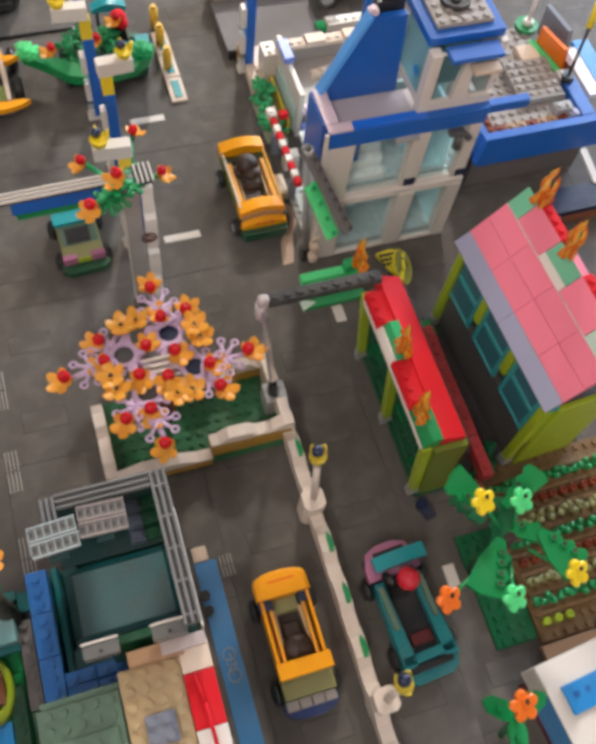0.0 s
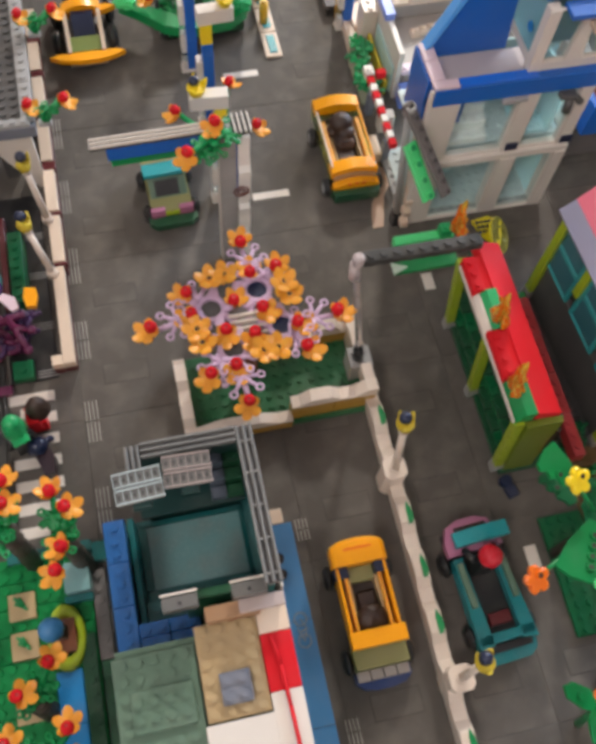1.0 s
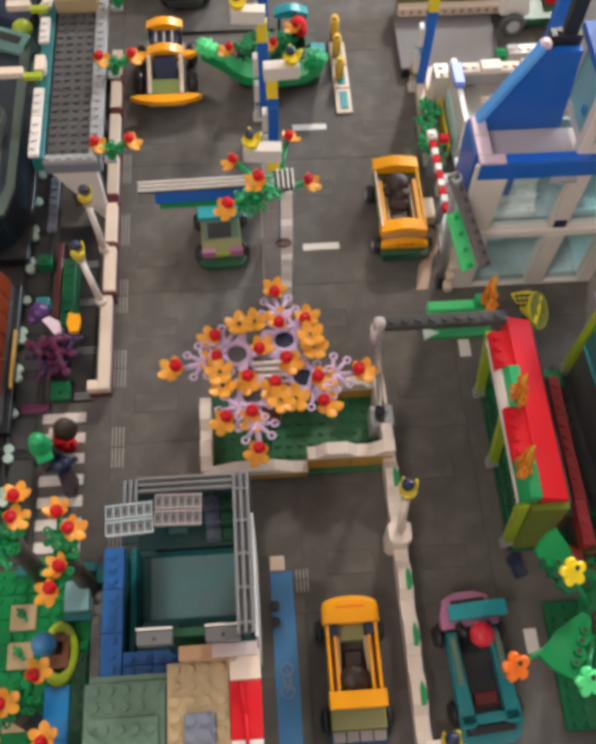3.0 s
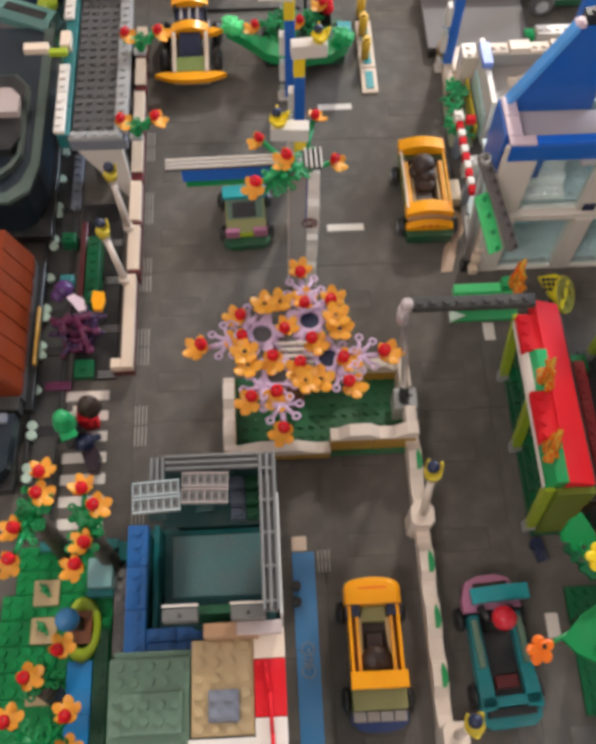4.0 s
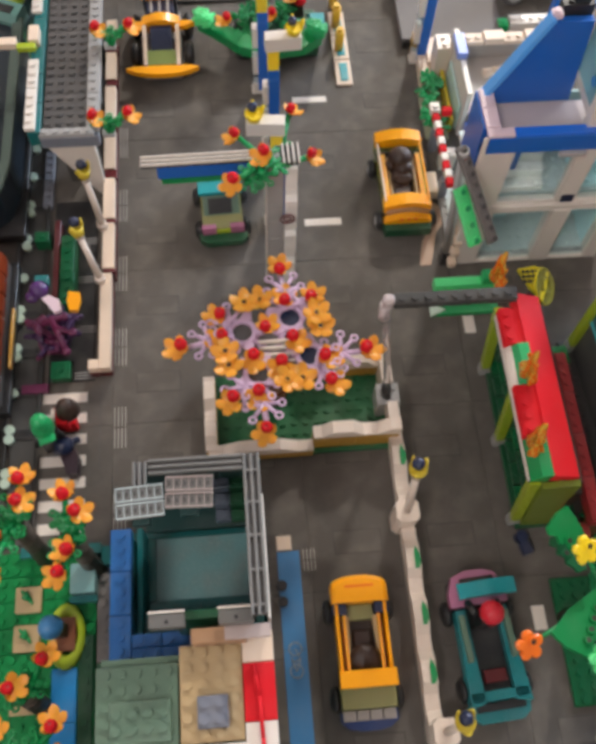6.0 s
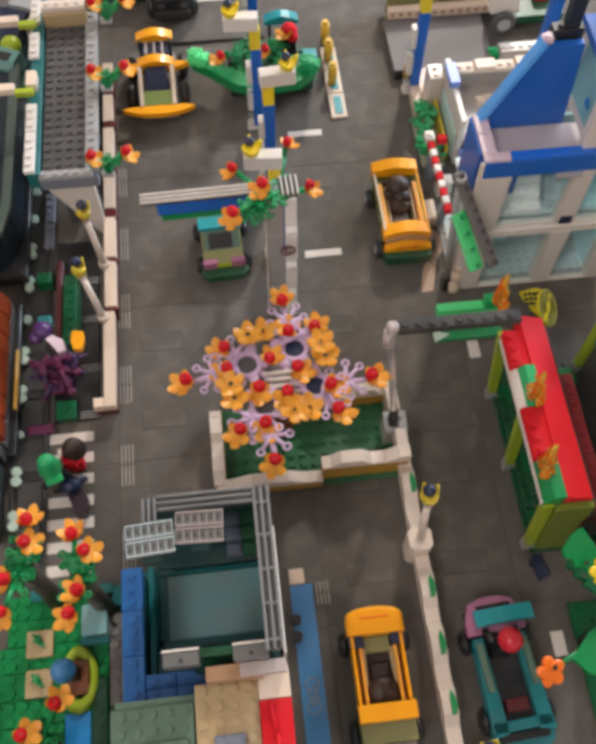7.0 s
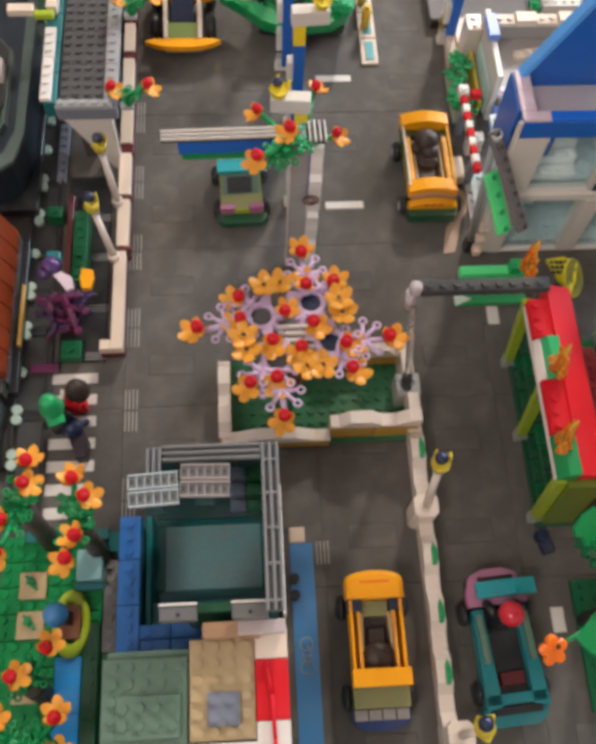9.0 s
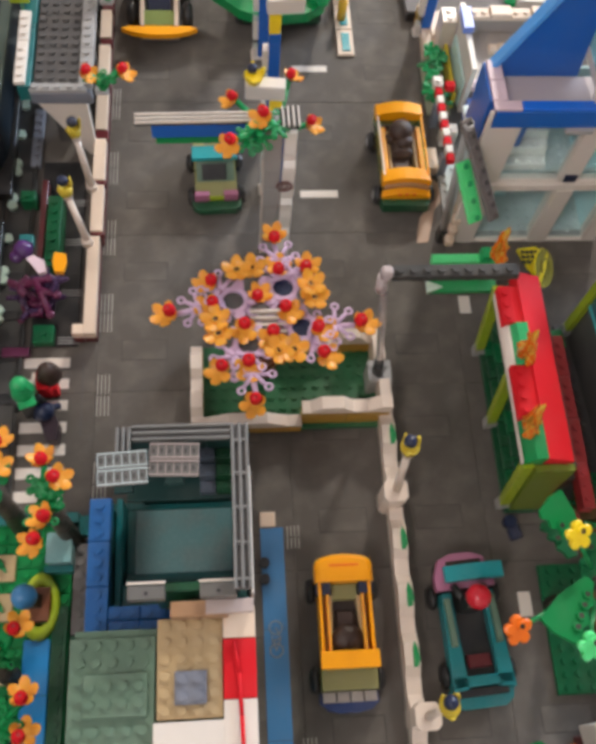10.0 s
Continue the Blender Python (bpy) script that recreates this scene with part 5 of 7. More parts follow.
# ---- pink-roofed house ----
def pink_house():
    t = thing("pink_house", (23.2, -23.2, 0), "toy house with a coral pink roof, lime posts and teal windows", "house", turn=3.2)
    L = 8.2
    lego(t, 0, -L - 0.4, 0, 9, 2 * L + 0.8, 0.4, DGREY, "baseplate", True)
    lego(t, 2.0, -L, 0.4, 6.0, 2 * L, 10.5, DUSK, "core", False, "dark interior block")
    for y in (-L, L - 0.9):
        lego(t, 0.5, y, 1.4, 0.9, 0.9, 12.0, LIME, "post", False, "lime post")
        lego(t, 0.4, y - 0.05, 0.4, 1.1, 1.0, 1.2, GREY, "post_foot", False)
    for y in (-L + 5.4, -L + 10.6):
        lego(t, 0.5, y, 8.6, 0.9, 0.9, 4.6, LIME, "post", False, "lime post")
    for k, y in enumerate((-L + 1.0, -L + 6.4, -L + 11.6)):
        for z, h in ((6.2, 6.8),):
            w = new("window")
            w.matrix_basis = pose(0.75 * U, y * U, z * U)
            w.parent = t
            lego(w, 0, 0, 0, 0.4, 4.4, 0.25, SEAGREEN, "window_frame", False)
            lego(w, 0, 0, h - 0.25, 0.4, 4.4, 0.25, SEAGREEN, "window_frame", False)
            lego(w, 0, 0, 0.25, 0.4, 0.5, h - 0.5, SEAGREEN, "window_frame", False)
            lego(w, 0, 3.9, 0.25, 0.4, 0.5, h - 0.5, SEAGREEN, "window_frame", False)
            lego(w, 0, 0.5, h * 0.45, 0.3, 3.4, 0.5, SEAGREEN, "window_frame", False)
            lego(w, 0.15, 0.25, 0.25, 0.12, 3.9, h - 0.5, GLASSBLUE, "pane", False, "dark blue-grey pane")
    lego(t, 1.0, -L, 0.4, 0.6, 2 * L, 5.8, DUSK, "plinth", False, "dark blue-grey plinth")
    lego(t, -1.8, L - 2.6, 0.4, 1.8, 1.8, 1.6, GREEN, "planter", True, "green studded planter")
    lego(t, 0.3, -L - 0.3, 13.1, 0.8, 2 * L + 0.6, 0.6, SEAGREEN, "eave_beam", False, "dark teal eave beam")
    lego(t, 1.4, -L - 0.3, 0.4, 6.0, 0.5, 12.4, LIME, "end_wall", False, "lime end wall")
    # roof courses
    for j in range(2):
        y0, y1 = -L - 0.2 + j * (L + 0.2), -L - 0.2 + (j + 1) * (L + 0.2) - 0.04
        bm = bmesh.new()
        prism(bm, [(-0.3, 13.6), (0.9, 14.6), (0.9, 14.1), (-0.2, 13.3)], y0, y1, "y")
        part("roof_course", bm, LILAC, t, "grey lilac eave course")
    n = 4
    for c in range(2):
        for j in range(n):
            w = (2 * L + 0.4) / n
            y0 = -L - 0.2 + j * w
            bm = bmesh.new()
            x0, z0 = 0.92 + 1.3 * c, 14.62 + 1.45 * c
            prism(bm, [(x0, z0), (x0 + 1.26, z0 + 1.41), (x0 + 1.26, z0 + 0.8), (x0, z0 - 0.6)], y0 + 0.02, y0 + w - 0.02, "y")
            part("roof_course", bm, PINK, t)
    lego(t, 3.44, -L - 0.15, 17.2, 0.1, 2 * L + 0.3, 0.36, WHITE, "roof_seam", False, "thin cream seam strip")
    # ridge: alternating coral, green and white pieces with red studded tops
    for y0, y1, m, red in ((L - 1.6, L + 0.2, MINT, 0), (L - 5.4, L - 1.6, PINK, 1), (L - 8.8, L - 5.4, MINT, 0), (L - 13.0, L - 8.8, PINK, 1), (L - 16.6, L - 13.0, GLOWGREEN, 0)):
        bm = bmesh.new()
        x0 = 3.56
        prism(bm, [(x0, 17.55), (x0 + 1.4, 19.1), (x0 + 1.4, 17.0), (x0, 16.9)], y0 + 0.03, y1 - 0.03, "y")
        part("ridge_piece", bm, m, t)
        if red:
            lego(t, x0 + 1.4, y0, 17.9, 1, y1 - y0, 1.2, RED, "ridge_brick", True, "red ridge brick")
    bm = bmesh.new()
    prism(bm, [(3.5, 17.55), (3.9, 18.05), (4.3, 17.7), (3.5, 16.9)], L - 8.8, L - 5.4, "y")
    part("ridge_piece", bm, WHITE, t)
    bm = bmesh.new()
    prism(bm, [(5.2, 17.8), (5.2, 18.6), (9.6, 13.6), (9.0, 13.0)], -L, L, "y")
    part("rear_slope", bm, PINK, t)


pink_house()
flame((28.0, -16.2, 18.9), 0)
flame((28.1, -21.3, 18.9), 25)


# ---- vegetable bed and big plants ----
def veg_bed():
    t = thing("vegetable_bed", (0, 0, 0), "brown toy vegetable bed with rows of green and orange crops", "garden bed")
    lego(t, 21.3, -47, 0, 13, 16, 0.5, SOIL, "bed_plate", True, "brown studded plate")
    lego(t, 21.0, -48.6, 0, 13, 1.5, 0.6, DTAN, "bed_edge", False, "nougat edge strip")
    lego(t, 17.4, -46.4, 0, 3.8, 10, 0.4, FOREST, "bed_plate", True, "green studded plate")
    rng = random.Random(3)
    for r, m in enumerate((LIME, GREEN, OLIVE, RUST, GREEN, OLIVE, RUST, GREEN)):
        y = -45.4 + 1.7 * r
        bm = bmesh.new()
        rod(bm, (0, 0, 0), (0, 0, 0.6), 0.36, 0.3, 10)
        ring(bm, (0, 0, 0.7), 0.26, 0.12, n=10, k=5)
        if m in (GREEN, OLIVE):
            for s in (-1, 1):
                ball(bm, (0.3 * s, 0.2 * s, 0.9), 0.3, 8, 0.7)
        crop_mesh = to_mesh("crop", bm, m)
        for k in range(3 if m is LIME else 11):
            c = new("crop", crop_mesh)
            c.matrix_basis = pose((22.2 + 1.05 * k + rng.uniform(-0.1, 0.1)) * U, y * U, 0.5 * U, 0, 0, rng.uniform(0, 360))
            c.parent = t
        lego(t, 21.6, y + 0.5, 0.5, 12, 0.5, 0.3, SOIL, "furrow", False)


veg_bed()


def star_flower(bm, c, r, way):
    """A five-pointed toy flower."""
    q = Vector(way).to_track_quat("Z", "Y")
    out = []
    N = 40
    for k in range(N):
        a = 2 * math.pi * k / N
        out.append((math.cos(a), math.sin(a), r * (0.66 + 0.38 * abs(math.cos(2.5 * a)) ** 0.75 + 0.06 * math.cos(a))))
    for z0, z1, s0, s1 in ((-0.18, 0.12, 0.9, 1.0), (0.12, 0.26, 1.0, 0.82)):
        lo = [bm.verts.new(Vector(c) + q @ Vector((x * d * s0, y * d * s0, z0))) for x, y, d in out]
        hi = [bm.verts.new(Vector(c) + q @ Vector((x * d * s1, y * d * s1, z1))) for x, y, d in out]
        for k in range(N):
            bm.faces.new((lo[k], lo[(k + 1) % N], hi[(k + 1) % N], hi[k]))
        bm.faces.new(hi)
        bm.faces.new(lo[::-1])
    bmesh.ops.recalc_face_normals(bm, faces=bm.faces)
    off = Vector((0.3, 0.22, 0))
    rod(bm, Vector(c) + q @ (off + Vector((0, 0, 0.2))), Vector(c) + q @ (off + Vector((0, 0, 0.42))), 0.34, 0.3, 12)
    n_face = len(bm.faces)
    rod(bm, Vector(c) + q @ (off + Vector((0, 0, 0.4))), Vector(c) + q @ (off + Vector((0, 0, 0.435))), 0.19, 0.19, 10)
    bm.faces.ensure_lookup_table()
    for f in bm.faces[n_face:]:
        f.material_index = 1


def big_plant():
    root = Vector((17.9, -39.6, 0.4))
    t = thing("broadleaf_plant", root, "tall toy plant with broad green leaves, yellow and orange flowers", "plant")
    bm = bmesh.new()
    rod(bm, (0, 0, 0), (0, 0, 10.5), 0.55, 0.45, 12)
    part("trunk", bm, BROWN, t)
    top = Vector((0, 0, 10.6))
    leaves = [((16.9, -36.9, 11.0), (14.7, -34.2, 12.2), 2.5, LEAF, 1), ((18.2, -37.2, 11.2), (21.6, -35.6, 12.2), 2.0, LEAF, 1),
              ((19.7, -39.9, 12.0), (21.4, -43.3, 12.0), 2.9, LEAF, 3), ((16.8, -39.6, 11.6), (13.9, -43.1, 12.0), 3.0, LEAF, 4),
              ((17.0, -39.4, 10.4), (18.7, -36.6, 10.8), 2.4, FOREST, 2), ((18.0, -38.6, 10.2), (19.9, -40.0, 11.6), 1.6, LEAF, 1),
              ((17.0, -37.6, 9.0), (16.2, -34.6, 8.6), 2.4, FOREST, 1)]
    for p0, p1, w, m, studs in leaves:
        c, e = Vector(p0) - root, Vector(p1) - root
        d = e - c
        n = d.length
        bm = bmesh.new()
        prism(bm, [(0, -0.35), (n * 0.5, -0.42 * w), (n * 0.98, -0.5 * w), (n * 1.03, -0.1 * w), (n * 0.97, 0.42 * w), (n * 0.84, 0.52 * w), (n * 0.72, 0.36 * w),
                   (n * 0.58, 0.46 * w), (n * 0.46, 0.27 * w), (n * 0.3, 0.34 * w), (n * 0.16, 0.2 * w), (0, 0.35)], -0.14, 0.14, "z")
        for k in range(studs):
            x, y = n * (0.16 + 0.68 * (k + 0.5) / studs), w * (0.08 + 0.2 * (k + 0.5) / studs)
            rod(bm, (x, y, 0.1), (x, y, 0.34), 0.34, 0.3, 12)
            n_face = len(bm.faces)
            rod(bm, (x, y, 0.3), (x, y, 0.36), 0.18, 0.18, 10)
            bm.faces.ensure_lookup_table()
            for f in bm.faces[n_face:]:
                f.material_index = 1
        ob = part("leaf", bm, (m, BROWN), t)
        ob.matrix_basis = Matrix.Translation(c * U) @ d.to_track_quat("X", "Z").to_matrix().to_4x4()
    for p, m, nm in (((15.6, -37.1, 14.0), YELLOW, "yellow flower"), ((20.9, -43.6, 12.4), YELLOW, "yellow flower"), ((10.9, -42.8, 12.8), DORANGE, "orange flower"), ((18.6, -37.7, 13.6), VGREEN, "green flower"), ((15.6, -44.0, 12.6), VGREEN, "green flower")):
        e = Vector(p) - root
        bm = bmesh.new()
        star_flower(bm, e, 1.02, (0.25, -0.45, 1))
        part("flower", bm, (m, BROWN), t, nm)
        bm = bmesh.new()
        rod(bm, top + (e - top) * 0.3 - Vector((0, 0, 0.5)), e - Vector((0, 0, 0.3)), 0.16, n=6)
        part("stalk", bm, GREEN, t)


big_plant()


def low_plant():
    t = thing("broadleaf_plant", (15.2, -52.4, 0.0), "low toy plant with green leaves and an orange flower", "plant")
    bm = bmesh.new()
    rod(bm, (0, 0, 0), (-0.9, 1.4, 9.6), 0.3, 0.2, 8)
    part("trunk", bm, GREEN, t)
    for turn in (20, 140, 250):
        bm = bmesh.new()
        prism(bm, [(0, -0.4), (1.0, -0.8), (2.4, -0.6), (2.9, 0), (2.3, 0.6), (1.0, 0.7), (0, 0.4)], -0.12, 0.12, "z")
        rod(bm, (1.5, 0, 0.1), (1.5, 0, 0.34), 0.3, 0.28, 12)
        part("leaf", bm, LEAF, t, "", (-0.6, 1.0, 6.6), (0, -12, turn))
    bm = bmesh.new()
    star_flower(bm, (-1.0, 1.6, 10.0), 1.12, (0.1, -0.3, 1))
    part("flower", bm, (DORANGE, BROWN), t, "orange flower")


low_plant()


def small_piece():
    bm = bmesh.new()
    rod(bm, (0, 0, 0), (0, 0, 0.8), 0.55, 0.5, 12)
    quad_box(bm, -0.45, -1.5, 0, 0.55, -0.4, 0.6, 0.1)
    tagged(part("loose_piece", bm, NAVY, None, "", (15.7, -32.8, 0.02), (0, 0, 15)), "small dark blue toy piece lying on the road", "toy piece")


small_piece()


def kiosk():
    t = thing("kiosk", (17.3, -48.6, 0), "white toy kiosk with an azure stripe and nougat trim", "building", turn=6)
    lego(t, 0.7, -12, 0, 9.3, 11.2, 3.0, MAROON, "base", False, "dark red lower body")
    lego(t, 0.2, -12, 3.0, 9.8, 12, 3.2, WHITE, "body", False)
    lego(t, 1.3, -4.2, 6.2, 8.5, 2.2, 0.3, AZURE, "stripe", False, "azure stripe")
    for k in range(8):
        bm = bmesh.new()
        rod(bm, (0, 0, 0), (0, 0, 0.06), 0.26, n=12)
        part("stripe_stud", bm, LBLUE, t, "", (2.2 + k, -2.9, 6.48))
    lego(t, 0.1, -12, 2.6, 0.58, 10.6, 0.38, NEON, "trim", False, "yellow edge trim")
    bm = bmesh.new()
    prism(bm, [(-0.05, 3.0), (0.18, 3.0), (0.18, 6.1), (0.1, 5.6), (0.0, 4.6)], -11.8, -2.2, "y")
    part("side_window", bm, MBLUE, t, "blue curved side window")


kiosk()


# ---- two-storey station, white and blue ----
def window_unit(parent, x, y, z, w, h, material=CLEAR):
    t = new("window")
    t.matrix_basis = pose(x * U, y * U, z * U)
    t.parent = parent
    e = 0.16
    lego(t, 0, 0, 0, w, 0.4, e, WHITE, "window_frame", False)
    lego(t, 0, 0, h - e, w, 0.4, e, WHITE, "window_frame", False)
    lego(t, 0, 0, e, e, 0.4, h - 2 * e, WHITE, "window_frame", False)
    lego(t, w - e, 0, e, e, 0.4, h - 2 * e, WHITE, "window_frame", False)
    ob = lego(t, e, 0.15, e, w - 2 * e, 0.12, h - 2 * e, material, "pane", False, "clear pale blue pane")
    ob.visible_shadow = False
    return t


def station():
    t = thing("station", (13.65, -4.7, 2.6), "two-storey white and blue toy station with pale blue windows", "building")
    t.matrix_basis = t.matrix_basis @ Matrix.Scale(0.963, 4)
    W = 15.7
    lego(t, 0.4, 0, -2.7, W - 0.4, 9, 0.4, GREY, "floor_plate", True)
    # front wall, two storeys
    for z, h, f in ((-2.6, 8.5, -0.7), (6.6, 7.8, -0.3)):
        lego(t, 0.2, f, z, 2.65, 0.8 - f, h, WHITE, "wall_panel", False)
        lego(t, 8.6, f, z, 1.7, 0.8 - f, h, WHITE, "wall_panel", False)
        lego(t, 14.2, f, z, 1.3, 0.8 - f, h, WHITE, "wall_panel", False)
        for x, w in ((2.85, 5.75), (10.3, 3.9)):
            window_unit(t, x, f + 0.1, z + 0.2, w, h - 0.2)
            lego(t, x, f + 0.05, z, w, 0.75, 0.2, WHITE, "sill", False)
    lego(t, 0.2, -0.6, 5.9, W - 0.4, 1.45, 0.72, WHITE, "floor_band", False)
    for x in (8.9, 14.4):
        lego(t, x, -0.5, 6.9, 1.2, 0.25, 0.9, NAVY, "joint_tile", False, "dark blue joint tile")
    # inside: floors, furniture blocks; pale cyan and white paint the lit look
    lego(t, 1.0, 1.2, 6.2, W - 1.6, 7.6, 0.4, ICE, "upper_floor", True, "pale studded upper floor")
    lego(t, 2.2, 2.2, 8.6, 2.6, 2.0, 4.6, BLUE, "cabinet", False, "blue cabinet")
    for k in range(4):
        lego(t, 3.4 + 0.6 * k, 1.2 + 1.05 * k, 6.6, 4.2 - 0.6 * k, 1.05, 0.8 + 1.0 * k, PALEWHITE, "stair", True, "white studded stair")
    lego(t, 1.0, 6.2, 6.6, W - 1.8, 0.4, 7.4, MIST, "inner_wall", False, "dull pale teal inner wall")
    lego(t, 10.5, 1.3, 6.6, 3.5, 3.4, 0.5, CYAN, "inner_floor", True, "pale cyan studded plate")
    lego(t, 13.5, 1.2, 6.6, 0.4, 4.8, 6.4, CYAN, "inner_panel", False, "pale cyan side panel")
    lego(t, 1.0, 0.4, -2.3, W - 1.8, 8.2, 0.3, ICE, "lower_floor", True, "pale studded floor")
    # rear wall added, upper floor deepened, to block lamp light in front
    lego(t, 3.4, 8.5, -2.6, W - 4.0, 0.5, 8.6, CYAN, "rear_wall", False, "pale blue rear wall added to block light")
    lego(t, 3.0, 4.4, -2.0, 4.0, 2.0, 1.8, CYAN, "counter", True)
    lego(t, W - 1.6, 0.7, -2.6, 0.5, 7.4, 8.6, CYAN, "side_wall", False, "cyan side panel, pale as if lit")
    lego(t, W - 0.8, 0.8, 7.0, 0.6, 2.4, 7.0, WHITE, "side_wall", False)
    # left side wall, blue
    lego(t, 0.0, 0.8, -2.6, 0.6, 1.0, 12.0, WHITE, "side_wall", False)
    lego(t, 0.0, 0.8, 9.4, 0.6, 4.2, 4.8, BLUE, "side_wall", False)
    lego(t, -0.16, -0.34, 9.0, 0.4, 0.4, 6.9, WHITE, "corner_strip", False)
    # roof edge
    lego(t, 0.25, -0.36, 14.1, W - 0.35, 1.15, 1.9, BLUE, "roof_band", False, "blue roof band")
    lego(t, 15.6, -0.2, 15.0, 4.2, 0.9, 1.0, BLUE, "roof_beam", False, "blue roof beam")
    lego(t, -0.1, 0.8, 13.1, 1.0, 4.2, 2.9, BLUE, "roof_band", False, "blue roof band")
    for k in range(2):
        lego(t, 0.1, 0.65 + 2.15 * k, 16.0, 1.25, 2.15, 0.3, ROSE, "edge_tile", False, "pale edge tile")
    lego(t, 0.1, -0.3, 16.0, 2.3, 0.95, 0.3, ROSE, "edge_tile", False, "pale edge tile")
    lego(t, 2.42, -0.3, 16.0, 7.0, 0.95, 0.3, COBALT, "edge_tile", False)
    lego(t, 0.9, 0.8, 14.0, 9, 3.6, 1.0, MAUVE, "roof_floor", False, "grey lilac roof floor")
    lego(t, 6.6, -0.75, 13.7, 2.4, 0.45, 0.5, GREY, "wall_lamp", False)
    # slanting blue wall
    bm = bmesh.new()
    prism(bm, [(0.3, 15.0), (8.2, 15.0), (7.6, 23.6), (4.3, 23.6)], 4.4, 5.0, "y")
    part("slant_wall", bm, BLUE, t)
    bm = bmesh.new()
    prism(bm, [(0.05, 15.3), (4.05, 24.1), (4.45, 23.9), (0.45, 15.1)], 4.1, 5.1, "y")
    part("slant_edge", bm, SKYBLUE, t, "lighter blue slanting edge")
    # upper tower
    lego(t, 8.8, 6.2, 16.0, 0.6, 1.2, 6.6, WHITE, "tower_wall", False)
    lego(t, 8.8, 1.3, 16.0, 0.6, 4.9, 1.0, WHITE, "tower_wall", False)
    lego(t, 8.45, 0.2, 16.0, 1.05, 1.1, 6.6, WHITE, "tower_corner", False, "white corner pillar")
    lego(t, 9.5, 3.4, 16.0, 5.5, 0.4, 6.5, PALETEAL, "tower_inner_wall", False, "dull teal inner wall")
    bm = bmesh.new()
    rod(bm, (0, 0, 0), (-0.08, 0, 0), 0.45, n=16)
    part("window_dot", bm, AZURE, t, "round azure dot", (8.7, 2.6, 19.0))
    lego(t, 8.9, 0.4, 16.0, 6.8, 0.6, 1.0, WHITE, "tower_wall", False)
    lego(t, 15.0, 0.8, 16.0, 0.7, 6.6, 6.6, WHITE, "tower_wall", False)
    window_unit(t, 9.5, 0.5, 17.0, 2.5, 5.4)
    window_unit(t, 12.6, 0.5, 17.0, 2.5, 5.4)
    bm = bmesh.new()
    prism(bm, [(11.5, 17.0), (13.1, 17.0), (12.55, 22.4), (12.05, 22.4)], 0.3, 0.9, "y")
    part("window_post", bm, WHITE, t, "tapered white post")
    lego(t, 8.75, 1.3, 17.0, 0.3, 4.9, 5.6, AQUAGLASS, "side_window", False, "clear teal side window")
    lego(t, 8.5, 1.4, 22.6, 7.0, 6.6, 0.8, BLUE, "tower_roof", False, "blue tower roof")
    lego(t, 9.4, 2.3, 23.4, 5.2, 5.0, 0.4, WARMGREY, "tower_roof_plate", True, "grey studded plate")
    lego(t, 9.9, -0.7, 22.3, 4.8, 1.8, 0.45, BLUE, "awning", False, "blue awning")
    lego(t, 12.2, -1.0, 20.9, 2.6, 1.2, 0.4, CREAM, "lamp_bar", False)
    lego(t, 5.0, 5.2, 20.0, 2.6, 1.0, 4.4, BLACK, "roof_unit", True, "black roof unit")
    lego(t, 6.0, 5.4, 24.4, 1.2, 0.9, 7.0, DARK, "roof_post", False, "dark roof post")
    lego(t, 4.1, 4.5, 23.7, 0.9, 0.8, 0.5, ROSE, "roof_tile", True, "pale rose tile")
    bm = bmesh.new()
    quad_box(bm, -0.9, -0.5, -0.3, 0.9, 0.5, 0.3, 0.15)
    rod(bm, (0.3, -0.2, -0.3), (0.2, -0.5, -1.8), 0.42, 0.5, 14)
    rod(bm, (0.9, -0.1, -0.2), (1.5, -0.3, -0.9), 0.3, 0.4, 12)
    bmesh.ops.scale(bm, vec=(0.9, 0.9, 0.9), verts=bm.verts)
    part("wall_camera", bm, DGREY, t, "dark grey wall camera", (12.6, -0.8, 14.0))
    bm = bmesh.new()
    rod(bm, (0, 0, 0), (0, 0, 0.25), 1.3, n=20)
    ring(bm, (0, 0, 0.28), 1.2, 0.1, n=20, k=6)
    rod(bm, (0, 0, 0.2), (0, 0, 0.45), 0.5, n=14)
    part("roof_dish", bm, BLACK, t, "black roof dish", (11.9, 4.8, 23.9))


station()


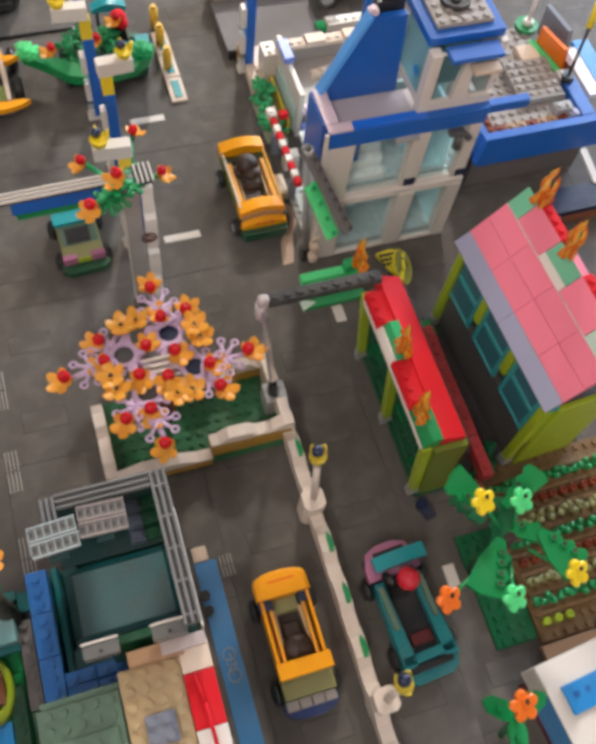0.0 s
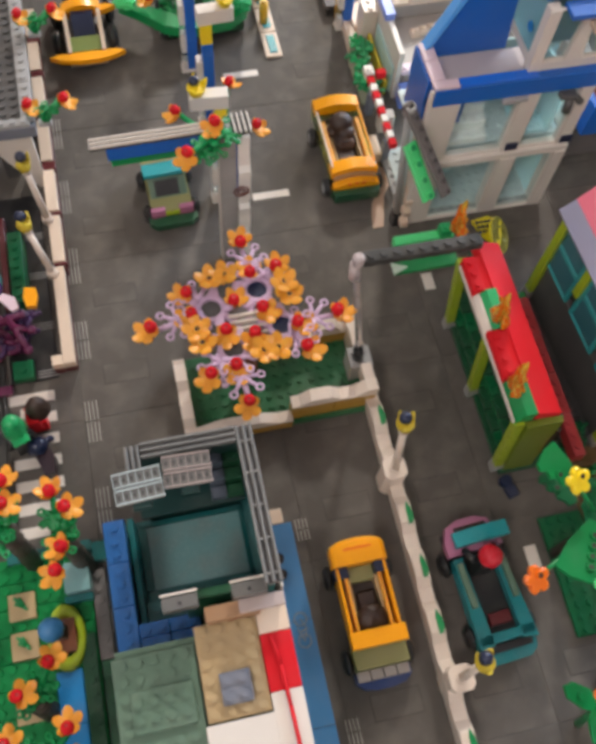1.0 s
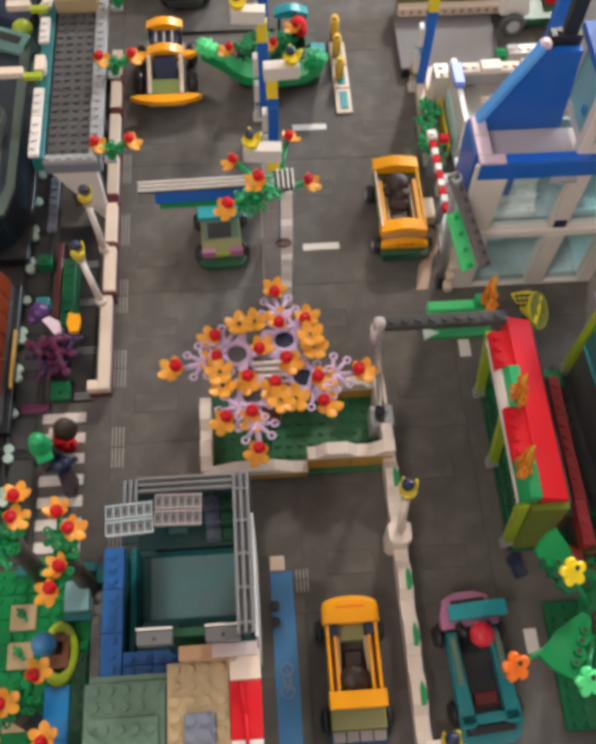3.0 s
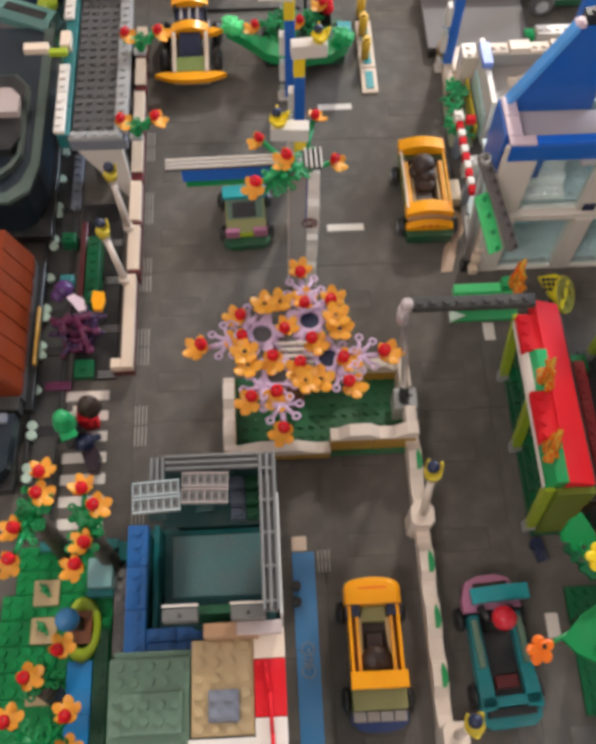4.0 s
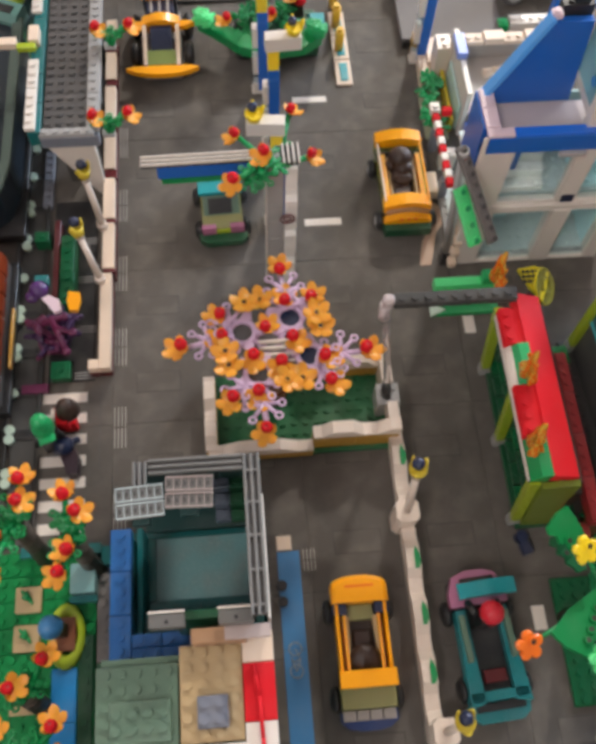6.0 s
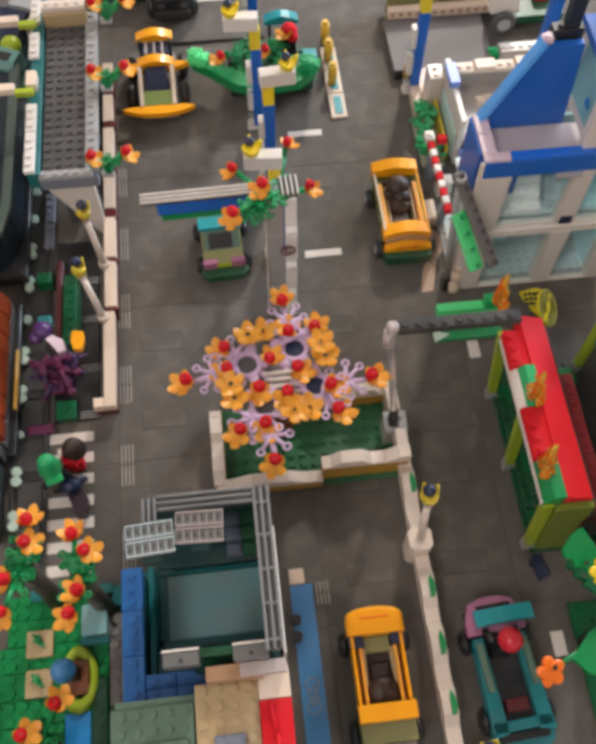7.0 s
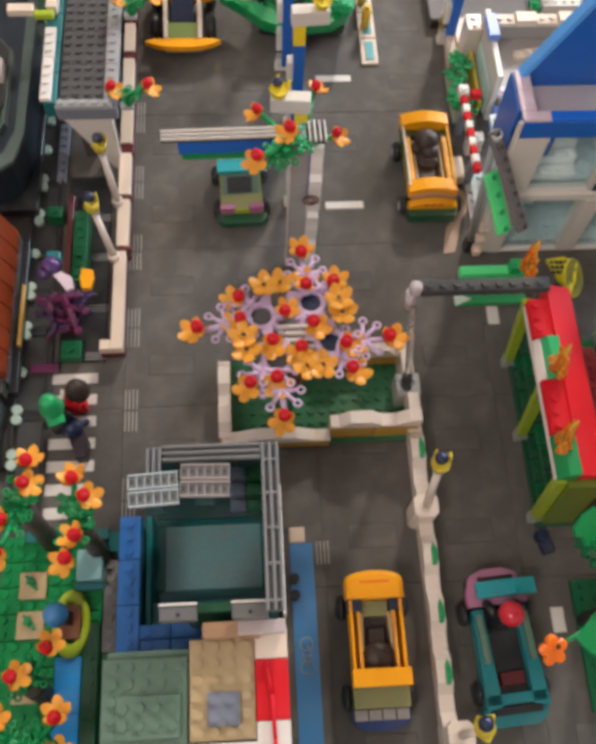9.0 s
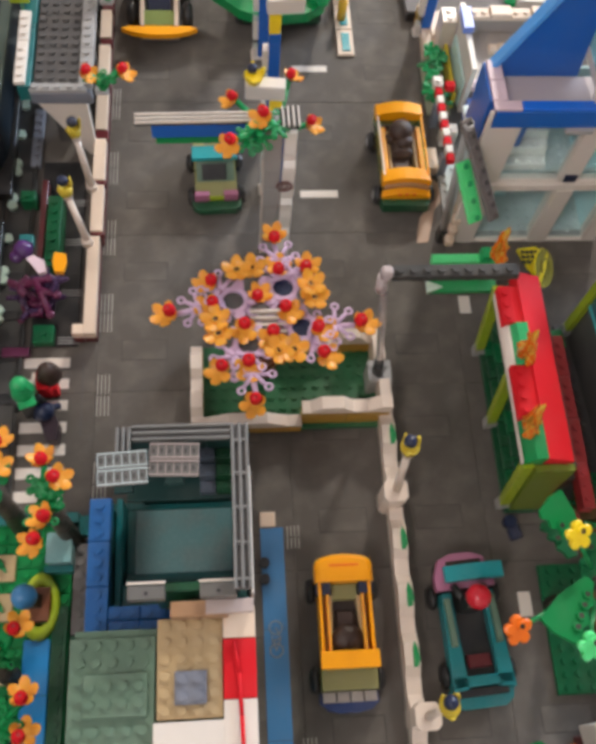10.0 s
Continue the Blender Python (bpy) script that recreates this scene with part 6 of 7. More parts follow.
def station_wing():
    t = thing("station_wing", (33.0, -1.0, 0), "low blue toy wing with a studded warm grey roof deck", "building")
    lego(t, 0.2, 0.9, 0, 13.6, 0.6, 4.8, STONE, "wall_panel", False, "dull grey wall panel")
    # black panel stands in for shade in the open gap
    lego(t, -1.4, 1.0, 0, 1.5, 0.6, 5.4, BLACK, "wall_gap", False, "black panel painting the shade in the gap")
    lego(t, -0.3, -0.4, 4.8, 14.4, 1.0, 4.0, BLUE, "roof_band", False)
    lego(t, 11.1, 0.6, 4.8, 1.6, 6.0, 4.0, BLUE, "roof_band", False)
    lego(t, -0.3, 0.6, 4.8, 0.8, 3.4, 3.8, BLUE, "roof_band", False)
    lego(t, 0.5, 0.6, 4.8, 10.6, 14, 3.2, WARMGREY, "roof_deck", True, "warm grey studded roof deck")
    for k in range(3):
        lego(t, 0.5, 0.65 + k, 8.0, 1, 1, 0.4, RUST, "deck_plate", True, "dark orange plate")
    for k in range(7):
        lego(t, 1.5 + 1.2 * k, 0.65, 8.0, 1.2, 1, 0.4, DTAN if k % 3 else RUST, "deck_plate", True)
    lego(t, 8.4, 1.4, 8.0, 2, 1.2, 1.2, GREY, "deck_brick", True, "grey brick")
    lego(t, 9.8, 0.8, 8.0, 1.2, 1, 0.8, LILAC, "deck_brick", True, "grey brick")
    for k in range(5):
        lego(t, 5.4, 4.0 + 1.0 * k, 8.0, 5.2, 1.0, 0.8 + 0.06 * k, WARMGREY, "step", True, "warm grey studded step")
    lego(t, 5.4, 3.7, 8.0, 5.2, 0.3, 0.85, GREY, "step_edge", False)
    lego(t, 8.0, 9.1, 8.0, 2.3, 2.2, 0.8, CREAM, "deck_tile", False, "cream tile")
    lego(t, 10.3, 6.6, 8.0, 0.8, 5.2, 0.9, VGREEN, "deck_strip", False, "bright green strip", (0, 0, 12))
    bm = bmesh.new()
    prism(bm, [(0, 0), (4.4, 0), (4.2, 2.4), (0.2, 2.7)], 0, 0.45, "x")
    part("orange_panel", bm, DORANGE, t, "orange upright panel", (11.6, 7.1, 8.6), (0, -8, 12))
    bm = bmesh.new()
    prism(bm, [(0, 0), (4.6, 0), (4.6, 3.8), (0.6, 3.6)], 0, 0.5, "x")
    part("grey_panel", bm, SLATE, t, "slate blue panel", (12.5, 8.4, 8.4), (0, -4, 12))
    lego(t, 12.0, 6.6, 8.0, 0.9, 2.0, 1.6, RBROWN, "panel_foot", False, "reddish brown foot")
    bm = bmesh.new()
    rod(bm, (0, 0, 0), (0, 0, 0.9), 0.7, n=12)
    rod(bm, (0, 0, 0.9), (1.2, 1.6, 5.6), 0.16, n=8)
    part("antenna", bm, BLACK, t, "black antenna", (11.6, 5.6, 8.6))
    lego(t, 10.7, 5.6, 8.0, 1.2, 1.2, 1.1, WHITE, "antenna_foot", True)
    bm = bmesh.new()
    rod(bm, (0, 0, 0), (0.6, 0.9, 2.2), 0.36, n=8)
    part("antenna_tip", bm, YELLOW, t, "", (12.7, 7.1, 14.0))
    lego(t, 14.2, 4.0, 7.0, 1.6, 7, 0.5, WHITE, "deck_tile", False, "white tile")
    lego(t, 15.8, 5.0, 7.0, 2.0, 7, 0.5, AZURE, "deck_tile", False, "azure tile")
    bm = bmesh.new()
    rod(bm, (0, 0, 0), (0, 0, 0.4), 1.3, n=18)
    part("green_plate", bm, GREEN, t, "round green plate", (11.0, 14.4, 8.1))
    bm = bmesh.new()
    rod(bm, (0, 0, 0), (0, 0, 0.5), 0.55, n=12)
    rod(bm, (0, 0, 0.5), (0.3, 0.6, 3.2), 0.22, n=8)
    part("white_post", bm, WHITE, t, "white post", (11.1, 14.4, 8.5))


station_wing()


def dark_vehicle():
    t = thing("dark_vehicle", (44.0, -5.6, 0), "dark blue toy vehicle with a white plank beside the wing", "toy vehicle")
    lego(t, -4, -1.6, 0.8, 9, 3.2, 1.2, NAVY, "body", False, "dark blue body")
    lego(t, -3.6, -2.0, 0.5, 8, 0.5, 0.8, RBROWN, "bumper", False, "brown bumper")
    bm = bmesh.new()
    quad_box(bm, -0.45, 0, 0, 0.45, 4.8, 0.3)
    part("plank", bm, WHITE, t, "white plank", (2.9, 1.2, 1.9), (0, 0, -6))
    for x in (-2.6, 3.2):
        wheel(t, x, -1.4, 0.8, 0.8, 0.6)


dark_vehicle()


def bar_between(name, a, b, width, thick, studs, material, parent, label, size=0.3, stud_top=COAL):
    """A studded bar from a to b, its studs as upright as it allows."""
    a, b = Vector(a), Vector(b)
    n = (b - a).length
    bm = bmesh.new()
    quad_box(bm, -0.4, -width / 2, -thick, n + 0.4, width / 2, 0, 0.08)
    for k in range(studs):
        x = n * k / (studs - 1)
        rod(bm, (x, 0, -0.02), (x, 0, 0.24), size, n=14)
        n_face = len(bm.faces)
        # darker disc on top of each stud
        rod(bm, (x, 0, 0.2), (x, 0, 0.25), size * 0.72, n=12)
        bm.faces.ensure_lookup_table()
        for f in bm.faces[n_face:]:
            f.material_index = 1
    ob = part(name, bm, (material, stud_top), parent, label)
    ob.matrix_basis = Matrix.Translation(a * U) @ (b - a).to_track_quat("X", "Z").to_matrix().to_4x4()
    return ob


def ladder_frame():
    t = thing("ladder_frame", (12.6, -4.9, 0), "grey toy frame with a dark studded arm and bright green plate", "frame")
    bm = bmesh.new()
    rod(bm, (0.9, 0.1, 0.6), (-0.35, 0.4, 15.6), 0.34, 0.34, 10)
    rod(bm, (-0.35, 0.4, 15.3), (-0.38, 0.42, 16.2), 0.5, 0.5, 14)
    part("upright", bm, GREY, t)
    bm = bmesh.new()
    rod(bm, (1.25, 0.2, 0.6), (0.1, 0.1, 14.6), 0.16, 0.16, 8)
    part("upright", bm, ICE, t, "thin pale rod")
    bar_between("arm", (-0.35, 0.35, 16.1), (2.5, -4.55, 10.6), 1.05, 0.5, 9, STONE, t, "dark grey studded arm")
    bar_between("green_plate", (-0.15, -1.35, 13.0), (1.2, -4.2, 9.8), 1.35, 0.4, 4, VGREEN, t, "bright green studded plate", 0.34, BGREEN)
    for k in range(5):
        lego(t, 0.9 + 0.1 * k, -1.3 + 0.35 * k, 0.8 + 1.2 * k, 0.8, 1.0, 0.8, CREAM, "rung", True)
    lego(t, 0.4, -0.5, 0, 1.1, 1.2, 1.6, BLACK, "foot", False)


ladder_frame()


def striped_barrier():
    t = thing("striped_barrier", (14.2, 2.6, 0), "red and white striped toy barrier bar", "barrier")
    lego(t, -0.3, -0.2, 0, 0.8, 0.8, 3.0, SLATE, "stand", False)
    lego(t, -0.3, 6.0, 0, 0.8, 0.8, 3.0, SLATE, "stand", False)
    for k in range(9):
        lego(t, 0.0 - 0.04 * k, -1.0 + 0.95 * k, 3.0 + 0.08 * k, 0.72, 0.95, 0.7, WHITE if k % 2 else RED, "stripe", False)
    lego(t, -0.5, 7.5, 3.8, 1.0, 1.2, 0.8, WHITE, "end_brick", True)
    lego(t, 0.7, 7.3, 3.8, 1.0, 0.8, 0.8, RED, "stripe", False)
    lego(t, -1.5, 0.0, 0.0, 1.3, 2.6, 1.2, CREAM, "base_block", False, "cream block")
    lego(t, 0.4, 3.6, 0.0, 1.6, 1.2, 2.2, WHITE, "base_block", True, "white block")


striped_barrier()


def kerb_bits():
    t = thing("cream_kerb", (0, 0, 0), "cream toy kerb pieces beside green foliage", "kerb")
    for x, y, d, z in ((14.2, 17.2, 4.6, 1.2), (15.3, 19.6, 3.8, 1.6)):
        bm = bmesh.new()
        prism(bm, [(0, 0), (1.3, 0.2), (1.5, d), (0.2, d - 0.3)], 0, z, "z")
        part("kerb_piece", bm, CREAM, t, "", (x, y, 0))

    lego(t, 13.9, 10.2, 0, 2.5, 3.4, 0.25, KHAKI, "kerb_plate", False, "pale khaki kerb plate")
    lego(t, 13.9, 13.6, 0, 2.5, 3.5, 0.25, KHAKI, "kerb_plate", False, "pale khaki kerb plate")
    lego(t, 14.0, 21.9, 0, 1.1, 1.7, 2.2, MUSTARD, "kerb_tile", False, "mustard tile")


kerb_bits()


def road_plate():
    """Thin uneven pale sheet that paints a lit strip of road beside the car."""
    bm = bmesh.new()
    prism(bm, [(13.4, 2.2), (14.0, 1.7), (14.1, -0.4), (13.2, -1.6), (12.7, -3.6), (12.2, -5.2), (11.1, -5.3), (11.3, -4.0), (11.7, -2.4), (12.3, -1.6), (13.0, -0.5)], 0.02, 0.07, "z")
    tagged(part("loose_plate", bm, PEACH, None), "pale lit patch of road laid as a thin sheet", "toy piece")


road_plate()


def shrub(at, n, spread, seed):
    rng = random.Random(seed)
    t = thing("shrub", at, "mid green toy foliage clump beside the kerb", "plant")
    for k in range(n):
        bm = bmesh.new()
        p = (rng.uniform(-spread[0], spread[0]), rng.uniform(-spread[1], spread[1]), rng.uniform(0.2, 2.2))
        for j in range(6):
            a = 2 * math.pi * j / 6 + rng.random()
            e = (0.75 * math.cos(a), 0.75 * math.sin(a), rng.uniform(-0.1, 0.4))
            rod(bm, (0, 0, 0), e, 0.24, 0.18, 6)
            ball(bm, e, 0.28, 8, 0.7)
        part("leaf_spray", bm, HEDGE if k % 3 else BGREEN, t, "", p, (rng.uniform(-25, 25), rng.uniform(-25, 25), rng.uniform(0, 360)))


shrub((14.9, 13.9, 0.25), 16, (0.75, 3.7), 2)


# ---- beyond the station: small white building, ramp slab, trailer ----
def side_kiosk():
    t = thing("white_annex", (17.2, 10.6, 0), "white toy annex with a blue lintel and cream coping", "building")
    lego(t, 0, 0, 0.0, 0.6, 9, 6.2, WHITE, "wall_panel", False)
    lego(t, -0.25, 0.6, 0.4, 0.25, 6.4, 3.4, AQUA, "window_strip", False, "pale aqua window strip")
    lego(t, -0.85, 0.6, 0.0, 0.4, 7.6, 1.9, GOLD, "yellow_strip", False, "yellow strip")
    lego(t, 0.4, -1.6, 0, 1.6, 1.5, 2.4, PERI, "blue_block", False, "medium blue block")
    lego(t, -0.35, 4.6, 6.2, 1.1, 3.0, 0.8, PERI, "lintel", False, "medium blue lintel")
    lego(t, 0.6, 8.2, 0, 9, 0.8, 5.0, WARMSTONE, "rear_wall", False)
    lego(t, 1.0, 0.2, 0, 8.6, 8, 3.0, WARMSTONE, "floor_block", False)
    lego(t, 0.65, 0.1, 3.0, 2.0, 1.2, 0.6, ROSE, "coping", True)
    for k in range(4):
        lego(t, 1.0 + 2.2 * k, 7.6, 5.0, 2.2, 1.4, 0.5 + 0.35 * (k % 2), CREAM, "coping", k % 2 == 0)
    for k in range(5):
        lego(t, 3.2 + k, 5.0 + 0.2 * k, 3.0, 1, 1, 0.6, CREAM, "coping", True)
    lego(t, 8.3, 14.2, 0, 5, 1.5, 1.6, WHITE, "planter", True, "white planter")
    lego(t, 7.0, 14.2, 0, 1.2, 1.2, 1.4, BGREEN, "planter_green", True)
    lego(t, -1.6, 7.6, 0, 1.6, 2.2, 4.8, WARMWHITE, "side_block", True, "warm white block")


side_kiosk()


def ramp_slab():
    t = thing("ramp_slab", (13.0, 23.6, 0), "warm grey toy ramp slab on dark supports", "ramp")
    bm = bmesh.new()
    quad_box(bm, 0, 0, 0.8, 11.6, 8.2, 1.2)
    part("deck", bm, STONE, t)
    for x in (0.1, 3.0, 8.6):
        lego(t, x, -0.3, 0, 2.2, 0.9, 0.9, BLACK, "support", True)


ramp_slab()


def rail_building():
    t = thing("rail_wall", (13.6, 31.8, 0), "cream toy wall of holed beams behind the ramp", "wall")
    bm = bmesh.new()
    quad_box(bm, 0, 0, 1.2, 13, 1, 2.4)
    part("beam", bm, CREAM, t)
    for k in range(13):
        bm = bmesh.new()
        rod(bm, (0.5 + k, -0.04, 1.8), (0.5 + k, 0.1, 1.8), 0.26, n=10)
        part("beam_hole", bm, DTAN, t)
    lego(t, 0, 1.4, 0, 16, 0.8, 4.0, OLIVE, "rear_wall", False)
    for k in range(4):
        lego(t, 0.2 + 3.4 * k, 3.4, 2.0, 2.4, 1, 3.0, CREAM, "baluster", False)
    for x in (1.0, 4.2, 8.4):
        lego(t, x, -1.0, 0, 2.4, 1.0, 1.0, WHITE, "foot", False)
    lego(t, 5.0, 2.6, 0, 4, 1.2, 1.8, GREEN, "hedge", True, "green hedge")


rail_building()


def trailer():
    t = thing("trailer", (26.6, 29.0, 0), "white toy trailer nose on a large grey wheel", "trailer")
    bm = bmesh.new()
    ring(bm, (0, 0, 2.0), 1.15, 0.36, (0, 1, 0), 22, 8)
    rod(bm, (0, -0.3, 2.0), (0, 0.5, 2.0), 1.15, n=22)
    part("tyre", bm, DGREY, t)
    bm = bmesh.new()
    rod(bm, (0, -0.5, 2.0), (0, -0.3, 2.0), 0.75, n=16)
    part("rim", bm, GREY, t)
    bm = bmesh.new()
    prism(bm, [(-1.6, 3.0), (1.8, 3.0), (1.2, 5.6), (-0.6, 7.0)], 0.4, 2.4, "y")
    part("body", bm, WHITE, t)
    lego(t, 1.6, 1.0, 0.8, 6, 8, 1.0, DGREEN, "bed", False, "dark green bed")
    lego(t, 4.6, 3.4, 1.8, 2, 2.4, 1.2, RED, "load", True, "red load brick")
    lego(t, 3.8, 6.4, 1.8, 1.8, 2, 1.6, DORANGE, "load", False, "orange load brick")


trailer()


def far_mast():
    t = thing("mast", (24.0, 12.4, 0), "blue and yellow toy mast behind the blue roof", "mast", "tall posts")
    lego(t, -0.5, -0.5, 0, 1.1, 1, 16, BLUE, "shaft", False)
    lego(t, -0.5, -0.5, 16, 1.1, 1, 4.5, BLUE, "shaft", False)
    lego(t, -0.5, -0.5, 20.5, 1.1, 1, 2.4, YELLOW, "collar", False)


far_mast()


# ---- top of the street: hover craft, green vehicle, cones ----
def hover_craft():
    t = thing("hover_craft", (-13.5, 23.0, 0), "orange toy craft with side fins and a clear lime canopy", "toy vehicle")
    lego(t, -2.0, -3.2, 0.5, 4.0, 9, 1.0, WARMGREY, "hull", False)
    for y, z, w in ((-3.6, 1.7, 7.8), (2.2, 2.4, 7.2)):
        bm = bmesh.new()
        n = 8
        low = [(-w / 2 + w * k / n, -0.55 * math.sin(math.pi * k / n) ** 0.7 + 0.35 * abs(2 * k / n - 1) ** 3) for k in range(n + 1)]
        prism(bm, low + [(w / 2 - 0.9, 0.65), (-w / 2 + 0.9, 0.65)], 0, 0.6, "z")
        part("fin", bm, ORANGE, t, "", (0, y, z))
    n = 9
    for nm, y0, y1, z in (("arch", 1.6, 2.8, 3.6), ("arch", 5.0, 6.2, 4.2)):
        bm = bmesh.new()
        arc = [(-2.0 + 4.0 * k / n, z + 0.6 * math.sin(math.pi * k / n)) for k in range(n + 1)]
        prism(bm, [(-2.0, z - 0.3)] + arc + [(2.0, z - 0.3)], y0, y1, "y")
        part(nm, bm, ORANGE, t)
    bm = bmesh.new()
    prism(bm, [(-3.0, 1.5), (-2.8, 2.3), (-1.2, 2.7), (-0.6, 1.5)], -1.6, 1.6, "x")
    part("nose", bm, LIMEGLASS, t, "clear olive lime nose")
    bm = bmesh.new()
    prism(bm, [(-0.9, 2.4), (0.9, 3.6), (1.5, 3.6), (1.5, 1.5), (-0.9, 1.5)], -1.15, 1.15, "x")
    part("windscreen", bm, NAVY, t, "dark blue windscreen")
    for s in (-1, 1):
        bm = bmesh.new()
        prism(bm, [(-3.1, 1.5), (-3.0, 2.5), (-0.9, 3.0), (1.2, 3.8), (1.6, 3.6), (1.6, 1.5)], s * 1.75 - 0.2, s * 1.75 + 0.2, "x")
        part("side_frame", bm, CREAM, t, "pale cream side frame")
    lego(t, -1.5, 3.0, 1.5, 3.0, 2.0, 2.4, NAVY, "engine", False)
    for k in range(3):
        lego(t, -1.1 + 0.9 * k, 2.9, 3.9, 0.3, 2.0, 0.25, WARMGREY, "engine_bar", False)
    for x in (-1.8, 1.5):
        lego(t, x, 4.4, 1.5, 0.3, 1.4, 2.8, DARK, "arch_post", False)
    for x in (-2.6, 2.6):
        for y in (-0.4, 3.8):
            wheel(t, x * 1.1, y, 1.35, 1.35, 1.0, BLACK)


hover_craft()


def parked_truck():
    t = thing("dark_truck", (-11.4, 35.2, 0), "black toy truck with a dark green bed across the street", "toy vehicle")
    bm = bmesh.new()
    prism(bm, [(-2.3, 0.6), (-1.6, 0.0), (1.6, 0.0), (2.3, 0.6), (2.3, 8.0), (-2.3, 8.0)], 0.9, 3.4, "z")
    part("body", bm, BLACK, t)
    bm = bmesh.new()
    prism(bm, [(1.4, 3.4), (2.4, 4.9), (6.5, 4.9), (7.4, 3.4)], -2.0, 2.0, "x")
    part("cabin", bm, NAVY, t, "dark blue cabin")
    lego(t, -2.1, -0.35, 1.0, 4.2, 0.35, 0.9, COAL, "bumper", False)
    for x in (-1.6, 1.0):
        lego(t, x, -0.1, 2.2, 0.7, 0.3, 0.6, DGREY, "headlight", False)
    lego(t, -8.6, 3.6, 0.6, 6.0, 6.0, 2.4, DEEP, "bed", False, "dark teal bed")
    for x in (-2.5, 2.5):
        for y in (1.8, 6.4):
            wheel(t, x, y, 1.2, 1.2, 0.9, BLACK)
    for y in (4.6, 8.4):
        wheel(t, -8.3, y, 1.2, 1.2, 0.9, BLACK)


parked_truck()


def spray(bm, c, rng, r=0.75):
    """A small star of leaf blades."""
    c = Vector(c)
    for j in range(6):
        a = 2 * math.pi * j / 6 + rng.random()
        e = c + Vector((r * math.cos(a), r * math.sin(a), rng.uniform(0.0, 0.45)))
        rod(bm, c, e, 0.2, 0.24, 6)
        ring(bm, e, 0.18, 0.1, n=8, k=5)


def green_vehicle():
    t = thing("leaf_vehicle", (-3.0, 22.6, 0), "green toy vehicle with leafy arms, flowers and a teal top", "toy vehicle")
    bm = bmesh.new()
    prism(bm, [(-6.6, 2.2), (-5.0, 1.0), (-2.2, -1.6), (0.4, -2.6), (4.8, -2.0), (6.8, -0.6), (6.8, 0.6), (4.0, 0.4), (0, -0.6), (-2.4, 0.8), (-5.0, 2.6)], 2.4, 3.6, "z")
    part("bow", bm, GREEN, t)
    for x, y, m in ((-6.0, 2.0, BGREEN), (6.0, -0.2, BGREEN)):
        bm = bmesh.new()
        rng = random.Random(int(x))
        for k in range(6):
            c = Vector((x + rng.uniform(-1.1, 1.1), y + rng.uniform(-0.6, 0.6), 3.7 + rng.uniform(-0.2, 0.5)))
            quad_box(bm, c.x - 0.55, c.y - 0.45, c.z - 0.4, c.x + 0.55, c.y + 0.45, c.z + 0.4, 0.15)
            spray(bm, c + Vector((0, 0, 0.35)), rng, 0.6)
        part("leaf_clump", bm, VGREEN if x < 0 else m, t)
    lego(t, -1.8, -0.6, 0.8, 8.2, 5.6, 1.4, DGREEN, "body", True)
    bm = bmesh.new()
    arc = [(-1.9 + 3.8 * k / 8, 5.0 + 0.6 * math.sin(math.pi * k / 8)) for k in range(9)]
    prism(bm, [(-1.9, 4.6)] + arc + [(1.9, 4.6)], 0, 1.2, "y")
    part("roof_arch", bm, TEAL, t, "teal roof arch", (3.7, 5.8, 0))
    lego(t, 5.6, 0.9, 2.2, 1.6, 1.6, 1.8, TEAL, "side_block", False, "teal block")
    for x in (2.2, 5.0):
        lego(t, x, 5.8, 2.2, 0.35, 0.8, 2.4, BLACK, "arch_post", False)
    lego(t, -1.0, 1.0, 2.2, 3, 3, 1.2, DGREEN, "deck", True)
    bm = bmesh.new()
    rng = random.Random(8)
    for k in range(20):
        spray(bm, (rng.uniform(-2.6, 4.0), rng.uniform(0.4, 4.6), rng.uniform(2.6, 4.2)), rng)
    part("foliage", bm, GREEN, t)
    for x, y, z in ((-3.2, 1.4, 4.4), (1.6, 1.0, 5.2), (4.2, 3.4, 5.4)):
        blossom(t, (x, y, z), 25, 200, True, 10)
    for x in (-2.2, 6.2):
        for y in (0.6, 4.0):
            wheel(t, x, y, 1.0, 1.0, 0.8)


green_vehicle()


bm = bmesh.new()
prism(bm, [(-0.85, 0), (0.85, 0), (0.6, 2.0), (-0.6, 2.0)], -0.5, 0.5, "y")
n_body = len(bm.faces)
ball(bm, (0, 0, 2.7), 0.95, 14)
ball(bm, (0.3, -0.5, 2.4), 0.7, 12)
bm.faces.ensure_lookup_table()
for k, f in enumerate(bm.faces):
    f.material_index = 1 if k >= n_body else 0
tagged(part("toy_driver", bm, (BROWN, RED), None, "", (1.4, 26.9, 2.2)), "small toy driver with red hair in the green vehicle", "toy figure")


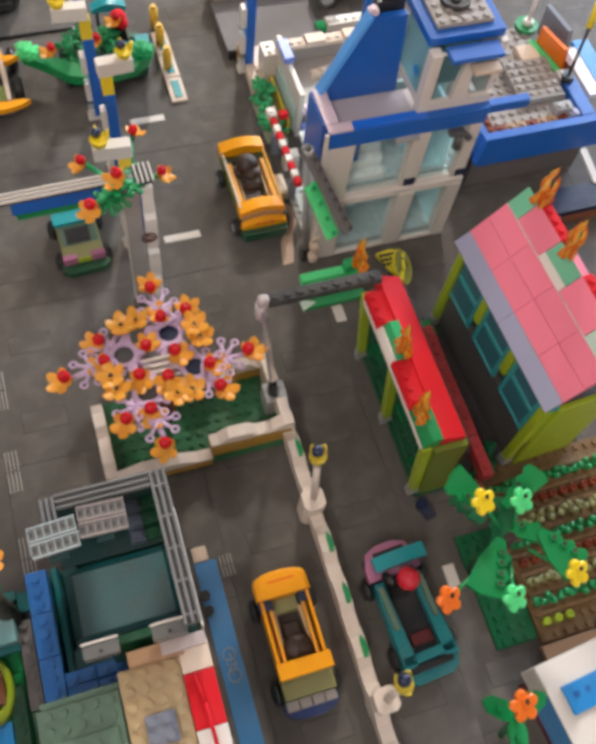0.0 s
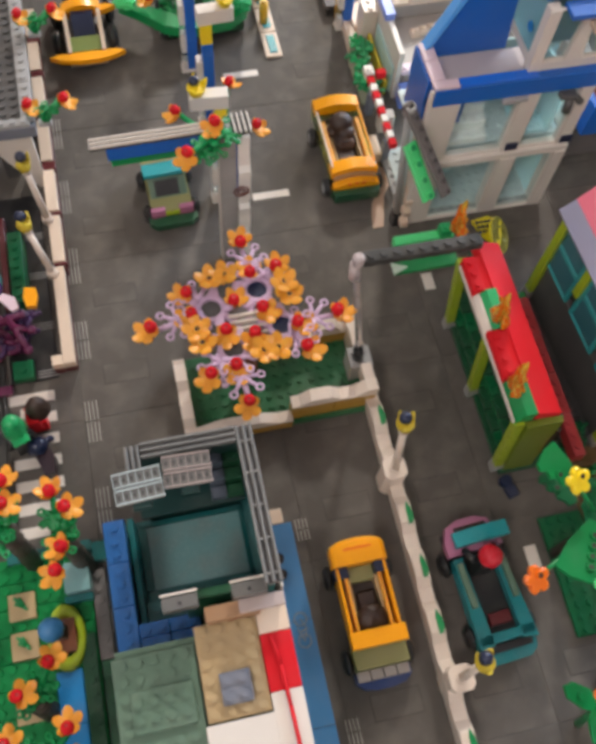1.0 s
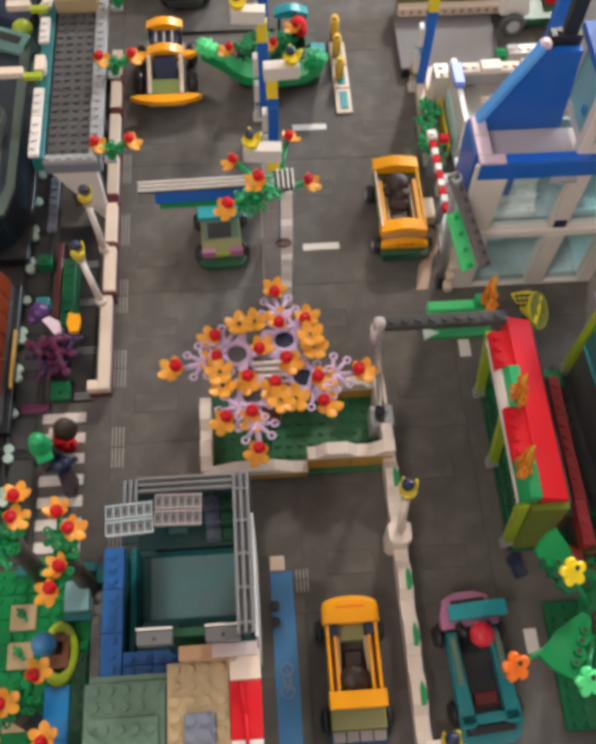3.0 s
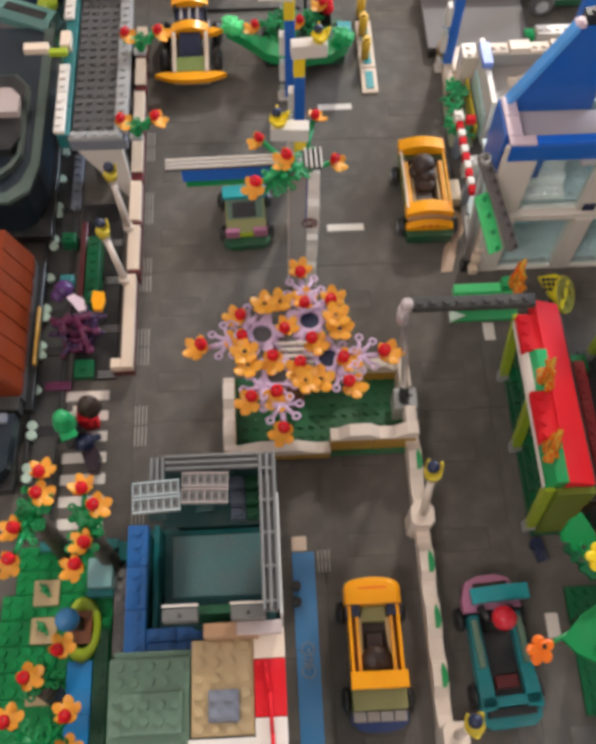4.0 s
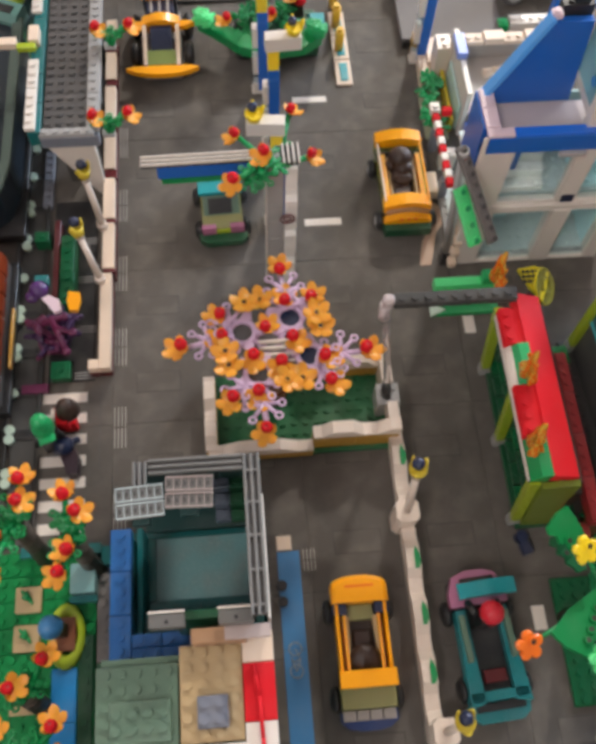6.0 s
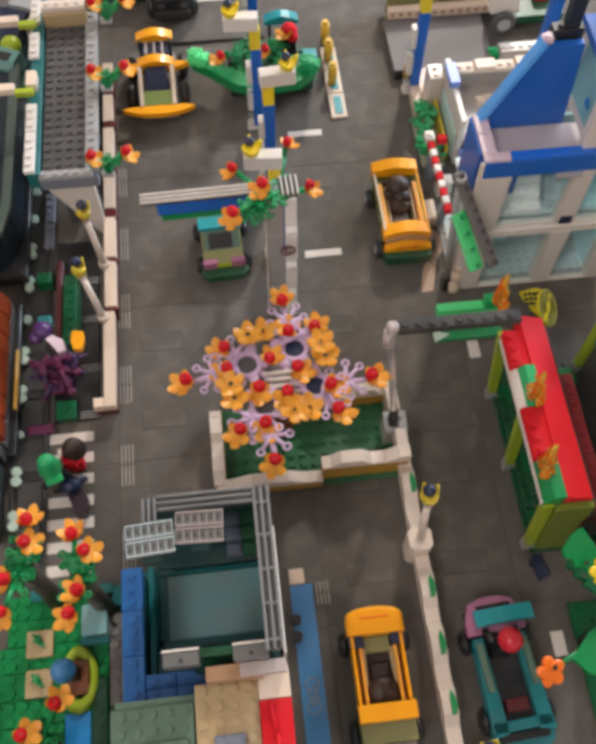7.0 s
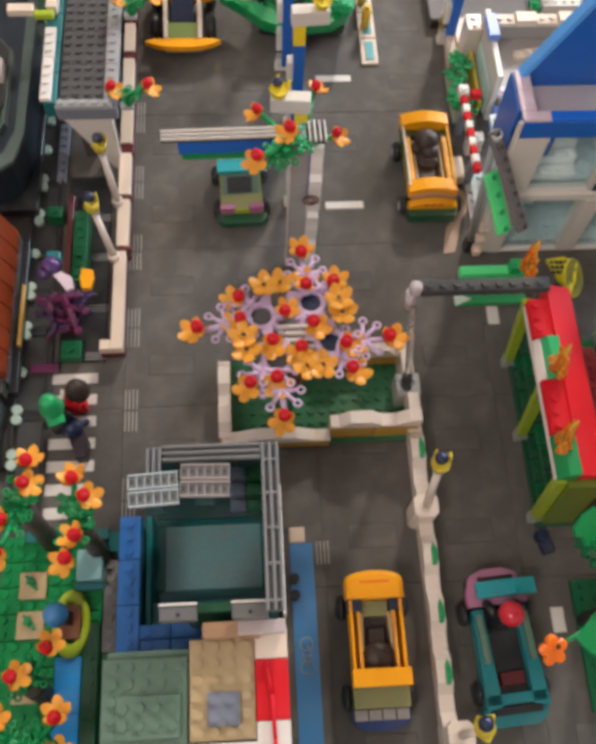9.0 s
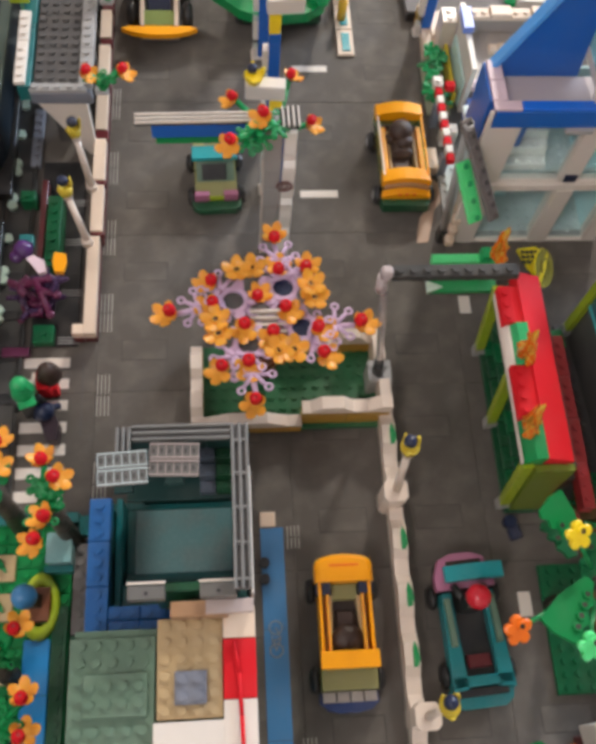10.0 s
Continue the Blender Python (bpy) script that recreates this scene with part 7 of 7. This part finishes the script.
def cone_tile():
    t = thing("bollard_tile", (5.2, 18.2, 0), "cream and teal toy tile strip with yellow bollards", "bollards")
    for k in range(3):
        lego(t, 0, 3.7 * k, 0, 1.8, 3.6, 0.3, CREAM, "tile", False)
        lego(t, 0.5, 0.5 + 3.7 * k, 0.3, 0.9, 2.6, 0.1, TEAL, "inset", False, "teal inset")
    for y in (5.2, 8.8, 11.8):
        bm = bmesh.new()
        rod(bm, (0, 0, 0), (0, 0, 2.6), 0.5, n=12)
        rod(bm, (0, 0, 2.6), (0, 0, 3.0), 0.32, n=10)
        part("bollard", bm, AMBER, t, "amber yellow bollard", (0.7, y, 0.3))


cone_tile()
lego_black = thing("black_strip", (-12, 31.6, 0), "thin black toy strip across the road", "strip")
lego(lego_black, 0, 0, 0, 11, 0.3, 0.3, BLACK, "strip", False)


# ---- raised walkway on the left ----
def walkway():
    t = thing("raised_walkway", (-25.35, 5.0, 0), "raised dark grey toy walkway between pale edge strips", "bridge")
    H = 9.4
    for j in range(5):
        lego(t, 1.5, 1.0 + 4 * j, H - 0.8, 4, 4 if j < 4 else 3, 0.6, DGREY, "deck_plate", True)
        lego(t, 5.5, 0.6 + 4.2 * j, H - 0.8, 1.2, 4.2, 0.9, GREY, "edge_strip", True)
    for j in range(7):
        lego(t, 0.2, 0.2 + 3.55 * j, H - 1.6, 1.2, 3.55, 1.8, DTEAL, "side_panel", False)
    for j in range(5):
        if j != 2:
            lego(t, 0.0, 0.3 + 4.9 * j, H + 0.2, 1.0, 4.86 if j == 0 else 3.6, 0.4, WHITE, "coping", True, "white coping")
    lego(t, 0.0, 10.6, H + 0.2, 1.0, 2, 1.0, CREAM, "coping", False)
    lego(t, 1.4, 20.2, H + 1.4, 4.4, 1.2, 0.6, WARMWHITE, "end_wall", True, "pale studded coping")
    lego(t, 1.4, 20.0, H - 2.0, 4.4, 0.6, 3.38, TAN, "end_wall", False)
    lego(t, 1.4, 20.6, H - 2.0, 4.4, 0.7, 3.38, TAN, "end_wall", False)
    lego(t, 1.2, 0.0, H - 1.8, 5.4, 0.9, 1.3, SLATE, "front_beam", False)
    lego(t, 1.2, 0.0, H - 0.5, 5.0, 0.9, 0.4, GREY, "front_beam", True)
    bm = bmesh.new()
    prism(bm, [(1.6, 7.4), (5.9, 7.4), (5.9, 0.2), (5.2, 0.2)], 0.3, 0.9, "y")
    part("gusset", bm, WHITE, t, "white gusset plate")
    for y in (2.0, 10.0, 18.0):
        lego(t, 2.2, y, 0, 1.2, 1.2, H - 0.8, DGREY, "pier", False)
        lego(t, 4.6, y, 0, 1.0, 1.2, H - 0.8, COAL, "pier", False)
    for y in (10.0, 19.4):
        b = lego(t, -1.0, y - 0.4, H + 0.6, 1.8, 0.7, 0.6, LIME, "lamp_arm", False, "lime lamp arm")
        lego(t, -3.4, y - 0.1, H + 0.7, 2.4, 1.0, 0.7, CREAM, "lamp_head", False, "cream lamp head")


walkway()
bump = thing("studded_strip", (-25.8, 3.6, 0), "pale grey studded toy strip under the walkway", "strip")
lego(bump, 0, 0, 0, 1, 7, 0.6, SLATE, "strip", True)
for y, z in ((5.4, 10.9), (16.2, 10.9), (25.8, 10.9)):
    tagged(lego(None, -18.4, y - 0.6, 8.9, 1.2, 0.8, 0.4, GREY, "bracket_plate", False), "small grey plate clipped to the walkway edge", "plate", "walkway brackets")
    flower_plant("wall_flowers", (-17.6, y - 0.2, 9.2), [(-19.2, y, z, 60, 345), (-16.1, y + 0.1, z, 65, 355)], GREEN, "pair of orange toy blossoms with red buds above the kerb wall", "paired wall flowers", 0.3)


# ---- dark strip with studs, trains ----
def rail_strip():
    t = thing("rail_strip", (-27.6, -30.4, 0), "dark toy rail strip with pale round studs", "rail track")
    lego(t, 0, 0, 0, 2.2, 64, 0.3, COAL, "bed", False)
    for k in range(15):
        lego(t, 0.2, 1.4 + 4 * k, 0.3, 1.8, 1.0, 0.15, BLACK, "sleeper", False)
        if k > 0:
            for s in (0, 0.9) if k % 3 else (0.4,):
                bm = bmesh.new()
                rod(bm, (0, 0, 0), (0, 0, 0.5), 0.45, n=14)
                part("pale_stud", bm, GLOWGREEN, t, "pale green round stud", (0.55 + 0.026 * (4 * k - 29), 1.4 + 4 * k + s, 0.3))
    lego(t, -0.5, 0, 0.3, 0.3, 64, 0.4, COAL, "rail", False)
    lego(t, 2.3, 0, 0.3, 0.25, 64, 0.3, COAL, "rail", False)


rail_strip()


def dark_wagon():
    t = thing("dark_wagon", (-36.0, -26.5, 0), "low dark blue toy wagon behind the orange one", "train wagon")
    lego(t, 0, 0, 0.8, 7.6, 6.6, 1.2, BLACK, "underframe", False)
    bm = bmesh.new()
    prism(bm, [(0, 0.4), (6.4, 0.4), (7.4, 1.6), (7.7, 6.4), (0, 6.4)], 2.0, 3.6, "z")
    part("body", bm, DARK, t)
    lego(t, 4.6, 5.4, 3.6, 2.6, 0.9, 0.5, SLATE, "edge_plate", False, "grey edge plate")
    for y in (1.4, 5.2):
        wheel(t, 7.2, y, 0.9, 0.9, 0.6, BLACK)


dark_wagon()


def rust_wagon():
    t = thing("rust_wagon", (-36.4, -19.0, 0), "dark orange ribbed toy wagon", "train wagon")
    lego(t, 0, 0, 0.8, 9.0, 15.5, 1.0, BLACK, "underframe", False)
    lego(t, 0.6, 0.6, 1.8, 7.8, 14.4, 1.2, DGREY, "body", False)
    for k in range(7):
        y = 1.0 + 2.0 * k
        bm = bmesh.new()
        prism(bm, [(0.3, 3.0), (8.4, 3.0), (8.4, 3.8), (7.0, 8.0), (0.3, 8.4)], y, y + 1.6, "y")
        part("rib", bm, RUST, t)
    bm = bmesh.new()
    prism(bm, [(0.4, 3.0), (8.32, 3.0), (8.32, 3.78), (6.93, 7.93), (0.4, 8.32)], 0.8, 15.0, "y")
    part("inner_body", bm, RUST, t)
    lego(t, 8.9, 4, 2.2, 0.3, 6, 0.6, MUSTARD, "side_lamp", False, "yellow strip")
    lego(t, 6.0, -0.6, 1.6, 2.2, 1.2, 1.6, COAL, "coupling", False)
    for y in (2.4, 12.4):
        for x in (1, 8):
            wheel(t, x, y, 0.9, 0.9, 0.6)


rust_wagon()


def dark_engine():
    t = thing("dark_engine", (-37.0, -0.5, 0), "dark blue toy engine with grey edging", "train engine")
    lego(t, 0, 0, 0.8, 10.0, 24, 1.0, BLACK, "underframe", False)
    bm = bmesh.new()
    prism(bm, [(0, 0.6), (7.0, 0.6), (8.6, 1.8), (9.4, 4.5), (9.4, 23), (0, 23)], 1.8, 6.6, "z")
    part("body", bm, DARK, t)
    bm = bmesh.new()
    prism(bm, [(0, 0.2), (7.2, 0.2), (9.0, 1.5), (9.7, 4.4), (9.9, 23), (8.9, 23), (8.9, 4.8), (8.1, 2.5), (6.8, 1.3), (0, 1.3)], 6.6, 7.1, "z")
    part("edging", bm, ENGREY, t, "grey green edging")
    bm = bmesh.new()
    prism(bm, [(2, 6.0), (7.0, 6.0), (7.8, 7.5), (7.8, 14), (6.6, 15.4), (2, 15.4)], 6.6, 7.6, "z")
    part("hatch", bm, BLACK, t)
    bm = bmesh.new()
    prism(bm, [(2, 3.2), (6.2, 3.2), (7.3, 4.2), (8.0, 5.6), (8.0, 14.2), (6.7, 15.8), (2, 15.8), (2, 15.3), (6.5, 15.3), (7.6, 14.0), (7.6, 5.8), (7.0, 4.6), (6.0, 3.7), (2, 3.7)], 6.6, 7.3, "z")
    part("hatch_rim", bm, ENGREY, t, "grey green rim of the hatch")
    bm = bmesh.new()
    prism(bm, [(5.6, 9.9), (7.6, 9.9), (7.6, 12.0), (6.7, 13.0), (5.6, 13.0)], 7.6, 8.4, "z")
    part("cover", bm, ROSEGREY, t, "pinkish cover")
    for y in (3, 10, 19):
        for x in (1, 9):
            wheel(t, x, y, 0.9, 0.9, 0.6)


dark_engine()


def teal_truck():
    t = thing("teal_truck", (-29.5, 25.2, 0), "pale teal toy truck with a dark grille and lime seat", "toy vehicle", turn=-24)
    lego(t, -3, -1.6, 0.8, 6, 12, 5.0, DEEP, "body", False)
    lego(t, 1.8, -2.4, 0.8, 1.2, 6, 4.6, TGREEN, "side_panel", False, "clear green side panel")
    bm = bmesh.new()
    prism(bm, [(-2.6, 5.8), (-2.6, 7.0), (-2.0, 7.6), (-0.4, 7.7), (-0.1, 7.2), (-0.1, 5.8)], -3.2, 3.0, "x")
    part("bonnet", bm, PALETEAL, t, "pale teal bonnet")
    lego(t, -2.5, -2.0, 7.5, 4.8, 1.1, 0.22, BLACK, "grille", False)
    lego(t, -3.1, -2.8, 5.8, 6.0, 0.3, 0.3, RIB, "bumper", False)
    bm = bmesh.new()
    prism(bm, [(0.6, 5.8), (1.2, 7.4), (4.4, 8.4), (5.2, 7.0), (5.2, 5.8)], -2.8, 1.6, "x")
    part("cabin", bm, NAVY, t, "dark blue glossy cabin")
    lego(t, 1.8, 3.0, 5.8, 1.4, 2.2, 2.2, WARMWHITE, "side_post", False, "white post")
    bm = bmesh.new()
    ball(bm, (0, 0, 0), 1.1, 18, 0.8)
    part("seat", bm, LIME, t, "lime rounded seat", (1.2, 0.7, 7.1))
    lego(t, -2.6, 7.0, 5.8, 5.6, 2.4, 0.6, GREY, "deck", False)
    for x in (-3, 3):
        for y in (0, 7):
            wheel(t, x, y, 1.1, 1.1, 0.8)


teal_truck()


# ---- strip between rail and wall ----
def planting():
    t = thing("verge_strip", (-24.6, -15.6, 0), "dark studded verge with green plates and pale lines", "verge")
    lego(t, 0, 0, 0, 4.2, 20, 0.2, BLACK, "verge_plate", False)
    lego(t, 1.2, 6.9, 0.2, 1.3, 7.6, 2.2, FOREST, "hedge", True, "green studded hedge")
    lego(t, 0.3, 7.0, 0.2, 0.6, 10, 1.2, MAROON, "kerb", False, "dark red kerb")
    for y in (0.2, 5.0, 10.4, 14.8):
        for k in range(3):
            lego(t, 2.4, y + 0.28 * k, 0.2, 1.9, 0.14, 0.05, GREY, "pale_line", False)
    for x, y in ((-1.5, 14.3),):
        lego(t, x, y, 0.2, 1.4, 1.2, 1.6, FOREST, "block", True)


planting()


def purple_shrub():
    t = thing("purple_shrub", (-23.0, -12.4, 0.2), "dark purple and magenta toy shrub with an orange bloom", "plant")
    rng = random.Random(11)
    for k in range(12):
        bm = bmesh.new()
        a, r = rng.uniform(0, 6.28), rng.uniform(0.5, 1.8)
        e = Vector((1.1 * r * math.cos(a) - 0.7, 1.4 * r * math.sin(a) + 0.6, rng.uniform(1.4, 3.6)))
        rod(bm, (0, 0, 0.2), e, 0.36, 0.26, 8)
        for j in range(3):
            b = a + j * 2.1
            q = e + Vector((0.85 * math.cos(b), 0.85 * math.sin(b), 0.15))
            rod(bm, e, q, 0.3, 0.2, 8)
            ball(bm, q, 0.24, 8)
        part("twig", bm, PURPLE if k % 3 else MAGENTA, t)
    for p, w in (((-1.6, 1.2, 3.2), (0.6, 1.6, 3.6)), ((-0.7, 1.6, 3.5), (0.7, -1.6, 3.0)), ((-0.4, 0.6, 3.4), (1.2, 0.2, 3.2))):
        bm = bmesh.new()
        rod(bm, p, w, 0.34, 0.28, 8)
        ball(bm, w, 0.42, 10, 0.7)
        part("twig", bm, MAGENTA, t, "thick magenta twig")
    bm = bmesh.new()
    ball(bm, (0.1, 0.1, 0), 0.85, 16, 0.85)
    ball(bm, (-0.5, -0.4, -0.3), 0.62, 14, 0.8)
    part("hood", bm, VIOLET, t, "shiny purple rounded piece", (-1.4, 3.2, 5.6))
    lego(t, -1.8, 4.0, 4.6, 1.2, 0.9, 0.9, DTEAL, "top_plate", False, "dark teal piece")
    bm = bmesh.new()
    prism(bm, [(-0.9, 0.5), (-0.3, 0.8), (0.6, 0.3), (0.8, -0.7), (0.2, -0.9), (-0.3, -0.2)], 0, 0.5, "z")
    part("petal", bm, ROSE, t, "pale pink petal", (-0.1, 1.9, 5.2), (10, 0, 0))
    bm = bmesh.new()
    prism(bm, [(-0.4, -0.85), (0.35, -0.85), (0.6, 0.1), (0.5, 0.75), (-0.45, 0.85), (-0.6, 0.0)], 0, 0.9, "z")
    part("bloom", bm, ORANGE, t, "orange cup bloom", (1.7, 2.1, 4.9), (12, 8, 0))
    lego(t, -1.2, -3.2, 0.0, 1.8, 1.8, 0.8, FOREST, "foot_plate", True)
    lego(t, -3.8, -4.3, 0.0, 2.4, 0.9, 0.5, MAGENTA, "foot_plate", False)


purple_shrub()


def hair_shell(bm, c, r, h, flare, n=16):
    """A smooth cone-like hair piece, open rows from crown to hem."""
    rows = []
    for f, k in ((0.0, 0.25), (0.12, 0.6), (0.35, 0.85), (0.7, 0.97), (1.0, 1.0)):
        rows.append([bm.verts.new((c[0] + r * k * (1 + flare * f) * math.cos(2 * math.pi * j / n), c[1] + r * k * (1 + flare * f) * math.sin(2 * math.pi * j / n), c[2] + h * (0.5 - f))) for j in range(n)])
    for a, b in zip(rows, rows[1:]):
        for j in range(n):
            bm.faces.new((a[j], b[j], b[(j + 1) % n], a[(j + 1) % n])).smooth = True
    bm.faces.new(rows[0])
    bm.faces.new(rows[-1][::-1])


def capped_figure():
    bm = bmesh.new()
    quad_box(bm, -0.8, -0.45, 0, 0.8, 0.45, 1.7)
    prism(bm, [(-0.85, 1.7), (0.85, 1.7), (0.6, 3.4), (-0.6, 3.4)], -0.45, 0.45, "y")
    for s in (-1, 1):
        rod(bm, (s * 0.7, 0, 3.2), (s * 1.05, -0.5, 2.2), 0.3, n=8)
    ball(bm, (0, 0, 4.1), 0.7, 12)
    n_body = len(bm.faces)
    hair_shell(bm, (0, 0.15, 4.75), 0.92, 1.9, 0.08)
    ball(bm, (0, 0.15, 5.35), 0.74, 14, 0.9)
    quad_box(bm, -0.7, -1.35, 3.9, 0.7, -0.4, 4.15)
    bm.faces.ensure_lookup_table()
    for k, f in enumerate(bm.faces):
        f.material_index = 1 if k >= n_body else (2 if f.calc_center_median().z > 3.45 else 0)
    ob = part("toy_figure", bm, (BLACK, BGREEN, RED), None, "", (-23.75, -21.6, 0.05), (0, 0, 20))
    tagged(ob, "small dark toy figure with a bright green cap on the crossing", "toy figure")
    bm = bmesh.new()
    quad_box(bm, -0.95, -0.45, 0, 0.35, 0.45, 1.7)
    prism(bm, [(-1.15, 1.7), (0.0, 1.7), (-0.05, 3.3), (-1.0, 3.3)], -1.0, 0.6, "y")
    n_shirt = len(bm.faces)
    prism(bm, [(-1.45, -0.5), (-1.1, -0.6), (-0.95, 0.5), (-1.3, 0.6)], 2.4, 3.2, "z")
    n_collar = len(bm.faces)
    ball(bm, (-0.75, -2.3, 1.6), 0.85, 16, 1.0)
    rod(bm, (-0.75, -2.3, 1.6), (-1.6, -2.5, 1.0), 0.3, n=10)
    rod(bm, (-0.6, -2.2, 1.6), (0.4, -1.7, 1.0), 0.3, n=10)
    n_navy = len(bm.faces)
    prism(bm, [(-1.4, -2.4), (0.0, -2.4), (0.35, -3.4), (0.1, -4.9), (-0.75, -4.9), (-1.1, -3.4)], 0, 1.5, "z")
    n_leg = len(bm.faces)
    hair_shell(bm, (0.05, 0.2, 3.95), 0.82, 1.7, 0.3)
    bm.faces.ensure_lookup_table()
    for k, f in enumerate(bm.faces):
        f.material_index = 0 if k < n_shirt else 3 if k < n_collar else 2 if k < n_navy else 4 if k < n_leg else 1
    tagged(part("toy_figure", bm, (RED, BROWN, NAVY, WHITE, PLUM), None, "", (-22.05, -19.9, 0.05), (0, 0, 6)), "small toy figure with dark brown hair and red shirt", "toy figure")


capped_figure()


# ---- flower garden ----
def flower_garden():
    t = thing("flower_garden", (0, 0, 0), "green studded toy garden plate with tan tiles and a blue path", "garden")
    for x, y, d in ((-27.8, -33, 2), (-27.8, -35, 2), (-28.8, -37, 2), (-29.8, -39, 2), (-31.8, -41, 2), (-33.8, -43, 2)):
        lego(t, x, y, 0, -19.8 - x, d, 0.4, LEAF, "baseplate", True, "green studded baseplate")
    for j in range(3):
        lego(t, -36, -51 - 8 * j, 0, 16.2, 8, 0.4, LEAF, "baseplate", True, "green studded baseplate")
    lego(t, -19.7, -40.2, 0, 1.1, 7, 0.6, STONE, "kerb_plate", True, "grey studded kerb")
    lego(t, -19.7, -56, 0, 1.1, 15.8, 0.4, DGREEN, "kerb_plate", True)
    lego(t, -26, -31.6, 0, 6.6, 0.9, 0.9, DTEAL, "edge_brick", False, "dark teal edging brick")
    lego(t, -19.4, -32.6, 0, 1.6, 1.6, 0.9, DTEAL, "edge_brick", False, "dark teal edging brick")
    lego(t, -21.6, -35.0, 0.4, 2.0, 2.4, 1.8, POOL, "block", False, "pale teal block")
    lego(t, -21.8, -35.6, 0.4, 2.2, 0.6, 1.0, DTEAL, "block", False)
    for y in (-36.0, -39.0, -43.6):
        b = lego(t, -26.2, y, 0.4, 2.1, 2.1, 0.4, TAN, "tan_tile", False, "tan tile with a sprout")
        bm = bmesh.new()
        for a, far in ((2.3, 0.95), (1.9, 0.7), (2.8, 0.6), (5.4, 0.5)):
            rod(bm, (0, 0, 0.05), (far * math.cos(a), far * math.sin(a), 0.3), 0.2, 0.1, 6)
        part("sprout", bm, GREEN, b, "green sprout", (0.1, 0, 0.4))
    for k in range(3):
        lego(t, -23.1, -44.4 - 4 * k, 0.4, 2.0, 4, 0.4, AZURE, "path_tile", False, "azure path tile")
    lego(t, -21.1, -52, 0.4, 1.2, 14, 0.3, DGREEN, "border_plate", True, "dark green border")


flower_garden()


def ring_float():
    t = thing("swim_ring", (-22.0, -38.0, 0.4), "lime oval toy boat with a brown seat", "toy boat")
    bm = bmesh.new()
    ring(bm, (0, 0, 0.5), 1.35, 0.38, n=24, k=8)
    bmesh.ops.scale(bm, vec=(0.85, 1.5, 1), verts=bm.verts)
    part("hull", bm, LIME, t)
    lego(t, -0.8, -1.2, 0.2, 1.6, 2.6, 0.7, RBROWN, "seat", False, "brown seat")


ring_float()
bm = bmesh.new()
prism(bm, [(-0.8, 0), (0.8, 0), (0.5, 1.6), (-0.5, 1.6)], -0.5, 0.5, "y")
ball(bm, (0, 0, 2.5), 0.95, 16)
for f in bm.faces:
    f.material_index = 1 if f.calc_center_median().z > 1.62 else 0
tagged(part("toy_figure", bm, (BROWN, MBLUE), None, "", (-22.6, -37.7, 1.2)), "small toy figure with a round blue helmet", "toy figure")



def flower_bush(root, trunk_top, heads):
    """Brown trunk with green sprays and drooping orange blossoms."""
    t = thing("flower_bush", root, "brown toy trunk with green sprays and orange blossoms", "plant", "garden bushes")
    r = Vector(root)
    e = Vector(trunk_top) - r
    bm = bmesh.new()
    rod(bm, (0, 0, 0), e, 0.78, 0.62, 12)
    for k in range(4):
        ring(bm, e * (0.2 + 0.22 * k), 0.68, 0.09, e, 12, 5)
    part("trunk", bm, TRUNK, t, "dark brown trunk")
    for k, (x, y, z, tilt, way) in enumerate(heads):
        h = Vector((x, y, z)) - r
        bm = bmesh.new()
        mid = e.lerp(h, 0.5) + Vector((0, 0, 0.25))
        rod(bm, e, mid, 0.3, 0.26, 8)
        rod(bm, mid, h, 0.26, 0.2, 8)
        d = (h - e)
        side = Vector((-d.y, d.x, 0)).normalized()
        for s in (-1, 1):
            for f in (0.25, 0.6):
                q = e.lerp(h, f) + side * (0.75 * s) + Vector((0, 0, 0.2))
                rod(bm, e.lerp(h, f * 0.8), q, 0.24, 0.16, 6)
                ring(bm, q + side * (0.2 * s), 0.22, 0.12, n=8, k=5)
                ball(bm, e.lerp(h, f * 0.8) + side * (0.35 * s), 0.42, 8, 0.45)
        part("spray", bm, GREEN if k % 2 else LEAF, t, "green leaf spray")
        blossom(t, h, tilt, way, True, 24 * k, 1.08)


flower_bush((-24.0, -31.6, 0.4), (-24.4, -30.6, 8.4), [(-23.95, -28.1, 9.5, 45, 75), (-24.3, -29.5, 9.5, 50, 5), (-25.1, -32.1, 9.5, 45, 175), (-25.4, -34.1, 9.5, 45, 245)])
flower_bush((-19.9, -32.8, 0.4), (-20.5, -31.8, 8.4), [(-20.5, -29.5, 9.5, 40, 110), (-20.0, -30.6, 9.5, 50, 5), (-19.9, -33.5, 9.5, 45, 160), (-20.5, -34.8, 9.5, 45, 215)])
flower_bush((-23.8, -43.0, 0.4), (-23.9, -42.6, 4.6), [(-22.6, -40.5, 5.8, 35, 60), (-25.0, -42.2, 6.0, 40, 15)])
flower_bush((-23.4, -47.2, 0.4), (-23.6, -46.8, 4.6), [(-21.6, -45.1, 6.0, 35, 90), (-26.0, -45.3, 6.0, 45, 60), (-21.9, -47.4, 5.6, 40, 40)])
